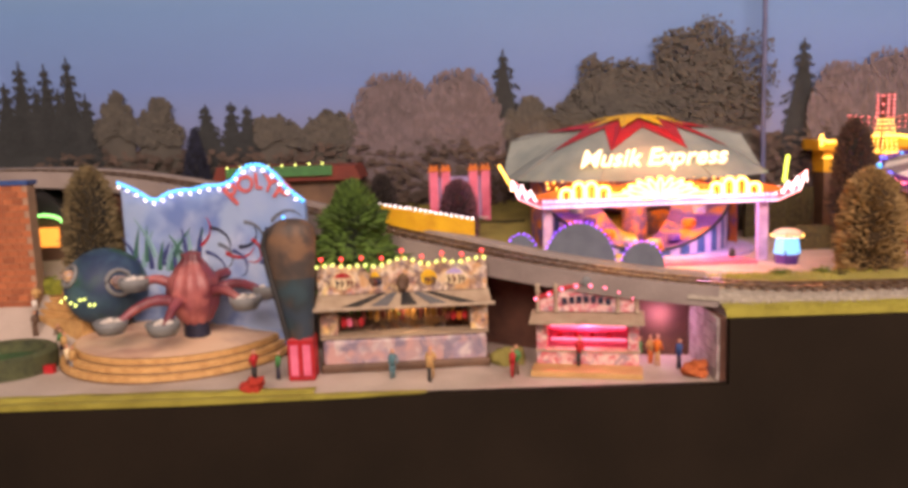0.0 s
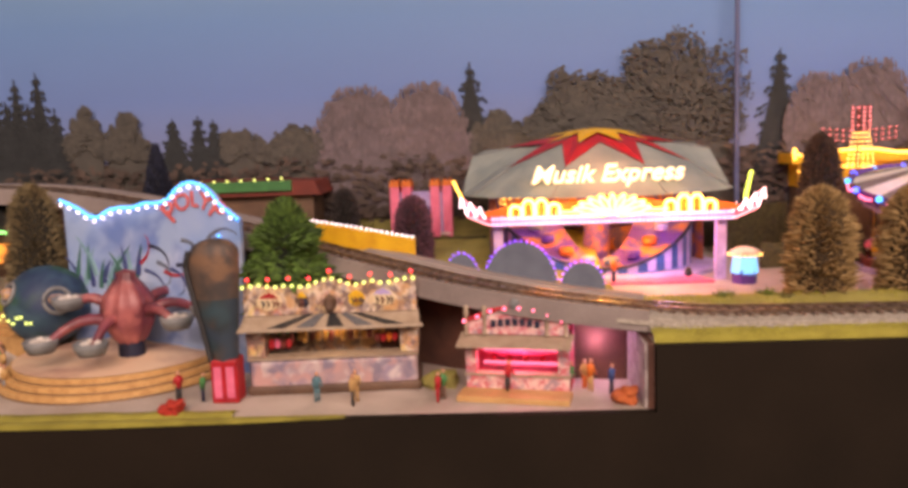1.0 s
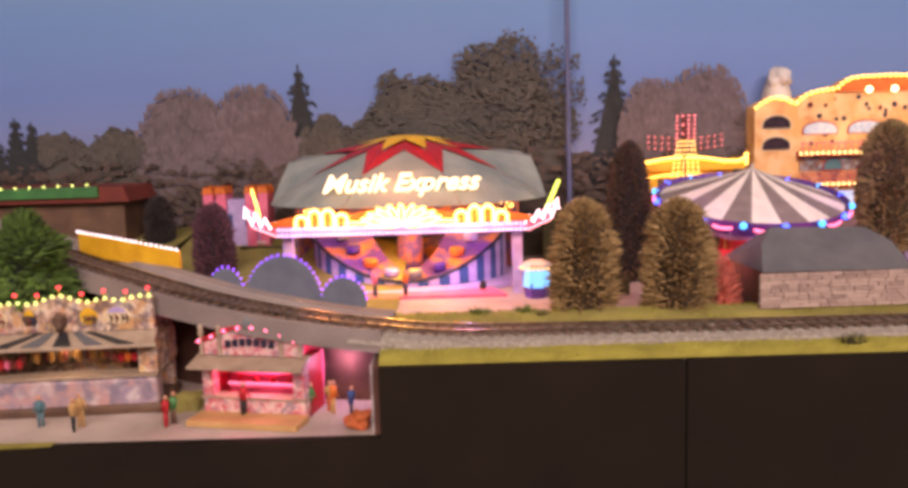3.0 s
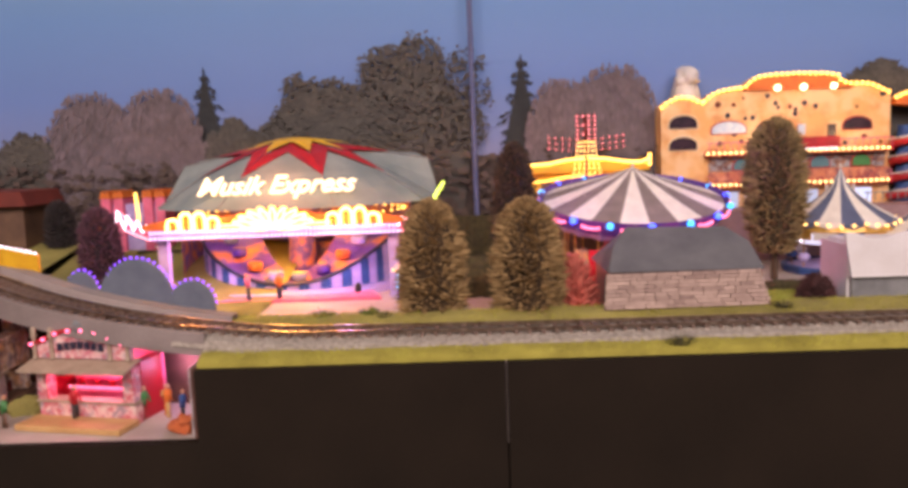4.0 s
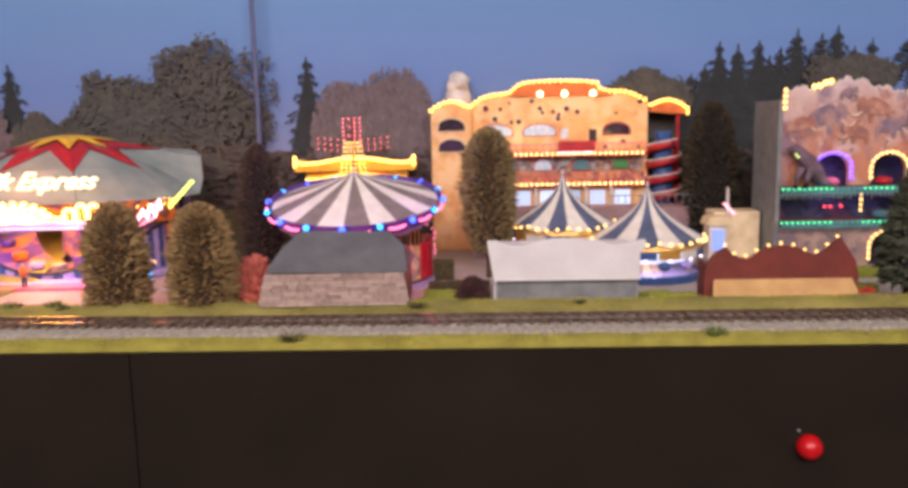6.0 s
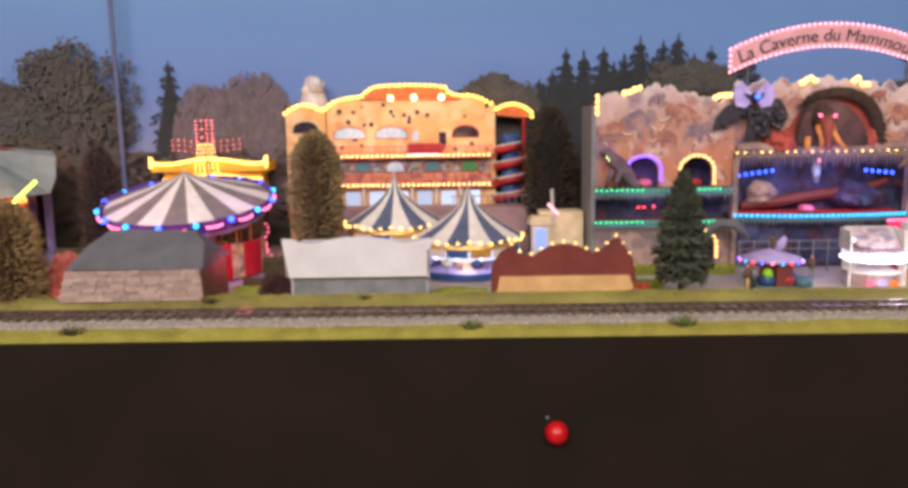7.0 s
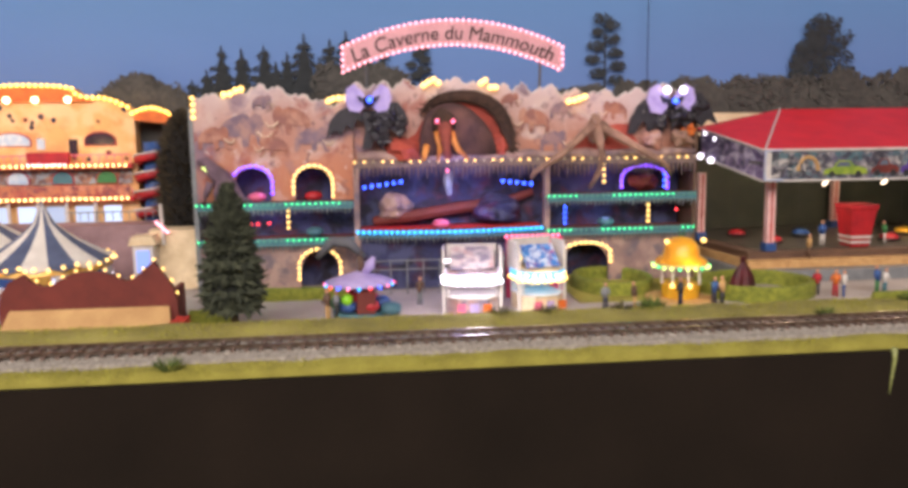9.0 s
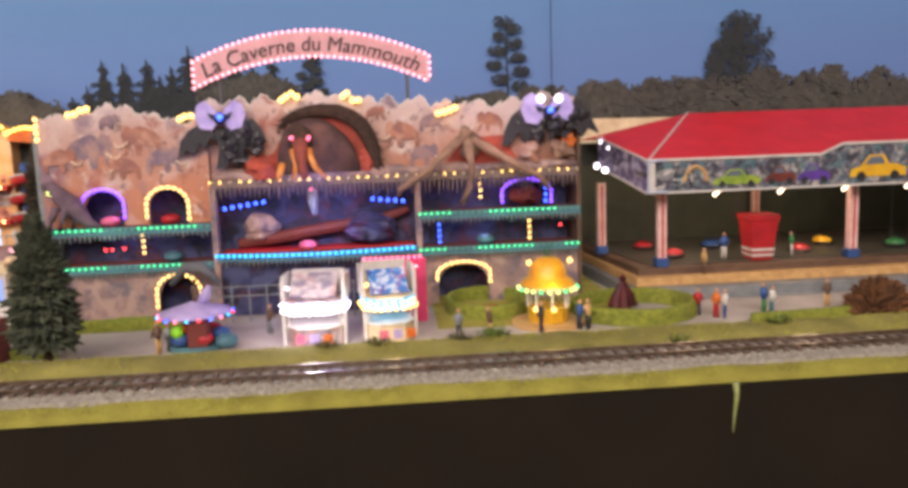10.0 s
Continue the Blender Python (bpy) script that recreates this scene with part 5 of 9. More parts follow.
# yellow barrier with bulbs beside the ramp
barrier = thing("yellow_barrier", "long yellow barrier topped with small white bulbs", "barrier")
line = [(-0.236, 0.142, 0.066), (-0.2, 0.132, 0.0605), (-0.154, 0.121, 0.0525)]
for a, b in zip(line, line[1:]):
    bm = bmesh.new()
    vs = [bm.verts.new(p) for p in ((a[0], a[1], a[2] - 0.016), (b[0], b[1], b[2] - 0.016), b, a, (a[0], a[1] + 0.003, a[2] - 0.016), (b[0], b[1] + 0.003, b[2] - 0.016), (b[0], b[1] + 0.003, b[2]), (a[0], a[1] + 0.003, a[2]))]
    for f in ((0, 1, 2, 3), (7, 6, 5, 4), (0, 4, 5, 1), (1, 5, 6, 2), (2, 6, 7, 3), (3, 7, 4, 0)):
        bm.faces.new([vs[i] for i in f])
    part("barrier_panel", bm, P_YELLOW, barrier)
bulbs(barrier, [p + Vector((0, 0, 0.0008)) for p in along(line, 0.0042)], L_WHITE, 0.001)
settle(barrier, (-0.154, 0.121, 0.036))

# long low station hall with green lamps, and the pink castle far back
hall = thing("station_hall", "long low brown-roofed hall with green lamps", "building")
part("wall", box(-0.4, -0.272, 0.31, 0.36, 0.03, 0.078), P_BROWN, hall)
part("roof", slab([(-0.41, 0.078), (-0.262, 0.078), (-0.268, 0.092), (-0.405, 0.094)], 0.3, 0.37), P_DKRED, hall, "brown roof")
part("sign_band", box(-0.395, -0.29, 0.2965, 0.2995, 0.083, 0.093), P_GREEN, hall)
bulbs(hall, along([(-0.393, 0.295, 0.093), (-0.291, 0.295, 0.095)], 0.0135), L_LIME, 0.0013)
settle(hall, (-0.335, 0.33, 0.03))
castle = thing("pink_castle", "small pink castle front with orange turret roofs", "building")
part("wall", box(-0.186, -0.14, 0.312, 0.33, 0.02, 0.076), P_LILAC, castle)
for x in (-0.19, -0.178, -0.15, -0.138):
    t_ = part("turret", box(x - 0.0045, x + 0.0045, 0.307, 0.333, 0.02, 0.082), P_PINK, castle)
    part("turret_roof", slab([(x - 0.0055, 0.082), (x + 0.0055, 0.082), (x + 0.003, 0.089), (x, 0.086), (x - 0.003, 0.089)], 0.306, 0.334), P_ORANGE, t_)
for x in (-0.172, -0.154):
    part("window", box(x - 0.003, x + 0.003, 0.3105, 0.3118, 0.05, 0.062), P_BLUE, castle)
settle(castle, (-0.164, 0.32, 0.02))
table = thing("round_table", "small white round pedestal table", "table", (-0.141, 0.31, 0.018))
part("tabletop", lathe([(0, 0.016), (0.006, 0.016), (0.006, 0.0175), (0, 0.0175)], 16), P_WHITE, table)
part("pedestal", lathe([(0.004, 0.0), (0.001, 0.002), (0.001, 0.016)], 12), P_WHITE, table)

# small blue ticket kiosk
def ticket_kiosk(at):
    ob = thing("ticket_kiosk", "small six-sided ticket kiosk with cyan lit panels", "kiosk", at)
    part("base", lathe([(0, 0), (0.0095, 0), (0.0105, 0.008), (0.0, 0.008)], 6), P_PURPLE, ob)
    for k in range(6):
        a = radians(60 * k + 30)
        part("lit_panel", box(-0.0042, 0.0042, -0.0004, 0.0004, 0, 0.013), glow_panel, ob).matrix_basis = pose(0.0098 * math.cos(a), 0.0098 * math.sin(a), 0.0085, -8, 0, 60 * k + 120)
    part("roof", lathe([(0.0, 0.0295), (0.006, 0.029), (0.0122, 0.0265), (0.0125, 0.0225), (0.0, 0.0225)], 6), P_WHITE, ob, "white roof rim")
    bulbs(ob, [(0.0128 * math.cos(a), 0.0128 * math.sin(a), 0.0235) for a in (2 * math.pi * k / 20 for k in range(20))], L_WARM, 0.0008)
    return ob


glow_panel = glow("cyan_lit_panel", (0.12, 0.55, 1.0), 1.4)
ticket_kiosk((0.108, 0.17, UP))

# ---- big striped carousel ----
def striped_tent(name, label, at, r, z_eave, z_top, sectors, dark, pale, curve, sag=0.0, scallop=0.004):
    ob = thing(name, label, "carousel", at)
    h = z_top - z_eave
    for k in range(sectors):
        bm = bmesh.new()
        rows = []
        for i in range(7):
            u = i / 6
            rr = max(r * u, 0.0004)
            z = z_top - h * u**curve
            rows.append([bm.verts.new((rr * math.cos(a), rr * math.sin(a), z - (sag * math.sin(math.pi * j / 2) if i == 6 else 0))) for j, a in enumerate(2 * math.pi * (k + j / 2) / sectors for j in range(3))])
        for a, b in zip(rows, rows[1:]):
            for j in range(2):
                bm.faces.new((a[j], b[j], b[j + 1], a[j + 1]))
        edge = [bm.verts.new((v.co.x * 1.0, v.co.y * 1.0, v.co.z - scallop * (0.5 if j != 1 else 1.2))) for j, v in enumerate(rows[-1])]
        for j in range(2):
            bm.faces.new((rows[-1][j], edge[j], edge[j + 1], rows[-1][j + 1]))
        part("canopy_panel", bm, dark if k % 2 else pale, ob)
    part("finial", lathe([(0.0012, 0), (0.0012, 0.002), (0.0, 0.004)], 8, at=(0, 0, z_top)), P_WHITE, ob)
    part("centre_column", lathe([(0.0, 0.004), (r * 0.3, 0.004), (r * 0.28, z_eave), (0, z_eave)], 16), MU_CARNIVAL, ob, "painted centre column")
    part("turntable", lathe([(0.0, 0.0), (r * 0.96, 0.0), (r * 0.96, 0.004), (0, 0.004)], 32), P_LILAC, ob)
    return ob


big = striped_tent("large_carousel", "large carousel with grey and white striped canopy", (0.286, 0.205, UP), 0.071, 0.069, 0.0955, 20, P_STRIPE_T, P_STRIPE_W, 0.9)
part("purple_rim", lathe([(0.0715, 0.0655), (0.0745, 0.072), (0.0725, 0.067), (0.07, 0.06)], 48), P_PURPLE, big, "purple rim board")
part("rim_flounce", lathe([(0.07, 0.0625), (0.066, 0.055)], 48, ripple=0.02, waves=24), P_LILAC, big)
for k in range(16):
    a = 2 * math.pi * k / 16
    bulbs(big, [(0.0755 * math.cos(a), 0.0755 * math.sin(a), 0.0695)], (L_BLUE, L_CYAN)[k % 2], 0.0029)
    part("pink_tube_light", tube([(0.0757 * math.cos(a + q), 0.0757 * math.sin(a + q), 0.0672 - 0.0012 * math.sin(math.pi * (q - 0.09) / 0.21)) for q in (0.1, 0.15, 0.195, 0.24, 0.29)], 0.0011, 6), L_PINK, big)
part("red_tower", lathe([(0.02, 0.004), (0.023, 0.03), (0.02, 0.058)], 20), P_RED, big, "red painted centre tower")
part("ring_fence", lathe([(0.064, 0.004), (0.066, 0.011), (0.062, 0.0112)], 40), P_DKRED, big, "dark red ring fence")
P_CLEARRED = material("bright_red_plastic", srgb(226, 30, 56), srgb(176, 24, 44), 120, 0.3)
for k in range(16):
    a = radians(-135 + 11 * k)
    part("red_skirt_panel", box(-0.006, 0.006, -0.0005, 0.0005, 0.006, 0.036), P_CLEARRED if k % 3 else MU_CARNIVAL, big, "bright red skirt panel").matrix_basis = pose(0.066 * math.cos(a), 0.066 * math.sin(a), 0, 0, 0, math.degrees(a) + 90)
    bulbs(big, [(0.0672 * math.cos(a), 0.0672 * math.sin(a), z) for z in (0.0075, 0.035)] + ([(0.0672 * math.cos(a), 0.0672 * math.sin(a), z) for z in (0.021, 0.025, 0.029)] if k % 4 == 0 else []), L_PINK, 0.001)
bulbs(big, [(0.021 * math.cos(a), 0.0235 * math.sin(a), 0.014 + 0.007 * j) for a in (-2.4, -1.9, -1.2, -0.7) for j in range(6)], L_WARM, 0.0012)
for k in range(14):
    a = 2 * math.pi * k / 14
    x, y = 0.054 * math.cos(a), 0.054 * math.sin(a)
    seat = part("carousel_mount", ball((x, y, 0.02), 0.0068, 0.75, 2, wob=0.4), (P_RED, P_WHITE, P_PINK, P_YELLOW)[k % 4], big, "painted carousel mount", True)
    part("pole", rod((x, y, 0.004), (x, y, 0.062), 0.0007, 0.0007, 6), P_GOLD, seat)
# red lamps added in free air to make the skirt panels look lit
point_lamp("carousel_red_lamp", (0.352, 0.128, 0.03), 0.018, (1.0, 0.12, 0.2), 0.005)
point_lamp("carousel_red_lamp", (0.228, 0.13, 0.03), 0.012, (1.0, 0.2, 0.2), 0.005)
# unseen lamps added round the canopy, to tint its edges purple
point_lamp("carousel_lamp", (0.216, 0.165, 0.098), 0.024, (0.55, 0.2, 1.0), 0.006)
point_lamp("carousel_lamp", (0.358, 0.165, 0.098), 0.024, (0.55, 0.2, 1.0), 0.006)
point_lamp("carousel_lamp", (0.286, 0.12, 0.078), 0.012, (0.9, 0.5, 1.0), 0.006)
point_lamp("carousel_lamp", (0.286, 0.16, 0.05), 0.04, (0.75, 0.35, 1.0), 0.006)

tilt = pose(0, 0, 0.07) @ pose(0, 0, 0, 12) @ pose(0, 0, -0.07)
for c in big.children:
    if c.name.split(".")[0] in ("canopy_panel", "finial", "purple_rim", "rim_flounce", "light_bulb", "pink_tube_light"):
        c.matrix_basis = tilt @ c.matrix_basis
# two small blue and white carousels
for at, r, zt in (((0.468, 0.242, UP), 0.046, 0.087), ((0.537, 0.209, UP), 0.048, 0.078)):
    ob = striped_tent("small_carousel", "small carousel with slate blue and white striped tent", at, r, zt - 0.043, zt, 16, P_STRIPE_G, P_STRIPE_W, 0.55)
    tagged(ob, group="striped carousels")
    bulbs(ob, [((r + 0.001) * math.cos(a), (r + 0.001) * math.sin(a), zt - 0.0445 + 0.0012 * math.cos(8 * a)) for a in (2 * math.pi * k / 32 for k in range(32))], L_WARM, 0.0015)
    part("rim", lathe([(r * 0.94, zt - 0.044), (r * 0.98, zt - 0.05), (r * 0.92, zt - 0.052)], 32), P_GOLD, ob, "gilded rim")
    # mirrors made to glow, in place of the light they reflect
    part("lit_lower_ring", lathe([(r * 0.72, zt - 0.053), (r * 0.8, zt - 0.058), (r * 0.76, zt - 0.062)], 28), glow("white_glow_ring_" + str(int(zt * 1000)), (0.75, 0.8, 1.0), 1.1), ob, "mirror ring given its own white glow")
    for k in range(14):
        a = 2 * math.pi * k / 14
        part("rounding_board", box(-r * 0.19, r * 0.19, -0.0006, 0.0006, -0.004, 0.004), (P_WHITE, P_BLUE, P_GOLD)[k % 3], ob, "painted rounding board").matrix_basis = pose(r * 0.93 * math.cos(a), r * 0.93 * math.sin(a), zt - 0.0535, 0, 0, math.degrees(a) + 90)
        bulbs(ob, [(r * 0.96 * math.cos(a), r * 0.96 * math.sin(a), zt - 0.0585)], L_WHITE, 0.0011)
    part("platform_skirt", lathe([(r * 0.98, 0.0005), (r * 0.98, 0.006), (r * 0.9, 0.0065)], 28, ripple=0.01, waves=14), P_BLUE, ob, "blue platform skirt")
    for k in range(9):
        a = 2 * math.pi * k / 9
        x, y = r * 0.8 * math.cos(a), r * 0.8 * math.sin(a)
        hrs = part("mount", ball((x, y, 0.014), 0.005, 0.8, 2, wob=0.4), (P_WHITE, P_BLUE, P_LILAC)[k % 3], ob, "", True)
        part("pole", rod((x, y, 0.004), (x, y, zt - 0.05), 0.0005, 0.0005, 6), P_GOLD, hrs)
point_lamp("carousel_lamp", (0.537, 0.185, 0.022), 0.03, (0.8, 0.85, 1.0), 0.005)

# ---- yellow ride with a cross of red lamps ----
yr = thing("yellow_ride", "yellow ride front with garlands and a red lamp cross", "fairground ride")
part("wall", box(0.216, 0.318, 0.34, 0.365, 0.003, 0.066), P_BROWN, yr)
part("upper_wall", box(0.215, 0.319, 0.3395, 0.366, 0.0665, 0.092), P_YELLOW, yr)
for k in range(5):
    x = 0.225 + 0.02 * k
    part("window", box(x, x + 0.012, 0.3385, 0.3397, 0.07, 0.082), P_BROWN, yr)
roofl = [(0.205, 0.101), (0.214, 0.098), (0.23, 0.0985), (0.25, 0.102), (0.268, 0.103), (0.286, 0.102), (0.306, 0.0985), (0.32, 0.098), (0.328, 0.101)]
part("roof", slab([(0.328, 0.09), (0.205, 0.09)] + roofl, 0.33, 0.368), P_YELLOW, yr, "yellow upswept roof")
part("light_garland", tube([(x, 0.3285, z) for x, z in roofl], 0.0016, 6), L_GOLD, yr, "golden light garland")
part("light_garland", tube([(x, 0.3385, z - 0.0165) for x, z in roofl[1:-1]], 0.0008, 6), L_GOLD, yr)
part("mast", tube([(0.267, 0.325, 0.07), (0.267, 0.326, 0.142)], 0.0018, 8), P_DKRED, yr)
L_CROSS = glow("red_cross_bulb", (1.0, 0.22, 0.24), 2.6)
bulbs(yr, [(0.2585 + 0.0055 * i, 0.32, 0.1215 + 0.0042 * j) for i in range(4) for j in range(6) if i != 1 or j % 2], L_CROSS, 0.0011)
for i in range(3):
    part("lattice_bar", rod((0.26 + 0.007 * i, 0.3225, 0.118), (0.26 + 0.007 * i, 0.3225, 0.145), 0.0006, 0.0006, 6), P_DKRED, yr)
for j in range(6):
    part("lattice_bar", rod((0.258, 0.322, 0.12 + 0.0045 * j), (0.276, 0.322, 0.1205 + 0.0045 * j), 0.0005, 0.0005, 6), P_DKRED, yr)
for s in (-1, 1):
    for j in range(3):
        part("cross_arm", tube([(0.267, 0.325, 0.1085 + 0.0052 * j), (0.267 + s * 0.036, 0.325, 0.1125 + 0.0052 * j)], 0.0005, 6), P_DKRED, yr)
    for i in range(5):
        part("arm_rung", rod((0.267 + s * (0.009 + 0.0065 * i), 0.3245, 0.1095 + 0.0007 * i), (0.267 + s * (0.009 + 0.0065 * i), 0.3245, 0.121 + 0.0007 * i), 0.0005, 0.0005, 6), P_DKRED, yr)
    bulbs(yr, [(0.267 + s * (0.009 + 0.0065 * i), 0.3235, 0.1105 + 0.0052 * j + 0.0007 * i) for i in range(5) for j in range(3)], L_CROSS, 0.0008)
bulbs(yr, [(0.267 + (i - 2.5) * (0.0052 - 0.00028 * j), 0.32, 0.0855 + 0.0041 * j) for i in range(6) for j in range(9)], L_WARM, 0.0011)
for s in (-1, 1):
    bulbs(yr, [(0.267 + s * 0.0605, 0.327, 0.096 + 0.004 * k) for k in range(3)], L_GOLD, 0.0022)
settle(yr, (0.267, 0.35, UP))
point_lamp("yellow_ride_lamp", (0.267, 0.305, 0.1), 0.03, (1.0, 0.62, 0.1), 0.006)

# ---- stalls seen from behind, along the railway ----
ts = thing("slate_stall", "stall back with grey tarpaulin roof and stone skirt", "fair stall")
bm = bmesh.new()
roof_pts = [(0.243, 0.062, 0.0355), (0.342, 0.066, 0.0345), (0.338, 0.085, 0.05), (0.327, 0.1, 0.0585), (0.262, 0.1, 0.06), (0.2505, 0.085, 0.05), (0.243, 0.14, 0.034), (0.342, 0.14, 0.034)]
vs = [bm.verts.new(p) for p in roof_pts]
for f in ((0, 1, 2, 5), (5, 2, 3, 4), (0, 5, 4, 6), (1, 7, 3, 2), (6, 4, 3, 7), (0, 6, 7, 1)):
    bm.faces.new([vs[i] for i in f])
bmesh.ops.recalc_face_normals(bm, faces=bm.faces)
part("tarpaulin_roof", bm, P_DKGREY, ts, "dark grey tarpaulin roof")
part("stall_wall", box(0.246, 0.339, 0.068, 0.135, 0.001, 0.0345), P_BROWN, ts)
rng = random.Random(5)
M_SLAB = material("pale_stone_slab", srgb(184, 160, 146), srgb(128, 106, 98), 300, 0.85, objectwise=True)
slabs = part("skirt_backing", slab([(0, 0)] + [(0.105, 0), (0.101, 0.023), (0.003, 0.023)], 0, 0.001), P_BROWN, ts)
slabs.matrix_basis = pose(0.239, 0.0565, 0.0125, -22, 0, 1.5)
for j in range(9):
    x = 0.001 - (j % 2) * 0.004 + j * 0.0003
    while x < 0.103 - 0.0004 * j:
        w = rng.uniform(0.006, 0.0155)
        x1 = min(x + w - 0.0005, 0.1045 - 0.0005 * j)
        if x1 - max(x, 0.0004 * j) > 0.001:
            ob = part("stone_slab", box(max(x, 0.0004 * j), x1, -0.0011 - rng.random() * 0.0004, -0.0001, 0.0002 + j * 0.00256, 0.0024 + j * 0.00256), M_SLAB, slabs)
        x += w
settle(ts, (0.29, 0.1, 0.001))

P_CLEAN = material("clean_white_paint", srgb(222, 220, 220), srgb(206, 202, 200), 40, 0.5, bump=0.03)
ws = thing("white_stall", "white wooden stall seen from behind with wavy top", "fair stall")
wt = [(0.3985, 0.046), (0.3975, 0.0535), (0.404, 0.0535), (0.412, 0.0505), (0.422, 0.0495), (0.432, 0.0525), (0.445, 0.0545), (0.462, 0.0545), (0.476, 0.0525), (0.486, 0.0495), (0.497, 0.0505), (0.506, 0.053), (0.509, 0.0525), (0.508, 0.046), (0.505, 0.044)]
part("back_panel", slab([(0.505, 0.0255), (0.402, 0.0255)] + wt, 0.0785, 0.0815), P_CLEAN, ws, "white painted back panel")
part("lower_panel", box(0.404, 0.504, 0.082, 0.085, 0.001, 0.025), P_GREY, ws)
part("sloping_shelf", box(0.402, 0.506, 0.078, 0.086, 0.0245, 0.0256), P_CLEAN, ws)
part("side_panel", box(0.402, 0.404, 0.0855, 0.125, 0.001, 0.045), P_CLEAN, ws)
part("side_panel", box(0.503, 0.505, 0.0855, 0.125, 0.001, 0.045), P_CLEAN, ws)
part("roof", box(0.405, 0.502, 0.0855, 0.12, 0.045, 0.047), P_CLEAN, ws)
settle(ws, (0.454, 0.1, 0.001))

bs = thing("brown_stall", "red-brown stall seen from behind with tan awning", "fair stall")
bt = [(0.553, 0.024), (0.5545, 0.032), (0.56, 0.0395), (0.5685, 0.0445), (0.573, 0.0395), (0.579, 0.0365), (0.5855, 0.0365), (0.591, 0.0405), (0.598, 0.044), (0.608, 0.0455), (0.618, 0.044), (0.625, 0.0405), (0.631, 0.038), (0.637, 0.0405), (0.6435, 0.0465), (0.6485, 0.0505), (0.6535, 0.043), (0.6595, 0.034), (0.662, 0.024)]
part("back_board", slab([(0.662, 0.001), (0.553, 0.001)] + bt, 0.0895, 0.0935), P_DKRED, bs, "red-brown cut-out board")
bm = bmesh.new()
vs = [bm.verts.new(p) for p in ((0.556, 0.078, 0.0085), (0.66, 0.077, 0.0075), (0.657, 0.0885, 0.0215), (0.5595, 0.0885, 0.0215), (0.556, 0.079, 0.0065), (0.66, 0.079, 0.0065), (0.657, 0.089, 0.019), (0.5595, 0.089, 0.019))]
for f in ((0, 1, 2, 3), (7, 6, 5, 4), (0, 4, 5, 1), (1, 5, 6, 2), (2, 6, 7, 3), (3, 7, 4, 0)):
    bm.faces.new([vs[i] for i in f])
part("awning", bm, P_TAN, bs, "tan sloping awning")
for x in (0.558, 0.656):
    part("side_wall", box(x, x + 0.003, 0.094, 0.125, 0.001, 0.03), P_DKRED, bs)
bulbs(bs, [(p.x, 0.0945, p.z + 0.0008) for p in along([(x, 0, z) for x, z in bt[3:]], 0.009)], L_WARM, 0.0011)
settle(bs, (0.607, 0.1, 0.001))

# cream hut with a chimney, between carousel and cave
hut = thing("cream_hut", "small cream hut with pitched roof and thin chimney", "building")
part("wall", box(0.605, 0.646, 0.245, 0.272, 0.002, 0.052), P_CREAM, hut)
part("porch", box(0.596, 0.612, 0.228, 0.2445, 0.002, 0.042), P_WHITE, hut)
part("porch_roof", slab([(0.593, 0.042), (0.615, 0.042), (0.612, 0.05), (0.5955, 0.049)], 0.226, 0.246), P_CREAM, hut)
part("blue_door", box(0.599, 0.609, 0.2265, 0.2278, 0.02, 0.038), glow("blue_lit_window", (0.25, 0.4, 1.0), 0.9), hut)
part("chimney", rod((0.617, 0.243, 0.04), (0.616, 0.243, 0.074), 0.0016, 0.0014, 8), P_WHITE, hut)
part("red_beam", rod((0.612, 0.24, 0.06), (0.622, 0.24, 0.05), 0.0012, 0.0012, 6), L_ROSE, hut)
settle(hut, (0.62, 0.25, UP))
# ---- tall yellow fun house ----
fh = thing("fun_house", "tall yellow spotted fun house with bulb-lit gables", "fairground house")
YF = 0.358
tower_top = [(0.3445, 0.149), (0.35, 0.1535), (0.358, 0.157), (0.366, 0.158), (0.375, 0.156), (0.382, 0.152), (0.3865, 0.152)]
main_top = [(0.387, 0.1535), (0.393, 0.159), (0.402, 0.1625), (0.414, 0.1645), (0.426, 0.1655), (0.431, 0.1705), (0.438, 0.175), (0.452, 0.1765), (0.478, 0.177), (0.503, 0.176), (0.515, 0.174), (0.5185, 0.168), (0.528, 0.1655), (0.541, 0.1655), (0.552, 0.1625), (0.56, 0.158), (0.568, 0.1545)]
part("tower_wall", slab([(0.3865, 0.003), (0.3445, 0.003)] + tower_top, YF - 0.006, 0.376), MU_SPOT, fh, "cream corner tower")
part("front_wall", slab([(0.5685, 0.003), (0.387, 0.003)] + main_top, YF, 0.376), MU_SPOT, fh, "cream wall with dark animal spots")
part("gable_board", slab([(0.425, 0.162)] + main_top[4:13] + [(0.532, 0.1615)], YF - 0.003, YF - 0.0005), P_ORANGE, fh, "orange gable board")
bulbs(fh, [(p.x, YF - 0.0085, p.z) for p in along([(x, 0, z) for x, z in tower_top], 0.0054)], L_GOLD, 0.002)
bulbs(fh, [(p.x, YF - 0.004, p.z) for p in along([(x, 0, z) for x, z in main_top], 0.0054)], L_GOLD, 0.002)
for x in (0.457, 0.482, 0.511):
    lamp = part("gable_lamp", ball((x, YF - 0.005, 0.1635), 0.0032, 1, 2), glow("warm_gable_lamp", (1.0, 0.85, 0.5), 5), fh)
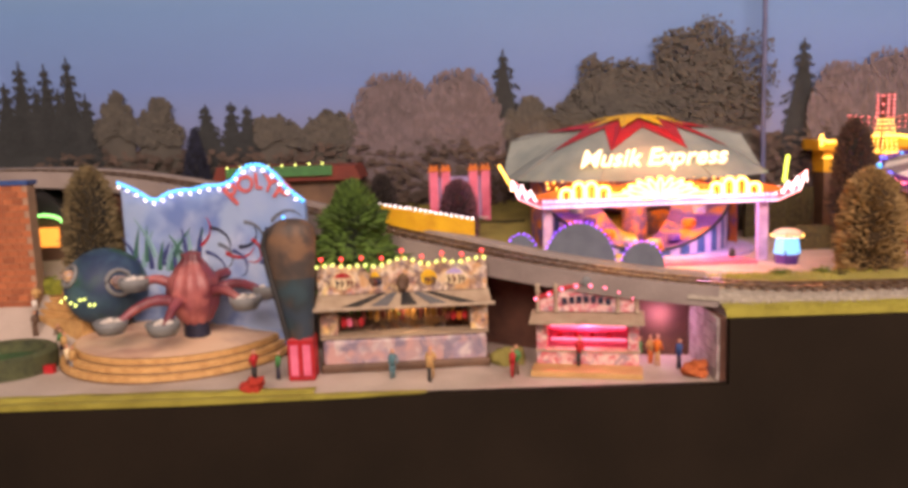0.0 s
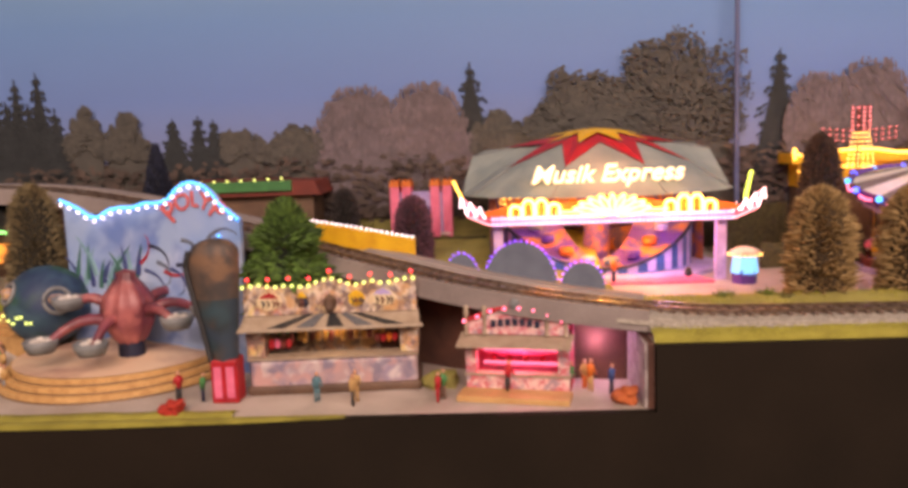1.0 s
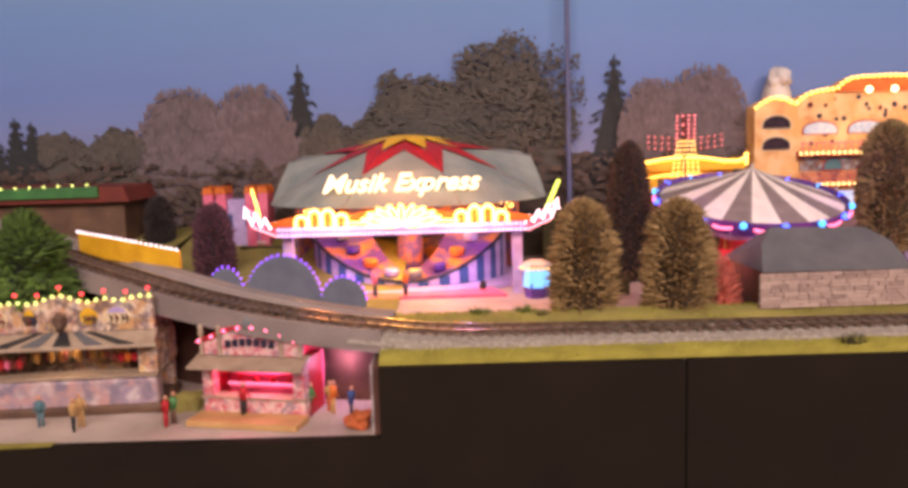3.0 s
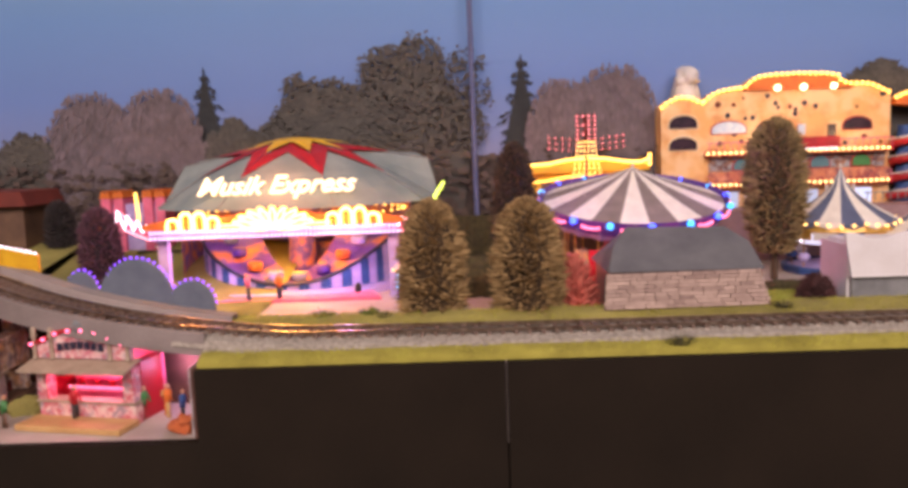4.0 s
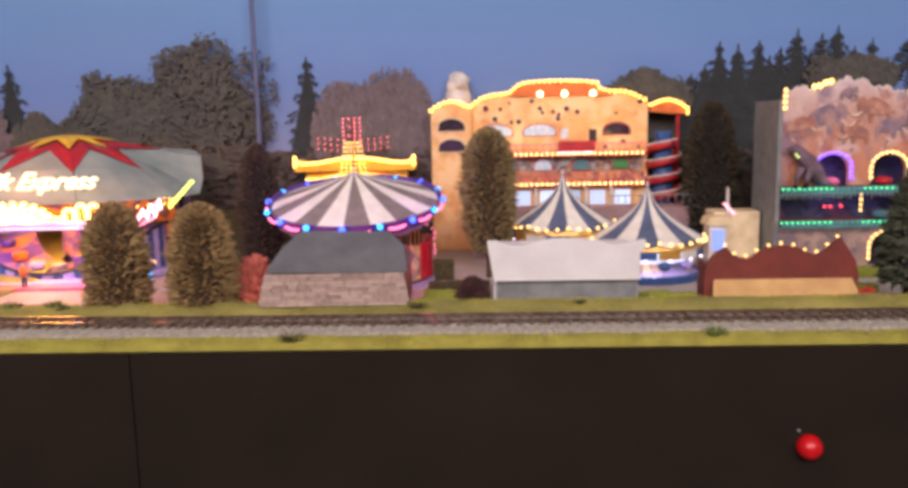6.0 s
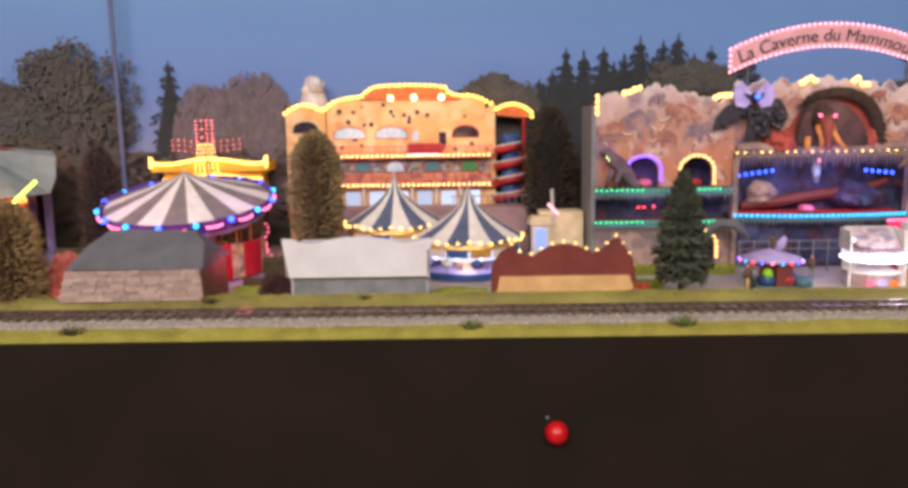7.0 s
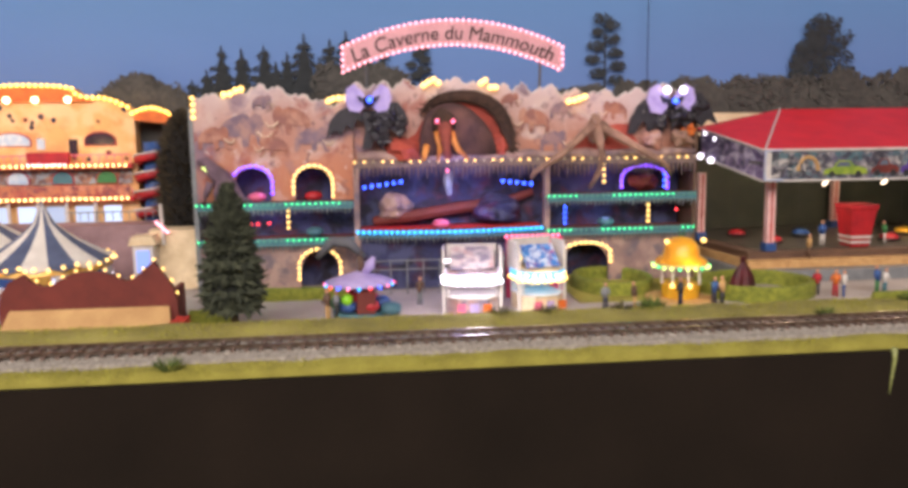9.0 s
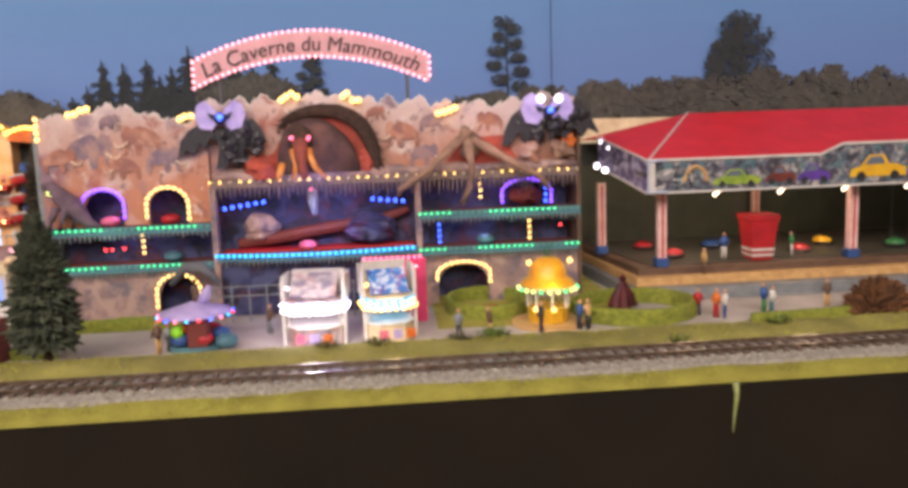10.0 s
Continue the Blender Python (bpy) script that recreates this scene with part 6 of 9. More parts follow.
MU_FRIEZE2 = mural("dim_painted_recess", [srgb(130, 88, 72), srgb(96, 100, 110), srgb(176, 120, 84), srgb(80, 58, 60), srgb(150, 160, 166)], 150, 1.5)
L_GOLD2 = glow("pale_yellow_bulb", (1.0, 0.78, 0.26), 3.2)
for z0, z1, mat in ((0.1, 0.104, P_RED), (0.069, 0.0725, P_RED)):
    part("balcony_ledge", box(0.386, 0.566, YF - 0.012, YF - 0.0005, z0, z1), mat, fh, "red balcony ledge")
    bulbs(fh, along([(0.388, YF - 0.013, z0 + 0.0025), (0.565, YF - 0.013, z0 + 0.0025)], 0.0054), L_GOLD2, 0.0017)
for z in (0.1085, 0.0765):
    rail = part("balcony_rail", tube([(0.388, YF - 0.011, z + 0.004), (0.565, YF - 0.011, z + 0.004)], 0.0006, 6), P_PINK, fh)
    for k in range(26):
        part("baluster", rod((0.39 + 0.007 * k, YF - 0.011, z - 0.005), (0.39 + 0.007 * k, YF - 0.011, z + 0.004), 0.0004, 0.0004, 5), P_PINK, rail)
MU_FRIEZE = mural("red_painted_frieze", [srgb(176, 92, 76), srgb(146, 60, 58), srgb(206, 140, 110), srgb(120, 64, 72), srgb(196, 120, 84)], 130, 1.5)
part("parapet", box(0.389, 0.563, YF - 0.0116, YF - 0.0105, 0.0728, 0.0845), MU_FRIEZE, fh, "red painted parapet")
part("upper_storey_recess", box(0.392, 0.563, YF - 0.0012, YF - 0.0004, 0.0848, 0.0985), MU_FRIEZE2, fh, "dark painted recess with windows")
bal = part("red_balcony", box(0.475, 0.512, YF - 0.017, YF - 0.012, 0.1045, 0.1155), P_RED, fh, "red protruding balcony")
bulbs(fh, along([(0.476, YF - 0.0178, 0.104), (0.511, YF - 0.0178, 0.104)], 0.004), L_WHITE, 0.001)
P_DARKWIN = material("dark_window_glass", srgb(66, 50, 60), srgb(44, 36, 46), 120, 0.2)
P_SKYWIN = material("painted_blue_window", srgb(150, 184, 214), srgb(220, 224, 226), 200, 0.3)


def round_window(x, z, w, h, mat, y, parent, frame=P_RED):
    f = part("window_frame", slab([(x - w - 0.0012, z - 0.001), (x + w + 0.0012, z - 0.001)] + arc(x, z + h * 0.35, w + 0.0012, h * 0.65 + 0.0012, 0, 180, 8), y - 0.001, y - 0.0001), frame, parent)
    part("pane", slab([(x - w, z), (x + w, z)] + arc(x, z + h * 0.35, w, h * 0.65, 0, 180, 8), y - 0.0016, y - 0.0011), mat, f)


for z in (0.128, 0.107):
    round_window(0.3655, z, 0.0135, 0.0125, P_DARKWIN, YF - 0.006, fh, P_CREAM)
for x, mt in ((0.4115, P_SKYWIN), (0.4565, P_SKYWIN), (0.536, P_DARKWIN)):
    round_window(x, 0.1215, 0.0165 if mt is P_SKYWIN else 0.0135, 0.0115, mt, YF, fh)
for x, mt in ((0.425, P_TEAL), (0.46, P_SKYWIN), (0.5, P_TEAL), (0.54, P_GREEN)):
    round_window(x, 0.0855, 0.009, 0.0115, mt, YF - 0.0012, fh)
part("doorway", box(0.5075, 0.5155, YF - 0.001, YF - 0.0002, 0.113, 0.127), P_DARKWIN, fh)
part("poster_figure", box(0.479, 0.486, YF - 0.001, YF - 0.0002, 0.118, 0.128), P_SKYWIN, fh)
rng = random.Random(9)
for k in range(34):
    x, z = rng.uniform(0.392, 0.562), rng.choice((rng.uniform(0.138, 0.158), rng.uniform(0.108, 0.137), rng.uniform(0.077, 0.1)))
    part("dark_spot", rod((x, YF - 0.0005, z), (x, YF - 0.0003 - 0.0009 * rng.random(), z), rng.uniform(0.0014, 0.0032), rng.uniform(0.0012, 0.0029), 7), P_NAVY if k % 3 else P_DKRED, fh)
for k in range(6):
    part("lit_doorway", box(0.405 + 0.026 * k, 0.421 + 0.026 * k, YF - 0.0015, YF - 0.0003, 0.02, 0.064), glow("cool_lit_doorway_" + str(k), (0.6, 0.75, 1.0), 0.5 + 0.25 * (k % 3)), fh)
    part("door_pillar", rod((0.4 + 0.026 * k, YF - 0.009, 0.003), (0.4 + 0.026 * k, YF - 0.009, 0.069), 0.0016, 0.0016, 8), P_WHITE, fh)
part("ground_plinth", box(0.386, 0.6, YF - 0.05, YF - 0.0125, 0.001, 0.05), material("dusty_rose_terrace", srgb(164, 132, 132), srgb(132, 104, 106), 60, 0.8), fh, "dusty rose entrance terrace")
part("terrace_rail", tube([(0.52, YF - 0.0505, 0.0625), (0.6, YF - 0.0505, 0.0625)], 0.0006, 6), P_GREY, fh)
for k in range(12):
    part("terrace_baluster", rod((0.523 + 0.007 * k, YF - 0.0505, 0.055), (0.523 + 0.007 * k, YF - 0.0505, 0.0625), 0.0005, 0.0005, 5), P_GREY, fh)
slide = part("slide_tower", rod((0.584, YF - 0.002, 0.003), (0.584, YF - 0.002, 0.1235), 0.0125, 0.0085, 24), P_BLUE, fh, "blue slide tower", True)
spiral = part("spiral_slide", tube([(0.584 + (0.0165 - 0.00006 * k) * math.cos(k * 0.5), YF - 0.004 + (0.0165 - 0.00006 * k) * math.sin(k * 0.5), 0.03 + 0.00135 * k) for k in range(62)], 0.0044, 8), P_RED, slide, "red spiral slide", True)
part("slide_lip", tube([(0.584 + (0.021 - 0.00006 * k) * math.cos(k * 0.5), YF - 0.004 + (0.021 - 0.00006 * k) * math.sin(k * 0.5), 0.0335 + 0.00135 * k) for k in range(62)], 0.0009, 6), P_WHITE, slide)
part("slide_canopy", slab([(0.569, 0.144), (0.571, 0.149), (0.579, 0.1535), (0.588, 0.1545), (0.597, 0.152), (0.604, 0.146), (0.606, 0.141), (0.59, 0.1415)], YF - 0.006, YF + 0.012), P_ORANGE, fh)
part("canopy_post", rod((0.599, YF, 0.003), (0.599, YF, 0.1425), 0.002, 0.002, 8), P_RED, fh)
bulbs(fh, [(p.x, YF - 0.0085, p.z) for p in along([(0.569, 0, 0.1505), (0.579, 0, 0.1545), (0.588, 0, 0.1555), (0.598, 0, 0.1525), (0.606, 0, 0.147), (0.607, 0, 0.14)], 0.0045)], L_GOLD, 0.002)
part("white_peak", lathe([(0.0165, 0.145), (0.013, 0.165), (0.0075, 0.181), (0.003, 0.1865), (0.0, 0.1875)], 16, at=(0.372, 0.369, 0), ripple=0.1, waves=5), P_WHITE, fh, "rough white plaster peak", True)
part("white_peak", ball((0.3725, 0.366, 0.1765), 0.0115, 0.9, 3, wob=0.7), P_WHITE, fh, "rough white plaster peak", True)
settle(fh, (0.476, 0.366, UP))
# bare lamps before the front, added for the glow of its bulb rows
point_lamp("fun_house_lamp", (0.43, 0.325, 0.115), 0.026, (1.0, 0.72, 0.34), 0.01)
point_lamp("fun_house_lamp", (0.53, 0.325, 0.115), 0.026, (1.0, 0.72, 0.34), 0.01)
point_lamp("fun_house_lamp", (0.48, 0.33, 0.15), 0.018, (1.0, 0.5, 0.36), 0.01)

# ---- the mammoth cave ghost ride ----
cv = thing("mammoth_cave", "painted rock ghost ride with a mammoth and jagged skyline", "fairground ride")
YC = 0.215
rng = random.Random(31)


def notch(cx, w, z0, zt):
    """The outline of an arched opening, walked from right to left."""
    return [(cx + w, z0)] + arc(cx, z0 + (zt - z0) * 0.45, w, (zt - z0) * 0.55, 0, 180, 10) + [(cx - w, z0)]


def peaks(line):
    """A zigzag of peaks from (x, z) pairs, with a small nick halfway down each flank."""
    out = []
    for (xa, za), (xb, zb) in zip(line, line[1:]):
        out += [(xa, za), (xa + 0.46 * (xb - xa), za + 0.5 * (zb - za) + 0.0012), (xa + 0.54 * (xb - xa), za + 0.5 * (zb - za) - 0.0012)]
    return out + [line[-1]]


left_top = peaks([(0.652, 0.1555), (0.6605, 0.1585), (0.6668, 0.161), (0.676, 0.1575), (0.6856, 0.1625), (0.694, 0.161), (0.704, 0.1685), (0.711, 0.163), (0.7172, 0.1665), (0.727, 0.1585), (0.7376, 0.16), (0.7445, 0.1545), (0.7519, 0.1555), (0.7575, 0.15), (0.7621, 0.1505), (0.775, 0.158)])
part("rock_panel", slab([(0.775, 0.0765)] + notch(0.7425, 0.0145, 0.0765, 0.1035) + notch(0.695, 0.0145, 0.0765, 0.1035) + [(0.652, 0.0765)] + left_top, YC, YC + 0.004), MU_ROCK, cv, "rock panel with painted beasts and two arches")
mid_top = peaks([(0.7755, 0.165), (0.778, 0.1695), (0.788, 0.163), (0.8005, 0.1705), (0.8083, 0.163), (0.8166, 0.1715), (0.8271, 0.165), (0.84, 0.171), (0.8475, 0.167), (0.858, 0.173), (0.867, 0.167), (0.8819, 0.17), (0.89, 0.1635), (0.8975, 0.168), (0.9055, 0.161), (0.9122, 0.1685), (0.9213, 0.1595), (0.9372, 0.167), (0.9458, 0.157), (0.957, 0.1635), (0.965, 0.157), (0.983, 0.1625), (0.993, 0.155), (1.009, 0.1635), (1.018, 0.159), (1.032, 0.167), (1.045, 0.16), (1.058, 0.162)])
part("skyline_panel", slab([(1.058, 0.105), (0.7755, 0.105)] + mid_top, YC + 0.004, YC + 0.008), MU_ROCK, cv, "pale mural of mammoths under a jagged skyline")
MU_HERD = mural("painted_grey_mauve_hide", [srgb(150, 118, 118), srgb(126, 104, 116), srgb(170, 130, 118), srgb(112, 92, 108)], 110, 1.6)
MU_OCHRE = mural("painted_ochre_hide", [srgb(168, 110, 88), srgb(152, 94, 78), srgb(184, 136, 114), srgb(136, 88, 80)], 110, 1.6)


HERD = []


def painted_mammoth(x, z, s, mat, y, flip=1):
    """A painted mammoth in side view, a cut-out laid on the panel."""
    shape = [(-1.0, -0.75), (-0.78, -0.75), (-0.72, -0.3), (-0.3, -0.36), (-0.1, -0.3), (-0.05, -0.75), (0.18, -0.75), (0.26, -0.2), (0.5, -0.28), (0.56, -0.62), (0.78, -0.8), (0.98, -0.66), (0.8, -0.64), (0.7, -0.5), (0.76, -0.1), (0.84, 0.2), (0.74, 0.52), (0.5, 0.66), (0.3, 0.46), (0.02, 0.62), (-0.36, 0.5), (-0.74, 0.3), (-1.0, -0.05)]
    y -= 0.0003 * (len(HERD) % 7)
    HERD.append(x)
    ob = part("painted_beast", slab([(x + flip * s * u, z + s * v) for u, v in shape], y - 0.0006, y - 0.0004), mat, cv)
    part("painted_tusk", tube([(x + flip * s * u, y - 0.0007, z + s * v) for u, v in ((0.56, -0.12), (0.8, -0.34), (1.05, -0.34), (1.16, -0.12))], [0.06 * s, 0.07 * s, 0.06 * s, 0.03 * s], 6), P_TUSKP, ob)


P_TUSKP = material("painted_pale_tusk", srgb(222, 196, 172), srgb(196, 164, 140), 90, 0.6)
for x, z, sz, mt, fl in ((0.69, 0.134, 0.019, MU_HERD, 1), (0.726, 0.141, 0.016, MU_OCHRE, -1), (0.7435, 0.126, 0.014, MU_HERD, 1), (0.668, 0.128, 0.013, MU_OCHRE, 1), (0.712, 0.121, 0.012, MU_OCHRE, -1), (0.706, 0.155, 0.008, MU_HERD, 1)):
    painted_mammoth(x, z, sz, mt, YC, fl)
for x, z, sz, mt, fl in ((0.921, 0.139, 0.014, MU_OCHRE, -1), (0.94, 0.122, 0.012, MU_HERD, 1), (0.99, 0.146, 0.011, MU_OCHRE, -1), (0.903, 0.155, 0.008, MU_OCHRE, 1), (0.946, 0.147, 0.01, MU_HERD, 1)):
    painted_mammoth(x, z, sz, mt, YC + 0.004, fl)
for pts in (left_top, mid_top):
    part("skyline_trim", tube([(x, YC + (0.001 if pts is left_top else 0.005), z) for x, z in pts], 0.0009, 5), P_WHITE, cv, "white jagged trim")
part("rear_wall", box(0.655, 1.056, YC + 0.028, YC + 0.031, 0.002, 0.104), MU_CAVE, cv, "dark blue and red cave scenery")
part("end_wall", box(0.6485, 0.6518, YC, YC + 0.06, 0.002, 0.15), P_GREY, cv, "grey side wall")
part("end_wall", box(1.0585, 1.0615, YC, YC + 0.05, 0.002, 0.15), P_BROWN, cv)
part("rear_block", box(0.6525, 1.057, YC + 0.032, YC + 0.06, 0.002, 0.14), P_DKGREY, cv)


def ledge(x0, x1, z, lamps, bow=0.0, floor=P_DKRED, gap=0.0046, r=0.0012, every=1, band=P_TEAL, drop=0.0055):
    """A gallery floor with an icicle fringe and a row of lamps on its edge."""
    n = 16
    front = [(x0 + (x1 - x0) * k / n, YC - 0.004 - bow * math.sin(math.pi * k / n)) for k in range(n + 1)]
    part("gallery_floor", plate(front + [(x1, YC + 0.0275), (x0, YC + 0.0275)], z - 0.003, z), floor, cv, "red gallery floor")
    fr = part("fringe_band", plate([(x, y - 0.0002) for x, y in front] + [(x, y - 0.0012) for x, y in front[::-1]], z - 0.0045, z + 0.0015), band, cv, "icicle fringe")
    for p in along([(x, y - 0.001, z - 0.0045) for x, y in front], 0.0036):
        part("icicle", rod(p, p - Vector((0, 0, rng.uniform(0.5, 1.0) * drop)), 0.0013, 0.0002, 5), band if drop > 0.006 else P_GREY, fr)
    for i, p in enumerate(along([(x, y - 0.0022, z) for x, y in front], gap)):
        bulbs(cv, [p], lamps[(i // every) % len(lamps)], r)


rng = random.Random(35)
P_GLO = material("unlit_green_bulb", srgb(120, 190, 160), srgb(90, 150, 130), 90, 0.3)
ledge(0.652, 0.774, 0.0745, [L_GREEN, L_GREEN, P_GLO], 0.0, every=5)
ledge(0.652, 0.774, 0.0455, [L_GREEN, L_GREEN, P_GLO], 0.0, every=5)
P_GLOW = material("unlit_warm_bulb", srgb(230, 214, 170), srgb(206, 186, 140), 90, 0.3)
P_STALAC = material("grey_brown_stalactite", srgb(134, 112, 104), srgb(96, 80, 78), 200, 0.8)
ledge(0.776, 1.058, 0.1065, [L_WARM, L_WARM, P_GLOW], 0.0, MU_STONE, 0.0074, 0.0011, band=P_STALAC, drop=0.0115)
part("rock_sill", tube([(0.778 + 0.0155 * k, YC - 0.003, 0.1105 + 0.0008 * math.sin(k * 2.3)) for k in range(19)], [0.0036 + 0.0009 * math.sin(k * 1.7) for k in range(19)], 8), MU_STONE, cv, "grey-brown rock sill", True)
ledge(0.777, 0.931, 0.0505, [L_CYAN], 0.012, gap=0.0046, r=0.0016)
ledge(0.933, 1.06, 0.076, [L_GREEN, P_GLO, L_GREEN], 0.0, every=6)
ledge(0.933, 1.058, 0.0478, [L_GREEN, P_GLO, L_GREEN], 0.0, every=5)
# lower walls with arched gates
part("lower_wall", slab([(0.774, 0.002)] + notch(0.7455, 0.0155, 0.002, 0.036) + [(0.652, 0.002), (0.652, 0.041), (0.774, 0.041)], YC, YC + 0.003), MU_STONE, cv)
part("lower_wall", slab([(1.058, 0.002)] + notch(0.966, 0.02, 0.002, 0.036) + [(0.933, 0.002), (0.933, 0.0432), (1.058, 0.0432)], YC, YC + 0.003), MU_STONE, cv)
part("stage_front", box(0.777, 0.931, YC - 0.001, YC + 0.002, 0.002, 0.0455), MU_CAVE, cv)
for x in (0.7765, 0.932):
    part("pillar", box(x - 0.0022, x + 0.0022, YC - 0.005, YC + 0.003, 0.002, 0.102), MU_STONE, cv)


def arch_lamps(cx, w, z0, zt, mat, y, r=0.0015):
    outline = [(cx + w, y, z0)] + [(x, y, z) for x, z in arc(cx, z0 + (zt - z0) * 0.45, w, (zt - z0) * 0.55, 0, 180, 14)] + [(cx - w, y, z0)]
    part("arch_rim", tube(outline, 0.0012, 6), P_WHITE, cv)
    bulbs(cv, [p + Vector((0, -0.0015, 0)) for p in along(outline, 0.0046)], mat, r)


arch_lamps(0.695, 0.0155, 0.083, 0.1045, L_PURPLE, YC - 0.001)
arch_lamps(0.7425, 0.0155, 0.08, 0.1045, L_WARM, YC - 0.001)
arch_lamps(0.7455, 0.0165, 0.013, 0.0375, L_WARM, YC - 0.001)
arch_lamps(0.966, 0.021, 0.02, 0.0365, L_WARM, YC - 0.001)
arch_lamps(1.02, 0.02, 0.08, 0.099, L_PURPLE, YC + 0.012)
for x0, x1, z in ((0.783, 0.813, 0.0855), (0.897, 0.925, 0.0885)):
    bulbs(cv, along([(x0, YC + 0.006, z), (x1, YC + 0.006, z + (0.004 if x0 < 0.8 else -0.003))], 0.006), L_BLUE, 0.0017)
for x in (0.948, 0.9995):
    bulbs(cv, [(x + 0.02 * (x > 0.99), YC - 0.001, 0.053 + 0.0045 * k) for k in range(4)], L_BLUE if x < 0.95 else L_WARM, 0.0014)
bulbs(cv, [(0.9815, YC + 0.001, 0.087 + 0.005 * k) for k in range(4)] + [(0.7215, YC + 0.001, 0.055 + 0.0045 * k) for k in range(4)], L_WARM, 0.0014)
bulbs(cv, [(1.033, YC - 0.001, 0.082 + 0.005 * k) for k in range(3)], L_BLUE, 0.0016)
bulbs(cv, [(0.692, YC + 0.004, 0.058), (0.697, YC + 0.004, 0.058), (0.706, YC + 0.004, 0.0585), (1.045, YC + 0.002, 0.062)], L_RED, 0.0013)
for (x, z) in ((0.6765, 0.1605), (0.681, 0.161), (0.6855, 0.1635), (0.69, 0.1645), (0.757, 0.155), (0.7605, 0.1565), (0.765, 0.157), (0.77, 0.1572), (0.8325, 0.1665), (0.836, 0.169), (0.84, 0.171), (0.844, 0.1685), (0.8785, 0.168), (0.8815, 0.17), (0.886, 0.1645), (0.89, 0.1645), (0.9505, 0.1525), (0.955, 0.1535), (0.9595, 0.155), (0.9635, 0.1565)):
    bulbs(cv, [(x, YC - 0.0015, z)], L_WARM, 0.0026)
bulbs(cv, [(0.6525, YC - 0.0015, 0.143 + 0.005 * k) for k in range(4)], L_WARM, 0.0018)
# the mammoth
P_FUR = material("dark_brown_fur", srgb(76, 54, 42), srgb(42, 30, 26), 240, 0.95, bump=1.0, detail=1300)
P_TUSK = material("orange_ivory", srgb(224, 150, 70), srgb(190, 110, 50), 90, 0.5)
P_REDROCK = material("red_rock_paint", srgb(190, 84, 64), srgb(142, 60, 52), 90, 0.85)
P_TRUNK = material("mammoth_face", srgb(150, 72, 58), srgb(104, 50, 44), 120, 0.8)
part("mammoth_niche", slab([(0.806, 0.111), (0.905, 0.111)] + [(0.9, 0.125), (0.893, 0.14), (0.88, 0.15), (0.86, 0.154), (0.842, 0.15), (0.831, 0.139), (0.825, 0.128), (0.813, 0.121)], YC - 0.001, YC + 0.0035), material("niche_red_brown", srgb(168, 74, 58), srgb(120, 52, 46), 60, 0.9), cv, "red rock niche")
FURLINE = [(0.831, 0.1455), (0.838, 0.1525), (0.8475, 0.1562), (0.8605, 0.1577), (0.8732, 0.1565), (0.883, 0.1525), (0.891, 0.146), (0.8965, 0.137), (0.9, 0.126), (0.903, 0.114)]
part("fur_arch", tube([(x, YC - 0.005, z) for x, z in FURLINE], [0.0018, 0.0032, 0.0042, 0.005, 0.0056, 0.006, 0.0062, 0.006, 0.005, 0.003], 8), P_FUR, cv, "shaggy brown fur mane")
bm = bmesh.new()
rows = []
for k in range(9):
    u = k / 8
    rows.append([bm.verts.new((x, YC - 0.0015 - 0.015 * math.sin(math.pi * u / 2) * (0.35 + 0.65 * math.sin(math.pi * (j + 0.6) / 11)), 0.111 + (z - 0.111) * (1 - 0.25 * u * u) if u < 1 else 0.111 + (z - 0.111) * 0.72)) for j, (x, z) in enumerate([(0.827, 0.111), (0.8285, 0.13), (0.833, 0.1435), (0.841, 0.1505), (0.8515, 0.1528), (0.861, 0.1515), (0.87, 0.147), (0.879, 0.139), (0.8855, 0.129), (0.889, 0.118), (0.8895, 0.111)])])
for a, b in zip(rows, rows[1:]):
    for j in range(10):
        bm.faces.new((a[j], a[j + 1], b[j + 1], b[j]))
bm.faces.new(rows[-1])
bmesh.ops.recalc_face_normals(bm, faces=bm.faces)
part("mammoth_body", bm, material("mammoth_hide", srgb(104, 72, 66), srgb(62, 44, 48), 90, 0.9, bump=0.8, detail=900), cv, "domed brown mammoth body", True)
verts, faces = [], []
rng = random.Random(41)
for k in range(620):
    q = rng.uniform(0, 8.99)
    (fx, fz), (gx, gz) = FURLINE[int(q)], FURLINE[int(q) + 1]
    bx, bz = fx + (gx - fx) * (q % 1), fz + (gz - fz) * (q % 1)
    a = math.atan2(bz - 0.118, bx - 0.862)
    b = Vector((bx, YC - 0.004 - rng.uniform(0, 0.004), bz)) + Vector((rng.gauss(0, 0.002), 0, rng.gauss(0, 0.002)))
    tip = b + Vector((0.004 * math.cos(a) + rng.gauss(0, 0.001), -0.002, 0.004 * math.sin(a) - 0.0045 * rng.random()))
    s = Vector((-(tip - b).z, 0, (tip - b).x)).normalized() * 0.0007
    c_ = len(verts)
    verts += [b - s, b + s, tip]
    faces.append((c_, c_ + 1, c_ + 2))
me = bpy.data.meshes.new("mane_fringe")
me.from_pydata(verts, [], faces)
me.materials.append(P_FUR)
fur = new("mane_fringe", me)
fur.parent = cv
part("mammoth_head", ball((0.8465, YC - 0.0135, 0.1365), 0.0095, 1.25, 3, wob=0.2), P_FUR, cv, "shaggy mammoth head", True)
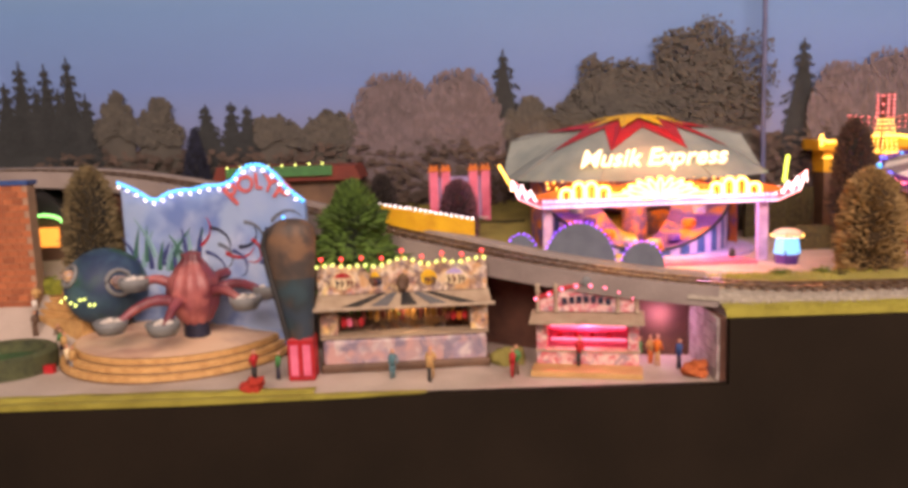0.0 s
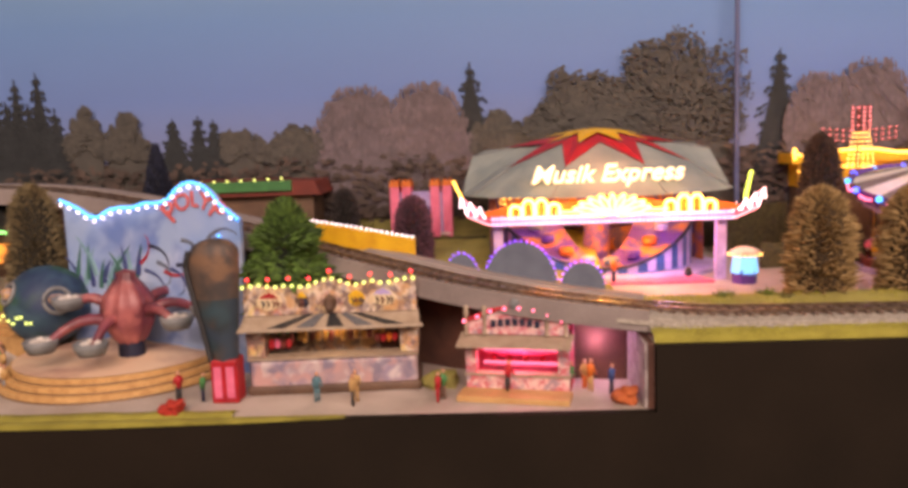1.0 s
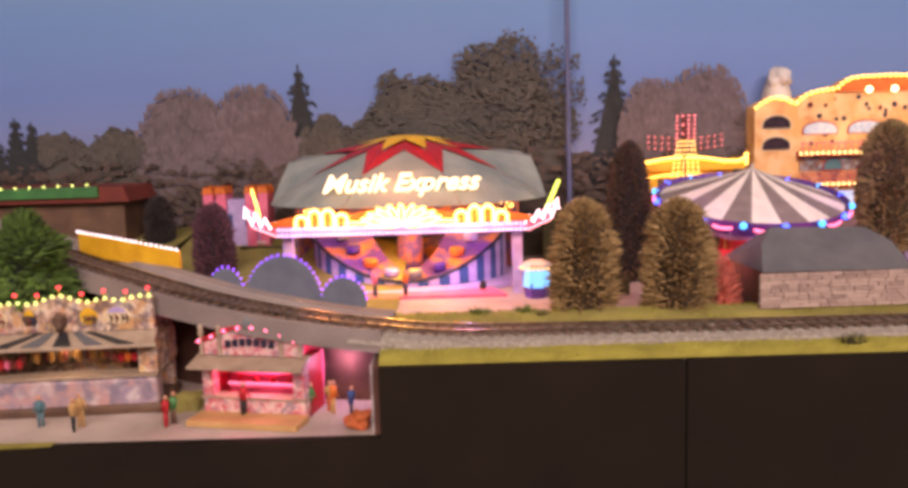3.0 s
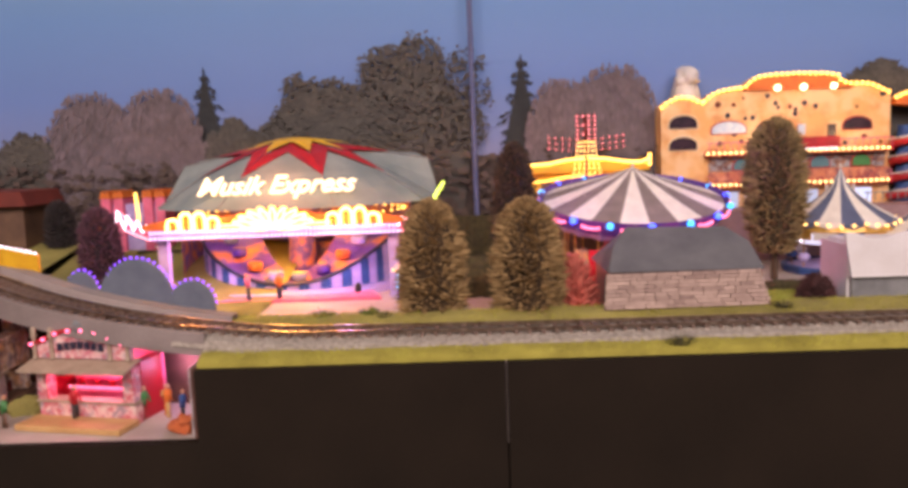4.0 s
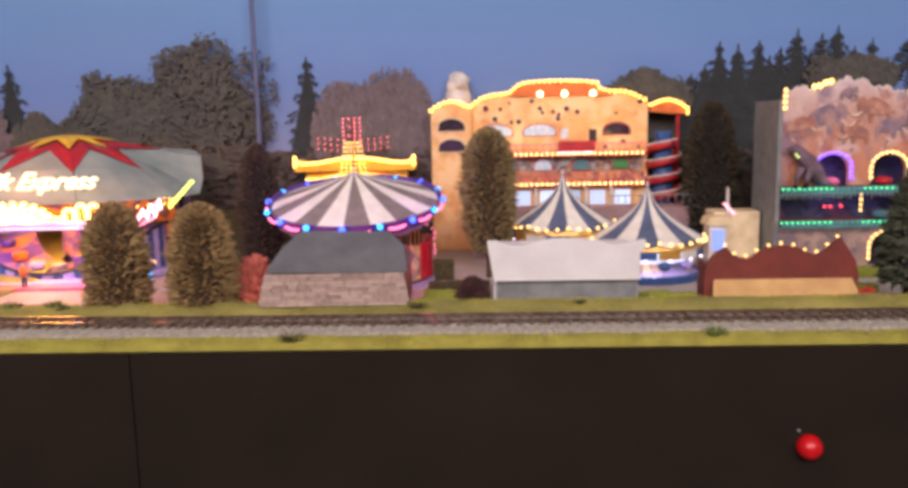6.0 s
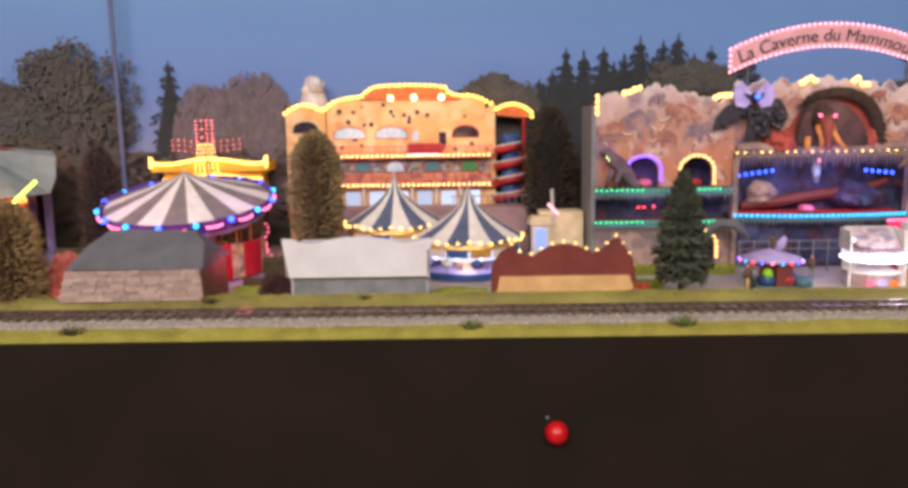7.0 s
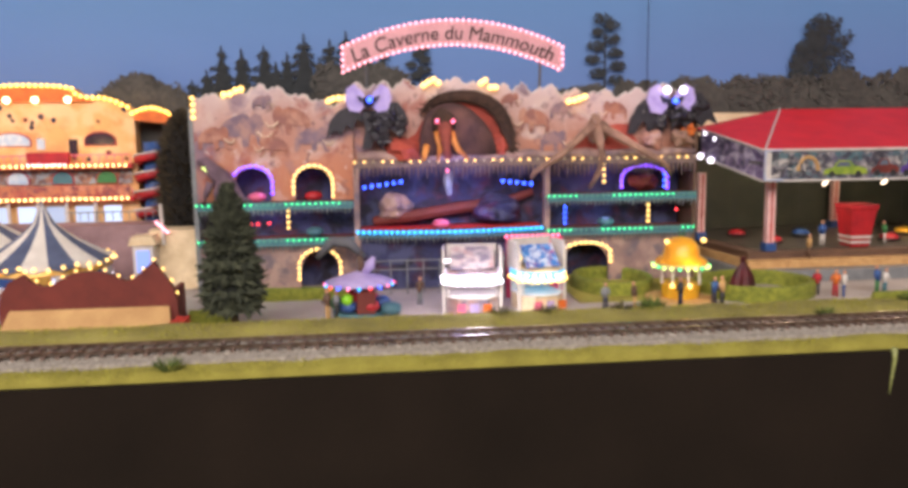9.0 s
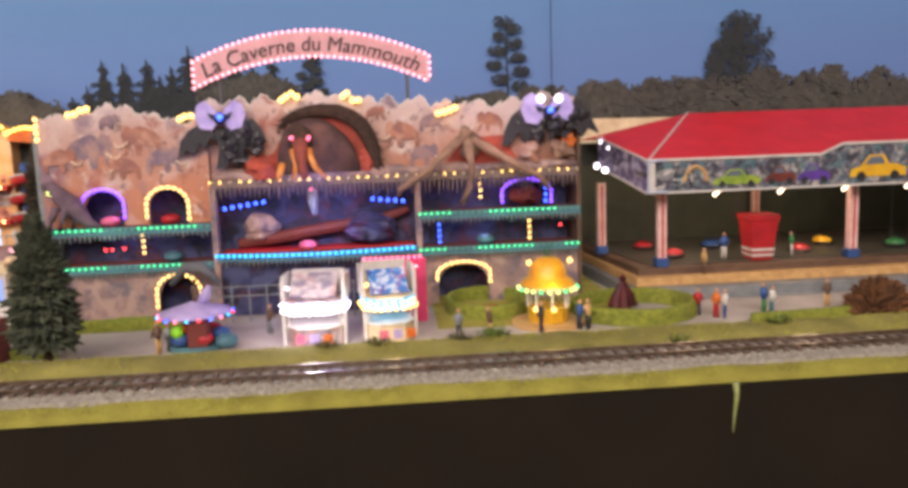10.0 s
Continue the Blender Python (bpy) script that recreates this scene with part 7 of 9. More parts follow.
part("mammoth_trunk", tube([(0.8465, YC - 0.021, 0.136), (0.8468, YC - 0.024, 0.126), (0.847, YC - 0.0235, 0.116), (0.8495, YC - 0.024, 0.1085)], [0.0058, 0.005, 0.0038, 0.0026], 10), P_TRUNK, cv, "", True)
for pts in (((0.8408, 0.1295), (0.8418, 0.123), (0.8425, 0.1165), (0.8405, 0.107)), ((0.8522, 0.1295), (0.8535, 0.123), (0.857, 0.1155), (0.8648, 0.108)), ((0.8325, 0.119), (0.8315, 0.115), (0.8302, 0.111), (0.8292, 0.1075))):
    part("tusk", tube([(x, YC - 0.019 - 0.0022 * k, z) for k, (x, z) in enumerate(pts)], [0.0027, 0.0027, 0.0023, 0.001], 8), P_TUSK, cv, "orange curved tusk", True)
bulbs(cv, [(0.8405, YC - 0.023, 0.138), (0.853, YC - 0.023, 0.1375)], L_PINK, 0.0017)
part("red_rock", ball((0.815, YC - 0.001, 0.116), 0.0135, 0.65, 3, wob=0.5), P_REDROCK, cv)
part("red_rock", ball((0.8945, YC - 0.0005, 0.117), 0.0085, 1.2, 3, wob=0.5), P_REDROCK, cv)
# second beast with long tusks, on the gallery
part("red_rock", slab([(0.955, 0.1115), (1.012, 0.1115), (1.0085, 0.12), (1.0, 0.1345), (0.985, 0.1335), (0.9709, 0.136), (0.962, 0.124)], YC - 0.001, YC + 0.0035), P_REDROCK, cv, "red painted rock")
P_LIMB = material("grey_brown_limb", srgb(164, 128, 106), srgb(120, 92, 80), 120, 0.85, bump=0.6)
part("beast_body", ball((0.9735, YC - 0.006, 0.1285), 0.0085, 1.15, 3, wob=0.35), P_LIMB, cv, "hunched beast body", True)
part("beast_head", ball((0.9695, YC - 0.013, 0.1375), 0.0045, 1.1, 3, wob=0.3), P_LIMB, cv, "", True)
for pts in (((0.969, 0.1345), (0.9595, 0.1275), (0.9503, 0.1195), (0.94, 0.1105), (0.9274, 0.1025), (0.9195, 0.097), (0.917, 0.0915)), ((0.971, 0.1325), (0.9722, 0.121), (0.9735, 0.109), (0.971, 0.097), (0.9675, 0.0885), (0.966, 0.0835)), ((0.976, 0.1315), (0.987, 0.1245), (0.9994, 0.117), (1.012, 0.1095), (1.0225, 0.1045), (1.03, 0.097), (1.0335, 0.091))):
    n = len(pts) - 1
    part("long_limb", tube([(x, YC - 0.012 - 0.009 * math.sin(math.pi * k / n), z) for k, (x, z) in enumerate(pts)], [0.0036 - 0.0021 * k / n + 0.0006 * (k % 2) for k in range(n + 1)], 8), P_LIMB, cv, "long bony grey-brown limb", True)


P_LILACW = material("lilac_wing_paint", srgb(196, 178, 226), srgb(156, 138, 206), 160, 0.5)
P_STARRY = material("black_starry_plastic", (0.018, 0.016, 0.02), (0.03, 0.026, 0.034), 120, 0.4)


def bat(x, z, s, wings):
    """A lilac bat with a lamp, over ragged black wings; wings: the outlines of the black ones."""
    for k, pts in enumerate(wings):
        part("bat_wing", slab(pts, YC - 0.0068 - 0.0006 * k, YC - 0.0045), P_STARRY, cv, "ragged black bat wing")
    for d in (-1, 1):
        part("pale_wing", slab([(x, z - 0.001), (x + d * 0.004 * s, z + 0.006 * s), (x + d * 0.0105 * s, z + 0.0125 * s), (x + d * 0.0165 * s, z + 0.009 * s), (x + d * 0.0185 * s, z + 0.001 * s), (x + d * 0.015 * s, z - 0.008 * s), (x + d * 0.007 * s, z - 0.0095 * s)], YC - 0.0095 + 0.0003 * d, YC - 0.0075), P_LILACW, cv, "lilac scalloped wing")
        part("dark_ear", slab([(x + d * 0.002, z + 0.001), (x + d * 0.009 * s, z + 0.0035 * s), (x + d * 0.006 * s, z - 0.002)], YC - 0.0115, YC - 0.0098), P_NAVY, cv)
    part("bat_body", ball((x, YC - 0.0105, z - 0.0015), 0.0042, 1.1, 2, wob=0.3), P_NAVY, cv, "", True)
    bulbs(cv, [(x + 0.001, YC - 0.016, z)], L_BLUE, 0.0026)


bat(0.788, 0.155, 1.0, [[(0.7545, 0.1255), (0.757, 0.138), (0.764, 0.1465), (0.774, 0.151), (0.781, 0.148), (0.783, 0.137), (0.779, 0.1405), (0.775, 0.132), (0.771, 0.136), (0.766, 0.1275), (0.762, 0.1315)], [(0.782, 0.1165), (0.785, 0.131), (0.783, 0.146), (0.796, 0.1455), (0.803, 0.153), (0.811, 0.1535), (0.8165, 0.1465), (0.8195, 0.138), (0.812, 0.1395), (0.8105, 0.128), (0.804, 0.1325), (0.8, 0.1215), (0.794, 0.1255), (0.789, 0.1175)]])
bat(1.034, 0.152, 1.12, [[(0.9985, 0.126), (1.001, 0.138), (1.007, 0.149), (1.018, 0.157), (1.034, 0.152), (1.031, 0.139), (1.027, 0.1225), (1.022, 0.1325), (1.0165, 0.127), (1.012, 0.137), (1.0045, 0.126)], [(1.034, 0.15), (1.045, 0.158), (1.06, 0.159), (1.068, 0.1475), (1.075, 0.133), (1.0665, 0.137), (1.0615, 0.1305), (1.055, 0.1385), (1.048, 0.129), (1.0415, 0.137), (1.036, 0.128)]])
bulbs(cv, [(1.028, YC - 0.015, 0.1605), (1.0415, YC - 0.015, 0.1605)], L_WHITE, 0.0034)
rng = random.Random(43)
bulbs(cv, [(rng.uniform(1.002, 1.066), YC - 0.0078, rng.uniform(0.136, 0.153)) for _ in range(26)] + [(rng.uniform(0.786, 0.815), YC - 0.0078, rng.uniform(0.13, 0.15)) for _ in range(9)], P_WHITE, 0.0006)
for x, z, r in ((0.794, 0.131, 0.0075), (0.806, 0.142, 0.0085), (0.8125, 0.134, 0.006), (0.789, 0.142, 0.006), (0.7995, 0.1245, 0.0055)):
    part("dark_canopy", ball((x, YC - 0.004, z), r, 0.9, 3, wob=0.9), P_STARRY, cv)
for x, z, r, mt in ((1.045, 0.141, 0.009, P_STARRY), (1.026, 0.135, 0.007, P_STARRY), (1.056, 0.146, 0.008, P_STARRY), (1.046, 0.1225, 0.0085, P_LIMB), (1.02, 0.12, 0.008, MU_ROCK), (1.0515, 0.129, 0.005, P_ORANGE)):
    part("dark_canopy" if mt is P_STARRY else "rock_boulder", ball((x, YC - 0.004, z), r, 0.9, 3, wob=0.7), mt, cv)
# figures of beasts and a gondola on the galleries
P_DINO = material("mauve_brown_hide", srgb(120, 96, 108), srgb(82, 64, 74), 120, 0.8, bump=0.6)
beast = part("cave_beast", tube([(0.655, YC - 0.006, 0.1085), (0.661, YC - 0.007, 0.109), (0.666, YC - 0.008, 0.103), (0.672, YC - 0.008, 0.0965), (0.679, YC - 0.007, 0.0885), (0.686, YC - 0.006, 0.08), (0.6945, YC - 0.006, 0.0765)], [0.0022, 0.0042, 0.0058, 0.0076, 0.0066, 0.0036, 0.0014], 10), P_DINO, cv, "mauve-brown cave beast", True)
for x, y in ((0.66, -0.011), (0.668, -0.012), (0.6735, -0.003)):
    part("beast_leg", tube([(x + 0.005, YC + y, 0.093), (x + 0.001, YC + y - 0.001, 0.084), (x - 0.001, YC + y - 0.001, 0.0755)], [0.0034, 0.0024, 0.0016], 8), P_DINO, beast, "", True)
bulbs(cv, [(0.662, YC - 0.011, 0.102), (0.6655, YC - 0.011, 0.1035), (0.66, YC - 0.011, 0.104)], L_LIME, 0.0011)
part("hanging_dummy", tube([(0.851, YC + 0.004, 0.0985), (0.851, YC + 0.003, 0.09), (0.852, YC + 0.004, 0.078)], [0.003, 0.0042, 0.002], 8), P_GREY, cv, "", True)
bulbs(cv, [(0.851, YC - 0.001, 0.0985)], L_PINK, 0.0018)
for x, z, mt in ((0.845, 0.0515, P_PINK), (0.742, 0.0475, P_TEAL), (0.985, 0.0495, P_TEAL), (0.742, 0.0765, P_RED), (0.697, 0.0765, P_PINK)):
    part("ghost_car", ball((x, YC + 0.006, z + 0.003), 0.0075, 0.55, 2), mt, cv, "small rounded ghost car", True)
part("red_ramp", box(0.78, 0.928, YC + 0.004, YC + 0.02, 0.0507, 0.0522), P_RED, cv)
part("dark_beast", tube([(0.745, YC - 0.02, 0.033), (0.757, YC - 0.022, 0.046), (0.77, YC - 0.024, 0.045), (0.782, YC - 0.026, 0.033)], [0.002, 0.0045, 0.0045, 0.002], 8), P_DKGREY, cv, "", True)
part("sloping_track", tube([(0.79, YC + 0.02, 0.056), (0.82, YC + 0.016, 0.06), (0.86, YC + 0.018, 0.066), (0.9, YC + 0.02, 0.07), (0.925, YC + 0.022, 0.078)], [0.004, 0.005, 0.005, 0.0045, 0.003], 8), P_DKRED, cv, "dark red sloping track")
part("cave_boulder", ball((0.893, YC + 0.018, 0.064), 0.02, 0.6, 3, wob=0.4), MU_CAVE, cv)
part("cave_boulder", ball((0.808, YC + 0.02, 0.067), 0.014, 0.8, 3, wob=0.5), MU_STONE, cv)
part("cave_boulder", ball((1.02, YC + 0.016, 0.085), 0.012, 0.6, 3, wob=0.5), P_DKRED, cv)
# railing before the stage
for z in (0.022, 0.029):
    part("railing", tube([(0.775, YC - 0.022, z), (0.932, YC - 0.022, z)], 0.0005, 6), P_GREY, cv)
for k in range(13):
    part("railing_post", rod((0.776 + 0.013 * k, YC - 0.022, 0.002), (0.776 + 0.013 * k, YC - 0.022, 0.03), 0.0006, 0.0006, 6), P_GREY, cv)
# arched name board
sg = part("name_board", slab([(0.769 + 0.176 * k / 20, 0.177 + 0.021 * (1 - (2 * k / 20 - 1) ** 2)) for k in range(21)] + [(0.945 - 0.176 * k / 20, 0.1965 + 0.0205 * (1 - (2 * k / 20 - 1) ** 2)) for k in range(21)], YC, YC + 0.002), material("pale_pink_board", srgb(216, 160, 164), srgb(202, 146, 150), 90, 0.5), cv, "arched pale pink name board")
P_INK = material("dark_brown_lettering", srgb(52, 34, 34), None, 90, 0.6)
lettering("La Caverne du Mammouth", 0.161, P_INK, cv, (0.857, YC - 0.0004, 0.1888), bend=0.018, name="lettering", shear=0.12, bold=0.0)
outline = [(0.769 + 0.176 * k / 20, YC - 0.001, 0.177 + 0.021 * (1 - (2 * k / 20 - 1) ** 2)) for k in range(21)]
upper = [(0.769 + 0.176 * k / 20, YC - 0.001, 0.1965 + 0.0205 * (1 - (2 * k / 20 - 1) ** 2)) for k in range(21)]
bulbs(cv, along(outline, 0.0047) + along(upper, 0.0047) + along([outline[0], upper[0]], 0.0047)[1:] + along([outline[-1], upper[-1]], 0.0047)[1:], L_ROSE, 0.0015)
for x in (0.787, 0.928):
    part("sign_post", rod((x, YC + 0.0105, 0.15), (x, YC + 0.0045, 0.187), 0.0012, 0.0012, 8), P_DKGREY, cv)
settle(cv, (0.855, YC + 0.02, UP))
for place, colour in (((0.71, 0.222, 0.062), (0.5, 0.3, 1.0)), ((0.985, 0.222, 0.062), (0.4, 0.35, 1.0)), ((0.985, 0.222, 0.092), (0.5, 0.3, 1.0)), ((0.705, 0.222, 0.088), (0.6, 0.3, 1.0))):
    point_lamp("gallery_lamp", place, 0.006, colour, 0.004)
# unseen lamps added before the front to brighten stage and rock panels
point_lamp("cave_lamp", (0.855, 0.19, 0.078), 0.085, (0.36, 0.38, 1.0), 0.008)
point_lamp("cave_lamp", (0.857, 0.17, 0.15), 0.018, (1.0, 0.72, 0.6), 0.01)
point_lamp("cave_lamp", (0.72, 0.165, 0.12), 0.006, (1.0, 0.75, 0.6), 0.01)
point_lamp("cave_lamp", (0.99, 0.17, 0.13), 0.025, (0.9, 0.7, 0.75), 0.01)
point_lamp("cave_green_lamp", (0.7, 0.19, 0.06), 0.008, (0.2, 1.0, 0.6), 0.005)
point_lamp("cave_green_lamp", (0.995, 0.19, 0.06), 0.008, (0.2, 1.0, 0.7), 0.005)

# ---- kiosks and small rides before the cave ----
mini = thing("mini_spinner_ride", "small octopus spinner with lilac canopy and red cars", "fairground ride", (0.778, 0.127, UP))
part("base", lathe([(0, 0), (0.019, 0.0), (0.019, 0.004), (0.0, 0.004)], 28), P_TEAL, mini)
part("canopy", lathe([(0.0, 0.032), (0.009, 0.029), (0.0235, 0.0245), (0.0235, 0.023), (0.0, 0.024)], 28, ripple=0.03, waves=10), P_LILAC, mini, "lilac canopy", True)
part("top_statue", tube([(0.001, 0, 0.03), (0.0015, -0.001, 0.036), (0.0005, 0, 0.041), (0.002, -0.001, 0.0455)], [0.0018, 0.0026, 0.0022, 0.0012], 8), P_BROWN, mini, "slim brown figure top", True)
part("top_statue", tube([(0.003, 0, 0.029), (0.0075, 0, 0.035), (0.0105, -0.001, 0.041)], [0.0026, 0.004, 0.0016], 8), P_LILAC, mini, "", True)
part("cabin", box(-0.002, 0.011, -0.0185, -0.006, 0.004, 0.021, bevel=0.001), P_DKRED, mini, "dark red cabin")
part("green_globe", ball((-0.0085, -0.0165, 0.0145), 0.0042, 1, 2), material("lime_plastic", srgb(150, 220, 30), srgb(110, 180, 20), 90, 0.4), mini, "lime green globe", True)
part("teal_car", ball((0.0215, -0.012, 0.0065), 0.0078, 0.65, 2, wob=0.2), P_TEAL, mini, "teal tail car", True)
part("core", lathe([(0.008, 0.004), (0.008, 0.024)], 16), P_RED, mini)
for k in range(6):
    a = 2 * math.pi * k / 6
    part("spinner_car", ball((0.0155 * math.cos(a), 0.0155 * math.sin(a), 0.009), 0.0062, 0.75, 2), (P_BLUE, P_RED, P_YELLOW, P_GREEN)[k % 4], mini, "", True)
for k in range(20):
    a = 2 * math.pi * k / 20
    bulbs(mini, [(0.0242 * math.cos(a), 0.0242 * math.sin(a), 0.0228)], (L_RED, L_BLUE, L_PINK, L_CYAN)[k % 4], 0.0012)


def kiosk(label, at, rz, w, body, rim, lamp, sign, back_h):
    ob = thing("snack_kiosk", label, "kiosk", at, rz)
    h = w / 2
    part("base", plate([(-h, 0.016), (-h, -0.006), (-h * 0.55, -0.014), (h * 0.55, -0.014), (h, -0.006), (h, 0.016)], 0, 0.012), body, ob)
    part("counter", plate([(-h - 0.001, 0.016), (-h - 0.001, -0.0065), (-h * 0.57, -0.0155), (h * 0.57, -0.0155), (h + 0.001, -0.0065), (h + 0.001, 0.016)], 0.0122, 0.0134), P_WHITE, ob)
    part("back_wall", box(-h, h, 0.0155, 0.018, 0, back_h), P_WHITE, ob, "tall white back board")
    for x in (-h + 0.001, h - 0.001):
        part("post", rod((x, -0.0055, 0.0134), (x, -0.0055, 0.0225), 0.0008, 0.0008, 6), P_WHITE, ob)
    # the canopy itself glows, in place of light thrown on it
    part("canopy", plate([(-h - 0.002, 0.015), (-h - 0.002, -0.0075), (-h * 0.6, -0.017), (h * 0.6, -0.017), (h + 0.002, -0.0075), (h + 0.002, 0.015)], 0.0225, 0.0295), rim, ob, "angular canopy given its own glow")
    part("canopy_top", plate([(-h, 0.0152), (-h, -0.008), (-h * 0.55, -0.015), (h * 0.55, -0.015), (h, -0.008), (h, 0.0152)], 0.0297, 0.0312), body, ob)
    part("sign_board", slab([(-h * 0.85, 0.0314), (h * 0.85, 0.0314), (h * 0.85, 0.0525), (-h * 0.85, 0.0525)], 0.0125, 0.0142), sign, ob, "painted sign board with worn writing").matrix_basis = pose(0, -0.0085, 0.0322, -50, 0, 0) @ pose(0, -0.0136, -0.0314)
    for x in (-h - 0.0022, h + 0.0022):
        part("corner_post", box(x - 0.001, x + 0.001, -0.0065, -0.0045, 0, back_h - 0.004), P_WHITE, ob)
        part("side_board", box(x - 0.0008, x + 0.0008, -0.0042, 0.0175, 0.03, back_h - 0.001), P_WHITE, ob)
    bulbs(ob, along([(-h - 0.003, -0.008, 0.0275), (-h * 0.62, -0.0179, 0.0275), (h * 0.62, -0.0179, 0.0275), (h + 0.003, -0.008, 0.0275)], 0.0058), lamp, 0.0013)
    rim_line = [(-h - 0.0025, 0.013, 0.0235), (-h - 0.0025, -0.0078, 0.0235), (-h * 0.62, -0.0177, 0.0235), (h * 0.62, -0.0177, 0.0235), (h + 0.0025, -0.0078, 0.0235), (h + 0.0025, 0.013, 0.0235)]
    bulbs(ob, [p + Vector((0, 0, 0.0135)) for p in along([(-h, 0.0, 0.0235), (-h * 0.6, 0.012, 0.0235)], 0.005)], lamp, 0.0014)
    bulbs(ob, along(rim_line, 0.005), lamp, 0.0016)
    for k in range(3):
        part("menu_bar", box(-h * 0.6 + 0.009 * k, -h * 0.6 + 0.009 * k + 0.006, -0.0147, -0.0141, 0.003, 0.009), (P_PINK, P_LILAC, P_ORANGE)[k], ob)
    return ob


kiosk("white lit snack kiosk with pink menu boards", (0.8575, 0.1215, UP), -6, 0.036, MU_PALE, glow("white_glow_canopy", (0.85, 0.78, 1.0), 0.9), L_WHITE, MU_PALE, 0.047)
kiosk("cream snack kiosk with self-glowing cyan canopy", (0.906, 0.1225, UP), 10, 0.03, P_CREAM, glow("cyan_glow_canopy", (0.12, 0.6, 1.0), 1.0), L_WARM, mural("blue_and_red_sign", [srgb(56, 130, 206), srgb(206, 60, 90), srgb(70, 160, 226), srgb(226, 232, 240), srgb(40, 90, 180)], 160, 2.0), 0.051)
part_r = thing("pink_sign", "pink lit sign board behind the kiosks", "sign", (0.91, 0.165, UP))
part("board", box(-0.02, 0.024, 0, 0.003, 0.0, 0.047), material("rose_sign_paint", srgb(232, 70, 120), srgb(206, 50, 96), 90, 0.5), part_r)
bulbs(part_r, along([(-0.02, -0.001, 0.048), (0.024, -0.001, 0.048)], 0.004), L_PINK, 0.0014)
bulbs(part_r, along([(-0.019, -0.001, 0.041), (0.023, -0.001, 0.041)], 0.006), L_ROSE, 0.0013)
point_lamp("kiosk_lamp", (0.857, 0.088, 0.034), 0.06, (0.8, 0.85, 1.0), 0.005)
point_lamp("kiosk_lamp", (0.908, 0.096, 0.03), 0.01, (1.0, 0.8, 0.4), 0.005)

# golden domed pavilion
pv = thing("domed_pavilion", "golden domed pavilion with lit rim and white posts", "pavilion", (1.018, 0.138, UP))
part("base_step", lathe([(0, 0), (0.026, 0), (0.026, 0.0025), (0, 0.0025)], 32), P_TAN, pv)
part("counter", lathe([(0.0135, 0.0025), (0.0145, 0.012), (0.0155, 0.0128), (0.0, 0.0128)], 12), P_YELLOW, pv, "yellow counter")
part("dome", lathe([(0.0195, 0.0285), (0.0175, 0.0315), (0.0135, 0.034), (0.0132, 0.037), (0.0115, 0.0425), (0.0075, 0.0465), (0.0, 0.048)], 32), material("golden_dome_paint", srgb(238, 176, 40), srgb(214, 140, 30), 90, 0.35), pv, "golden dome", True)
part("rim", lathe([(0.0185, 0.0262), (0.02, 0.0285), (0.0195, 0.0285), (0.0, 0.027)], 32), P_CREAM, pv)
for k in range(8):
    a = 2 * math.pi * k / 8
    part("post", rod((0.0145 * math.cos(a), 0.0145 * math.sin(a), 0.0128), (0.0145 * math.cos(a), 0.0145 * math.sin(a), 0.027), 0.0009, 0.0009, 6), P_WHITE, pv)
for k in range(22):
    a = 2 * math.pi * k / 22
    bulbs(pv, [(0.0205 * math.cos(a), 0.0205 * math.sin(a), 0.0262)], L_LIME if k % 3 else L_GREEN, 0.0014)
bulbs(pv, [(-0.0145, -0.008, 0.0455), (0.0145, -0.006, 0.0455), (-0.011, -0.0115, 0.013), (0.001, -0.0155, 0.013)], L_WARM, 0.002)
part("spike", rod((0.001, 0, 0.047), (0.0025, 0, 0.058), 0.0007, 0.0002, 6), P_GREEN, pv)
part("spike", rod((-0.001, 0, 0.047), (-0.0025, 0, 0.056), 0.0007, 0.0002, 6), P_GREEN, pv)
point_lamp("pavilion_lamp", (1.018, 0.11, 0.035), 0.012, (1.0, 0.85, 0.35), 0.005)


def hedge_ring(label, at, rx, ry, h=0.009, w=0.005):
    bm = bmesh.new()
    n = 56
    rows = []
    for k in range(n):
        a = 2 * math.pi * k / n
        c, s = math.cos(a), math.sin(a)
        j = lambda q: 0.0009 * noise.noise((c * 9 + q, s * 9, q * 3))
        rows.append([bm.verts.new(((rx + d + j(i)) * c, (ry + d + j(i + 5)) * s, z + j(i + 9))) for i, (d, z) in enumerate(((w / 2, 0), (w / 2, h * 0.8), (w * 0.3, h), (-w * 0.3, h), (-w / 2, h * 0.8), (-w / 2, 0)))])
    for k in range(n):
        a, b = rows[k], rows[(k + 1) % n]
        for i in range(5):
            bm.faces.new((a[i], a[i + 1], b[i + 1], b[i]))
    bmesh.ops.recalc_face_normals(bm, faces=bm.faces)
    return solid("hedge", bm, P_HEDGE, label, "hedge", at=at)


hedge_ring("clipped oval green hedge round a flower bed", (0.9805, 0.189, UP), 0.029, 0.037, 0.0115, 0.0055)
hedge_ring("clipped oval green hedge round a fountain", (1.084, 0.153, UP), 0.043, 0.037, 0.0115, 0.0055)
sheet("lawn_patch", 0.94, 1.084, [(0.135, UP - 0.001), (0.14, UP + 0.0014), (0.2, UP + 0.0016), (0.26, UP + 0.002), (0.34, UP + 0.002)], M_GRASS, "green lawn between the cave and the dodgem hall", "grass", rough=0.0008)
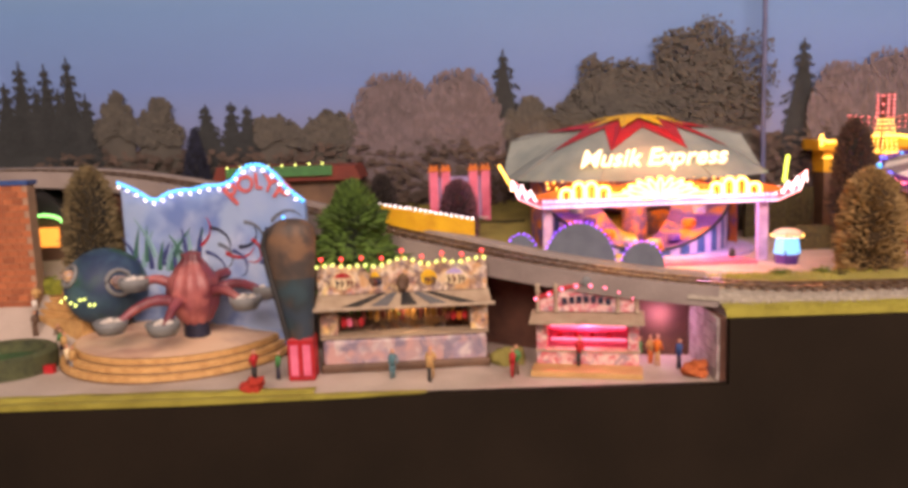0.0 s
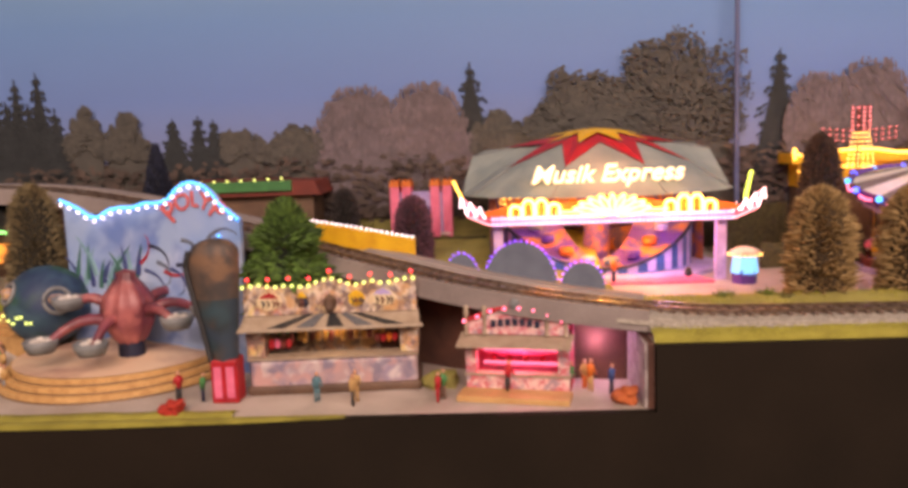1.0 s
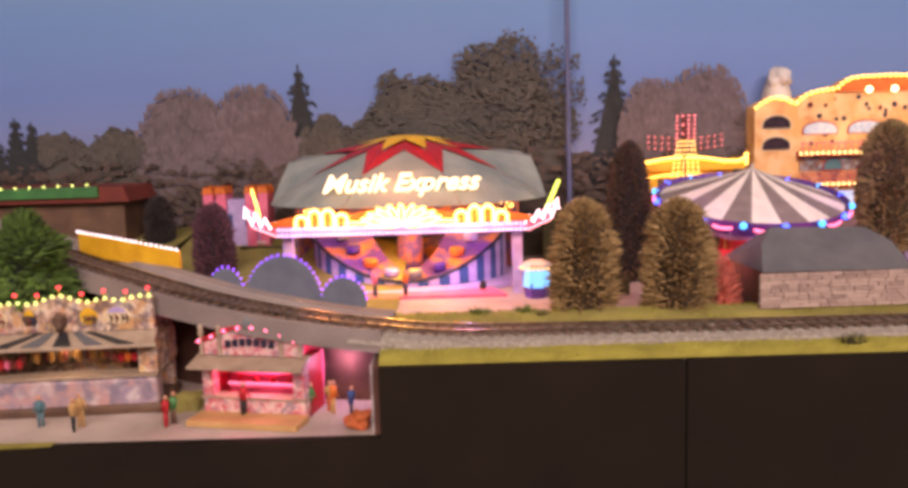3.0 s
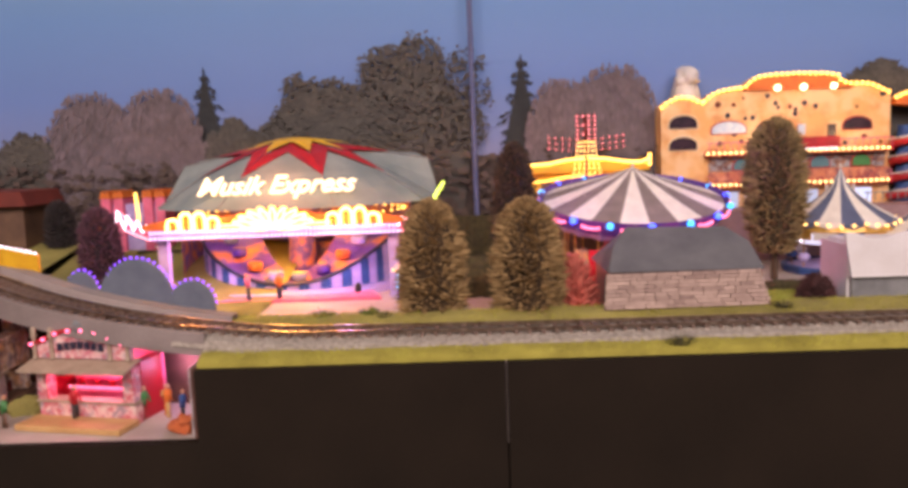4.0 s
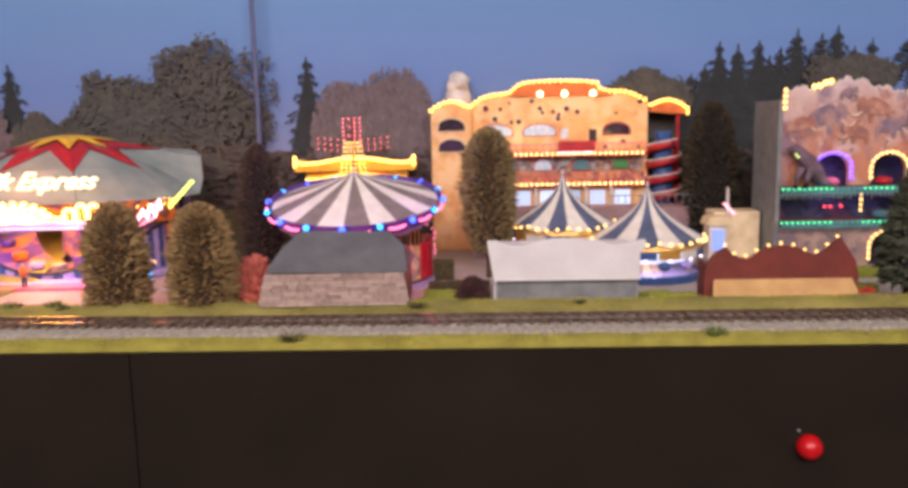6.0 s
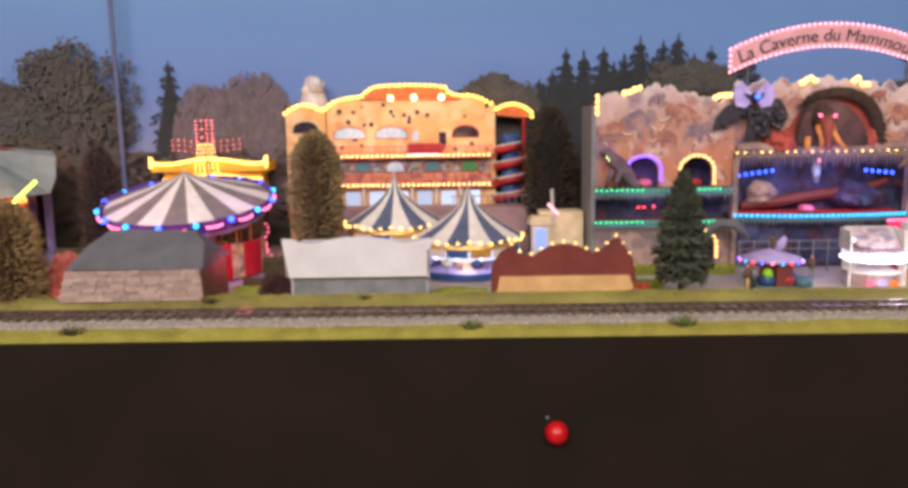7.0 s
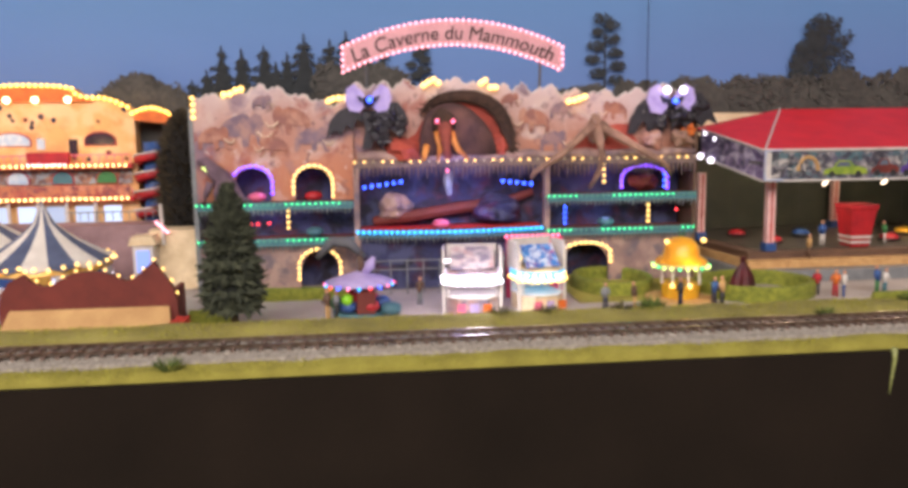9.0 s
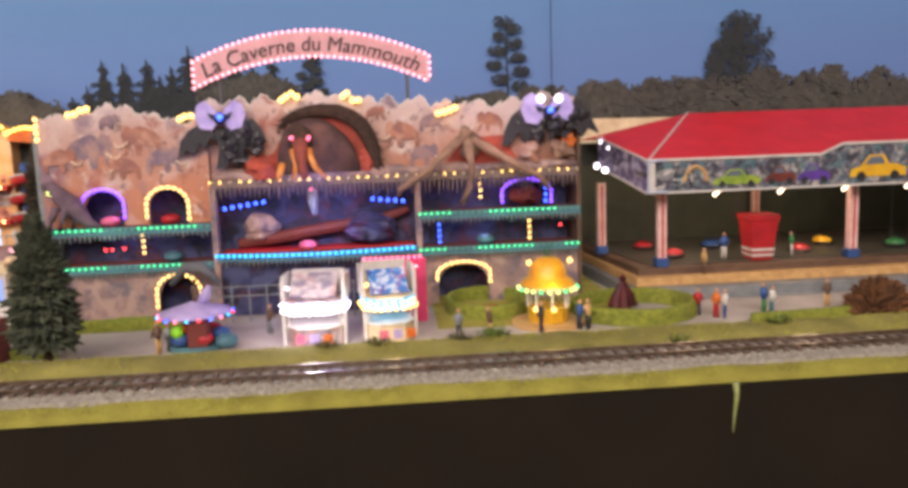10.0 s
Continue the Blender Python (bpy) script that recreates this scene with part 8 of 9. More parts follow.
solid("flower_bed", ball((0.985, 0.183, UP), 0.016, 0.25, 3, wob=0.5), P_BLOSSOM, "low red flower bed inside the hedge", "flower bed")
solid("hedge", ball((0, 0, 0), 0.011, 0.9, 3, wob=0.3), P_HEDGE, "short clipped hedge at the cave's foot", "hedge", at=(0.716, 0.196, UP)).scale = (3.6, 0.55, 0.8)
solid("hedge", box(-0.05, 0.05, -0.003, 0.003, 0, 0.008, bevel=0.002), P_HEDGE, "low straight green hedge by the path", "hedge", at=(1.2, 0.107, UP), rz=4)
solid("hedge", ball((0, 0, 0), 0.011, 0.9, 3, wob=0.3), P_HEDGE, "clipped dark hedge beside the carousel", "hedge", at=(0.375, 0.15, UP)).scale = (2.2, 1.4, 0.9)
solid("hedge", ball((0, 0, 0), 0.011, 0.9, 3, wob=0.3), P_HEDGE, "low hedge between two stalls", "hedge", at=(0.372, 0.105, UP)).scale = (2.4, 0.8, 0.8)
solid("hedge", ball((0, 0, 0), 0.011, 0.9, 3, wob=0.3), P_HEDGE, "low hedge behind the stalls", "hedge", at=(0.523, 0.115, UP)).scale = (1.6, 0.8, 0.7)
def hedge_row(label, x0, x1, y, h, d=0.007, mat=None, z=UP):
    bm = bmesh.new()
    n = max(6, int((x1 - x0) / 0.0025))
    rows = []
    for k in range(n + 1):
        x = x0 + (x1 - x0) * k / n - (x0 + x1) / 2
        w = lambda q: 0.0012 * noise.noise((x * 230 + q * 7, y * 50, q))
        rows.append([bm.verts.new((x, dy + w(i), zz + w(i + 3))) for i, (dy, zz) in enumerate(((-d / 2, 0), (-d / 2, h * 0.75), (-d * 0.2, h), (d * 0.2, h), (d / 2, h * 0.75), (d / 2, 0)))])
    for a, b in zip(rows, rows[1:]):
        for i in range(5):
            bm.faces.new((a[i], a[i + 1], b[i + 1], b[i]))
    bm.faces.new(rows[0]), bm.faces.new(rows[-1])
    bmesh.ops.recalc_face_normals(bm, faces=bm.faces)
    return solid("hedge", bm, mat or P_HEDGE, label, "hedge", group="clipped hedge rows", at=((x0 + x1) / 2, y, z))


P_HEDGED = material("dark_hedge_foam", srgb(80, 74, 42), srgb(50, 46, 28), 260, 0.95, bump=1.0, detail=1800)
for x0, x1, y, h, mt in ((0.352, 0.4, 0.135, 0.012, P_HEDGED), (0.35, 0.4, 0.115, 0.009, P_HEDGE), (0.345, 0.398, 0.092, 0.008, P_HEDGE), (0.145, 0.235, 0.24, 0.022, P_HEDGED), (0.15, 0.18, 0.17, 0.016, P_HEDGED), (0.34, 0.37, 0.2, 0.018, P_HEDGED), (0.515, 0.55, 0.1, 0.008, P_HEDGE), (0.662, 0.69, 0.12, 0.009, P_HEDGE), (0.665, 0.77, 0.185, 0.009, P_HEDGE), (-0.16, -0.1, 0.3, 0.03, P_HEDGED), (0.13, 0.2, 0.33, 0.05, P_HEDGED)):
    hedge_row("clipped hedge row between the rides", x0, x1, y, h, mat=mt)
tree("spreading brown-red fern bush on the path", (1.243, 0.107, UP), 0.019, 0.021, (srgb(136, 88, 52), srgb(70, 50, 34)), lambda u: (1 - u**2) ** 0.5, 420, 0.011, seed=15, name="bush", category="bush")
tree("dark reddish bush between two stalls", (0.387, 0.096, UP), 0.02, 0.014, (srgb(96, 56, 54), srgb(56, 36, 36)), lambda u: (1 - u**2) ** 0.5, 420, 0.005, seed=16, name="bush", category="bush")
tree("pink feathery bush beside the stone stall", (0.2255, 0.1, UP), 0.034, 0.016, (srgb(224, 130, 110), srgb(170, 84, 74)), lambda u: (1 - u**2) ** 0.5, 360, 0.009, seed=17, name="bush", category="bush")

# ---- dodgem hall with a red roof ----
dg = thing("dodgem_hall", "open dodgem hall with red roof and painted fascia", "fairground ride")
X_, YA, YB = 1.108, 0.19, 0.345
P_REDROOF = material("bright_red_roof_cloth", srgb(226, 36, 42), srgb(206, 28, 36), 50, 0.55, bump=0.05)
bm = bmesh.new()
vs = [bm.verts.new(p) for p in ((X_, YA, 0.111), (1.33, YA, 0.111), (1.33, YA + 0.01, 0.1135), (1.62, YA + 0.01, 0.1135), (1.62, 0.315, 0.147), (1.187, 0.315, 0.147), (1.094, 0.283, 0.128), (1.094, 0.36, 0.125), (1.62, 0.36, 0.125))]
for f in ((0, 1, 5), (1, 2, 5), (2, 3, 4, 5), (0, 5, 6), (6, 5, 7), (5, 4, 8, 7)):
    bm.faces.new([vs[i] for i in f])
bmesh.ops.recalc_face_normals(bm, faces=bm.faces)
part("roof", bm, P_REDROOF, dg, "bright red cloth roof")
for a, b in (((X_, YA, 0.1115), (1.187, 0.315, 0.1475)), ((X_, YA - 0.001, 0.1112), (1.245, YA - 0.001, 0.1112)), ((X_ - 0.001, YA, 0.1112), (1.094, 0.283, 0.1285))):
    part("roof_trim", tube([a, b], 0.0009, 6), P_WHITE, dg)
part("front_fascia", slab([(X_, 0.0865), (1.62, 0.0865), (1.62, 0.118), (1.262, 0.118), (1.244, 0.1105), (X_, 0.1105)], YA - 0.0015, YA + 0.001), MU_STREET, dg, "airbrushed street-style fascia")
bm = bmesh.new()
vs = [bm.verts.new(p) for dx in (0.0, 0.002) for p in ((X_ + dx, YA + 0.0015, 0.0865), (1.094 + dx, 0.283, 0.1045), (1.094 + dx, 0.283, 0.1278), (X_ + dx, YA + 0.0015, 0.1105))]
for f in ((0, 1, 2, 3), (7, 6, 5, 4), (0, 4, 5, 1), (1, 5, 6, 2), (2, 6, 7, 3), (3, 7, 4, 0)):
    bm.faces.new([vs[i] for i in f])
bmesh.ops.recalc_face_normals(bm, faces=bm.faces)
# lilac light on this side is put into the mural's colours
part("side_fascia", bm, mural("lilac_lit_street_mural", [srgb(120, 104, 140), srgb(168, 150, 176), srgb(90, 74, 110), srgb(196, 184, 200), srgb(70, 60, 84)], 110, 2.8), dg, "airbrushed side fascia coloured as if lit lilac")
part("side_trim", tube([(X_ - 0.001, YA, 0.086), (1.093, 0.283, 0.104)], 0.0009, 6), P_WHITE, dg)
part("corner_board", box(X_ - 0.0015, X_ + 0.0045, YA - 0.0024, YA - 0.0016, 0.087, 0.1105), P_WHITE, dg)
def painted_car(x, z, w, h, mat, y):
    """A sports car in side view painted on the fascia, a thin cut-out with dark wheels."""
    ob = part("painted_car", slab([(x + w * u, z + h * v) for u, v in ((0, 0.1), (1, 0.1), (1, 0.45), (0.84, 0.6), (0.7, 0.62), (0.6, 1.0), (0.34, 1.0), (0.2, 0.55), (0.03, 0.42))], y - 0.0005, y - 0.0001), mat, dg)
    for u in (0.2, 0.8):
        part("painted_wheel", rod((x + w * u, y - 0.0008, z + h * 0.12), (x + w * u, y - 0.0003, z + h * 0.12), h * 0.2, h * 0.2, 12), P_BLACK, ob)
    part("painted_window", slab([(x + w * u, z + h * v) for u, v in ((0.27, 0.6), (0.62, 0.62), (0.56, 0.92), (0.36, 0.92))], y - 0.0008, y - 0.0005), P_SLATE, ob)


P_ACID = material("acid_green_paint", srgb(170, 184, 60), srgb(110, 140, 50), 120, 0.5)
for x, z, w, h, mt in ((1.158, 0.0895, 0.038, 0.0125, P_ACID), (1.2, 0.09, 0.024, 0.013, P_DKRED), (1.226, 0.09, 0.026, 0.014, P_PURPLE), (1.268, 0.0905, 0.046, 0.0185, P_YELLOW), (1.322, 0.0895, 0.04, 0.018, P_TEAL)):
    painted_car(x, z, w, h, mt, YA - 0.0016)
part("painted_arch", tube([(x, YA - 0.0018, z) for x, z in arc(1.1445, 0.093, 0.009, 0.0125, 175, 5, 10)], 0.0016, 6), P_TAN, dg)
for k in range(11):
    part("painted_stroke", tube([(1.112 + 0.0024 * k, YA - 0.0018, 0.089 + 0.0035 * (k % 4)), (1.118 + 0.0024 * k, YA - 0.0018, 0.0915 + 0.004 * (k % 5)), (1.12 + 0.0024 * k, YA - 0.0018, 0.09 + 0.0038 * (k % 4))], 0.0005, 5), (P_WHITE, P_BLACK, P_GREY)[k % 3], dg)
part("fascia_trim", tube([(X_, YA - 0.002, 0.0862), (1.62, YA - 0.002, 0.0862)], 0.0009, 6), P_WHITE, dg)
part("fascia_trim", tube([(X_, YA - 0.002, 0.1112), (1.244, YA - 0.002, 0.1108), (1.262, YA - 0.002, 0.1185), (1.62, YA - 0.002, 0.1185)], 0.0012, 6), P_WHITE, dg)
part("corner_light", tube([(X_ + 0.012, YA - 0.003, 0.111), (X_ - 0.001, YA - 0.003, 0.1105), (X_ - 0.001, YA - 0.003, 0.087), (X_ + 0.014, YA - 0.003, 0.087)], 0.0011, 6), material("clear_tube", srgb(190, 200, 226), None, 90, 0.3), dg)
P_POST = material("white_rose_post_paint", srgb(236, 196, 190), srgb(214, 160, 150), 120, 0.5)
for x, y in ((1.126, 0.212), (1.286, 0.212), (1.44, 0.212), (1.0985, 0.29), (1.27, 0.35)):
    p_ = part("post", box(x - 0.0035, x + 0.0035, y - 0.003, y + 0.003, 0.029, 0.088), P_POST, dg, "pale striped post")
    part("post_stripe", box(x - 0.0006, x + 0.0006, y - 0.0036, y - 0.0031, 0.032, 0.086), P_RED, p_)
    part("post_shoe", box(x - 0.005, x + 0.005, y - 0.005, y + 0.005, 0.0247, 0.032, bevel=0.0008), P_BLUE, p_)
for k, (z, g) in enumerate(((0.0115, 0.025), (0.0185, 0.013), (0.0245, 0.004))):
    part("platform_step", plate([(1.108 - g * 0.5, 0.211 - g), (1.62, 0.211 - g), (1.62, 0.375), (1.094 - g * 0.5, 0.375)], z - 0.0068 if k else 0.0, z), (P_GREY, P_WOOD, P_BROWN)[k], dg, "platform step")
P_FLOORG = material("worn_steel_floor", srgb(84, 78, 68), srgb(58, 54, 48), 40, 0.4)
part("drive_floor", plate([(1.118, 0.218), (1.6, 0.218), (1.6, 0.36), (1.1, 0.36)], 0.0247, 0.0253), P_FLOORG, dg, "dark steel drive floor")
part("rear_wall", box(1.09, 1.62, 0.362, 0.366, 0.0, 0.122), material("dark_hall_wall", srgb(76, 78, 62), srgb(50, 54, 44), 30, 0.6), dg)
part("ceiling_board", box(1.105, 1.62, 0.195, 0.362, 0.1, 0.102), material("hall_ceiling", srgb(110, 104, 92), None, 60, 0.7), dg)
for k in range(4):
    x = 1.165 + 0.052 * k
    part("spotlight", rod((x, YA + 0.002, 0.0855), (x - 0.005, YA + 0.0, 0.0825), 0.0012, 0.0016, 8), glow("warm_spotlight_" + str(k), (1.0, 0.8, 0.55), 3), dg, "warm spotlight")
bulbs(dg, [(1.0965, 0.277, 0.125), (1.099, 0.262, 0.12)], L_WHITE, 0.003)
bulbs(dg, [(1.092, 0.279, 0.104), (1.0945, 0.262, 0.101)], L_WHITE, 0.003)
for k, (x, y, c) in enumerate(((1.15, 0.25, P_RED), (1.2, 0.29, P_BLUE), (1.26, 0.245, P_RED), (1.3, 0.28, P_YELLOW), (1.35, 0.25, P_GREEN), (1.14, 0.3, P_RED))):
    car = part("dodgem_car", ball((x, y, 0.0285), 0.0085, 0.5, 2), c, dg, "small dodgem car", True)
    part("bumper", lathe([(0.0085, -0.001), (0.01, 0.0), (0.0085, 0.001)], 16, at=(x, y, 0.0272)), P_BLACK, car)
    part("pick_up_pole", rod((x, y + 0.006, 0.024), (x, y + 0.007, 0.09), 0.0003, 0.0003, 5), P_BLACK, car)
settle(dg, (1.25, 0.28, UP))
# unseen lamps added under the ceiling to lift the dark hall
point_lamp("dodgem_lamp", (1.16, 0.25, 0.088), 0.11, (1.0, 0.82, 0.56), 0.008)
point_lamp("dodgem_lamp", (1.27, 0.25, 0.088), 0.11, (1.0, 0.82, 0.56), 0.008)
bin_ = thing("red_booth", "red tapered control booth with white stripes", "booth", (1.212, 0.2235, 0.0254))
part("shell", lathe([(0.0115, 0.0), (0.0165, 0.032), (0.018, 0.0335), (0.018, 0.037), (0.0, 0.037)], 4, a0=radians(45), a1=radians(405)), P_RED, bin_)
for z in (0.003, 0.0075):
    part("white_stripe", lathe([(0.0126 + z * 0.15, z), (0.0131 + z * 0.15, z + 0.0022)], 4, a0=radians(45), a1=radians(405)), P_WHITE, bin_)
white = thing("white_building", "low cream building behind the dodgem hall", "building", (1.12, 0.3725, UP))
part("wall", slab([(-0.07, 0), (0.12, 0), (0.12, 0.142), (-0.03, 0.144), (-0.05, 0.133), (-0.07, 0.131)], -0.004, 0.007), P_CREAM, white)

# ---- figurines, one plain shape each ----
def figurine(at, rz, top, legs, lean=0.0, scale=1.0):
    bm = bmesh.new()
    marks = []

    def done(mi):
        for f in bm.faces:
            if f.index == -1 and f not in seen:
                f.material_index = mi
                seen.add(f)
    seen = set()
    for s in (-1, 1):
        tube([(s * 0.0011, 0.0004 * s, 0), (s * 0.0011, 0, 0.005), (s * 0.0009, 0, 0.0095)], [0.0008, 0.0009, 0.0011], 6, bm)
    for f in bm.faces:
        f.material_index = 1
        seen.add(f)
    tube([(0, 0, 0.0088), (0, lean * 0.3, 0.0125), (0, lean * 0.6, 0.0158), (0, lean * 0.7, 0.0168)], [0.0016, 0.002, 0.0023, 0.0009], 8, bm)
    for s in (-1, 1):
        tube([(s * 0.0021, lean * 0.6, 0.0158), (s * 0.0029, lean * 0.6 - 0.0006, 0.0125), (s * 0.0024, lean - 0.0018, 0.0102)], [0.0008, 0.0007, 0.0005], 6, bm)
    for f in bm.faces:
        if f not in seen:
            f.material_index = 0
            seen.add(f)
    ball((0, lean * 0.9, 0.0184), 0.00145, 1.15, 1, bm)
    for f in bm.faces:
        if f not in seen:
            f.material_index = 2
    me = mesh_from(bm, "figurine", [top, legs, P_SKIN])
    me.shade_smooth()
    ob = new("figurine", me)
    ob.matrix_basis = pose(*at, 0, 0, rz) @ Matrix.Scale(scale, 4)
    return tagged(ob, "tiny painted model figurine standing on the fairground", "figurine", "figurines of visitors")


F = [(-0.487, 0.126, LOW + 0.003, P_BROWN, P_NAVY), (-0.447, 0.064, LOW, P_TAN, P_GREY), (-0.452, 0.068, LOW, P_CREAM, P_BROWN), (-0.3085, 0.034, LOW, P_RED, P_BLACK), (-0.292, 0.033, LOW, P_GREEN, P_NAVY), (-0.214, 0.0285, LOW, P_TEAL, P_TEAL), (-0.1888, 0.0185, LOW, P_TAN, P_BLACK), (-0.188, 0.0265, LOW, P_TAN, P_TAN), (-0.134, 0.0225, LOW, P_RED, P_RED), (-0.131, 0.027, LOW, P_GREEN, P_BROWN), (-0.0885, 0.0305, LOW + 0.0035, P_RED, P_BLACK), (-0.034, 0.038, LOW, P_ORANGE, P_TAN), (-0.037, 0.044, LOW, P_TAN, P_ORANGE), (-0.0215, 0.0295, LOW, P_BLUE, P_NAVY), (-0.014, 0.085, LOW, P_BLACK, P_BLACK), (-0.048, 0.035, LOW, P_GREEN, P_BROWN)]
F += [(1.126, 0.136, UP, P_RED, P_BLACK), (1.141, 0.125, UP, P_WHITE, P_BLUE), (1.136, 0.128, UP, P_ORANGE, P_RED), (1.174, 0.134, UP, P_BLUE, P_GREEN), (1.178, 0.131, UP, P_WHITE, P_TEAL), (1.226, 0.142, UP, P_BROWN, P_TAN), (1.158, 0.203, 0.0186, P_TAN, P_BROWN), (1.187, 0.232, 0.0254, P_BLUE, P_WHITE), (1.245, 0.23, 0.0254, P_GREEN, P_WHITE), (1.035, 0.117, UP, P_BLUE, P_NAVY), (1.041, 0.116, UP, P_TAN, P_BLACK), (1.008, 0.113, UP, P_BLACK, P_NAVY), (0.952, 0.112, UP, P_GREY, P_NAVY), (0.973, 0.1105, UP, P_BROWN, P_TAN), (0.822, 0.152, UP, P_BROWN, P_GREY), (0.756, 0.115, UP, P_BROWN, P_TAN), (0.762, 0.117, UP, P_GREY, P_BLACK)]
F += [(-0.515, 0.15, -0.012, P_TAN, P_BROWN), (-0.51, 0.138, -0.02, P_WHITE, P_NAVY), (-0.505, 0.125, -0.03, P_BROWN, P_BROWN), (-0.476, 0.108, LOW + 0.003, P_GREEN, P_NAVY), (-0.47, 0.1, LOW + 0.002, P_TAN, P_DKRED), (0.004, 0.178, 0.0045, P_ORANGE, P_NAVY), (-0.02, 0.176, 0.0045, P_PINK, P_NAVY)]
for k, (x, y, z, a, b) in enumerate(F):
    figurine((x, y, z), (k * 77) % 360, a, b, 0.0006 * ((k % 5) - 2), 1.0 + 0.03 * (k % 4))
cape = solid("caped_statue", lathe([(0.0095, 0.0), (0.0075, 0.008), (0.003, 0.0165), (0.0018, 0.0185), (0.0026, 0.0215), (0.0, 0.0235)], 16, ripple=0.2, waves=4), material("dark_red_cape", srgb(96, 20, 28), srgb(40, 12, 16), 120, 0.6), "dark red caped statue behind the hedge", "statue", at=(1.079, 0.162, UP + 0.004))

# ---- left corner: pool, wooden stair, hut, brick house, planting ----
pool = thing("hedged_pool", "round green pool inside a dark stone rim", "pool", (-0.504, 0.078, LOW))
part("rim", lathe([(0.036, 0.0), (0.036, 0.0135), (0.033, 0.0155), (0.028, 0.0145), (0.027, 0.004)], 36), material("mossy_dark_stone", srgb(86, 92, 60), srgb(52, 58, 42), 160, 0.9), pool, "mossy stone rim")
part("water", lathe([(0.0, 0.0065), (0.0275, 0.0065)], 36), material("green_water", srgb(60, 110, 66), srgb(40, 84, 60), 60, 0.2), pool)
part("float", ball((-0.003, -0.012, 0.0075), 0.006, 0.35, 2, wob=0.3), P_RED, pool)
part("red_box", box(0.035, 0.042, -0.013, -0.008, 0, 0.006), P_RED, pool)
stair = thing("wooden_stair", "broad pale wooden stair up to the back", "stair", (-0.489, 0.129, -0.02), -28)
for k in range(5):
    part("step", box(-0.03, 0.03, 0.0052 * k, 0.0052 * (k + 1) - 0.0002, -0.02, 0.0042 * (k + 1)), P_WOOD, stair, "pale wooden step")
hedge_ring("curved green hedge on the back slope", (-0.497, 0.172, -0.002), 0.022, 0.012, 0.012, 0.006)
ghut = thing("green_hut", "small hut with green lit arch and orange window", "hut", (-0.5245, 0.196, 0.02), 0)
ghut.scale = (1, 1, 0.84)
part("wall", box(-0.0155, 0.0155, 0, 0.02, 0, 0.048), P_BROWN, ghut)
part("roof", slab([(-0.02, 0.048), (0.02, 0.048), (0.017, 0.055), (0.0, 0.078), (-0.017, 0.073)], -0.004, 0.022), P_BLACK, ghut)
part("lit_window", box(-0.0105, 0.0105, -0.001, -0.0002, 0.016, 0.036), glow("orange_lit_window", (1.0, 0.35, 0.05), 1.5), ghut, "orange lit window")
part("green_arch", tube([(x, -0.005, z) for x, z in arc(0, 0.041, 0.0165, 0.0085, 170, 10, 10)], 0.0015, 6), glow("green_neon", (0.2, 1.0, 0.25), 2.4), ghut, "green neon arch")
bulbs(ghut, [(0.045, -0.02, 0.056), (0.05, -0.02, 0.0565), (0.0555, -0.02, 0.057)], L_GREEN, 0.0022)
brick_house = thing("brick_house", "orange brick building at the layout's end", "building", (-0.5265, 0.152, -0.038))
M_BRICK = material("orange_brick", srgb(190, 112, 74), srgb(140, 78, 54), 200, 0.9, objectwise=True)
part("wall", box(-0.06, 0.012, 0, 0.012, 0, 0.128), material("mortar", srgb(176, 140, 116), None, 90, 0.9), brick_house)
for j in range(24):
    for k in range(5):
        x1 = 0.0118 - 0.0082 * k - (0.0041 if j % 2 else 0)
        part("brick", box(x1 - 0.0078, x1, -0.0006, -0.00005, 0.001 + 0.0053 * j, 0.0058 + 0.0053 * j), M_BRICK, brick_house)
part("roof_edge", box(-0.062, 0.0135, -0.002, 0.014, 0.1282, 0.1315), P_BLUE, brick_house)
for (x, y, c, s) in ((-0.3025, 0.009, P_BLOSSOM, 1), (-0.0145, 0.014, material("orange_flower_foam", srgb(206, 110, 60), srgb(160, 80, 44), 300, 0.95, bump=1.0), 1.05), (0.657 + 0.008, 0.083, P_BLOSSOM, 0.8)):
    z = LOW if x < 0 else 0.007
    solid("flower_bush", ball((0, 0, 0.004), 0.0078 * s, 0.75, 3, wob=0.6), c, "small round bush with red-orange blossoms", "bush", group="blossom bushes", at=(x, y, z))
sheet("lawn_strip", -0.49, -0.262, [(0.0, LOW - 0.0005), (0.0, LOW + 0.0012), (0.006, LOW + 0.002), (0.012, LOW + 0.0012), (0.015, LOW - 0.0006)], M_GRASS, "yellow-green grass strip along the plaza edge", "grass", rough=0.0012, step=0.005)
solid("brown_mound", ball((0, 0, 0), 0.014, 0.7, 3, wob=0.4), M_LAWN, "low brown-green mound beside the booth", "mound", at=(-0.133, 0.062, LOW))

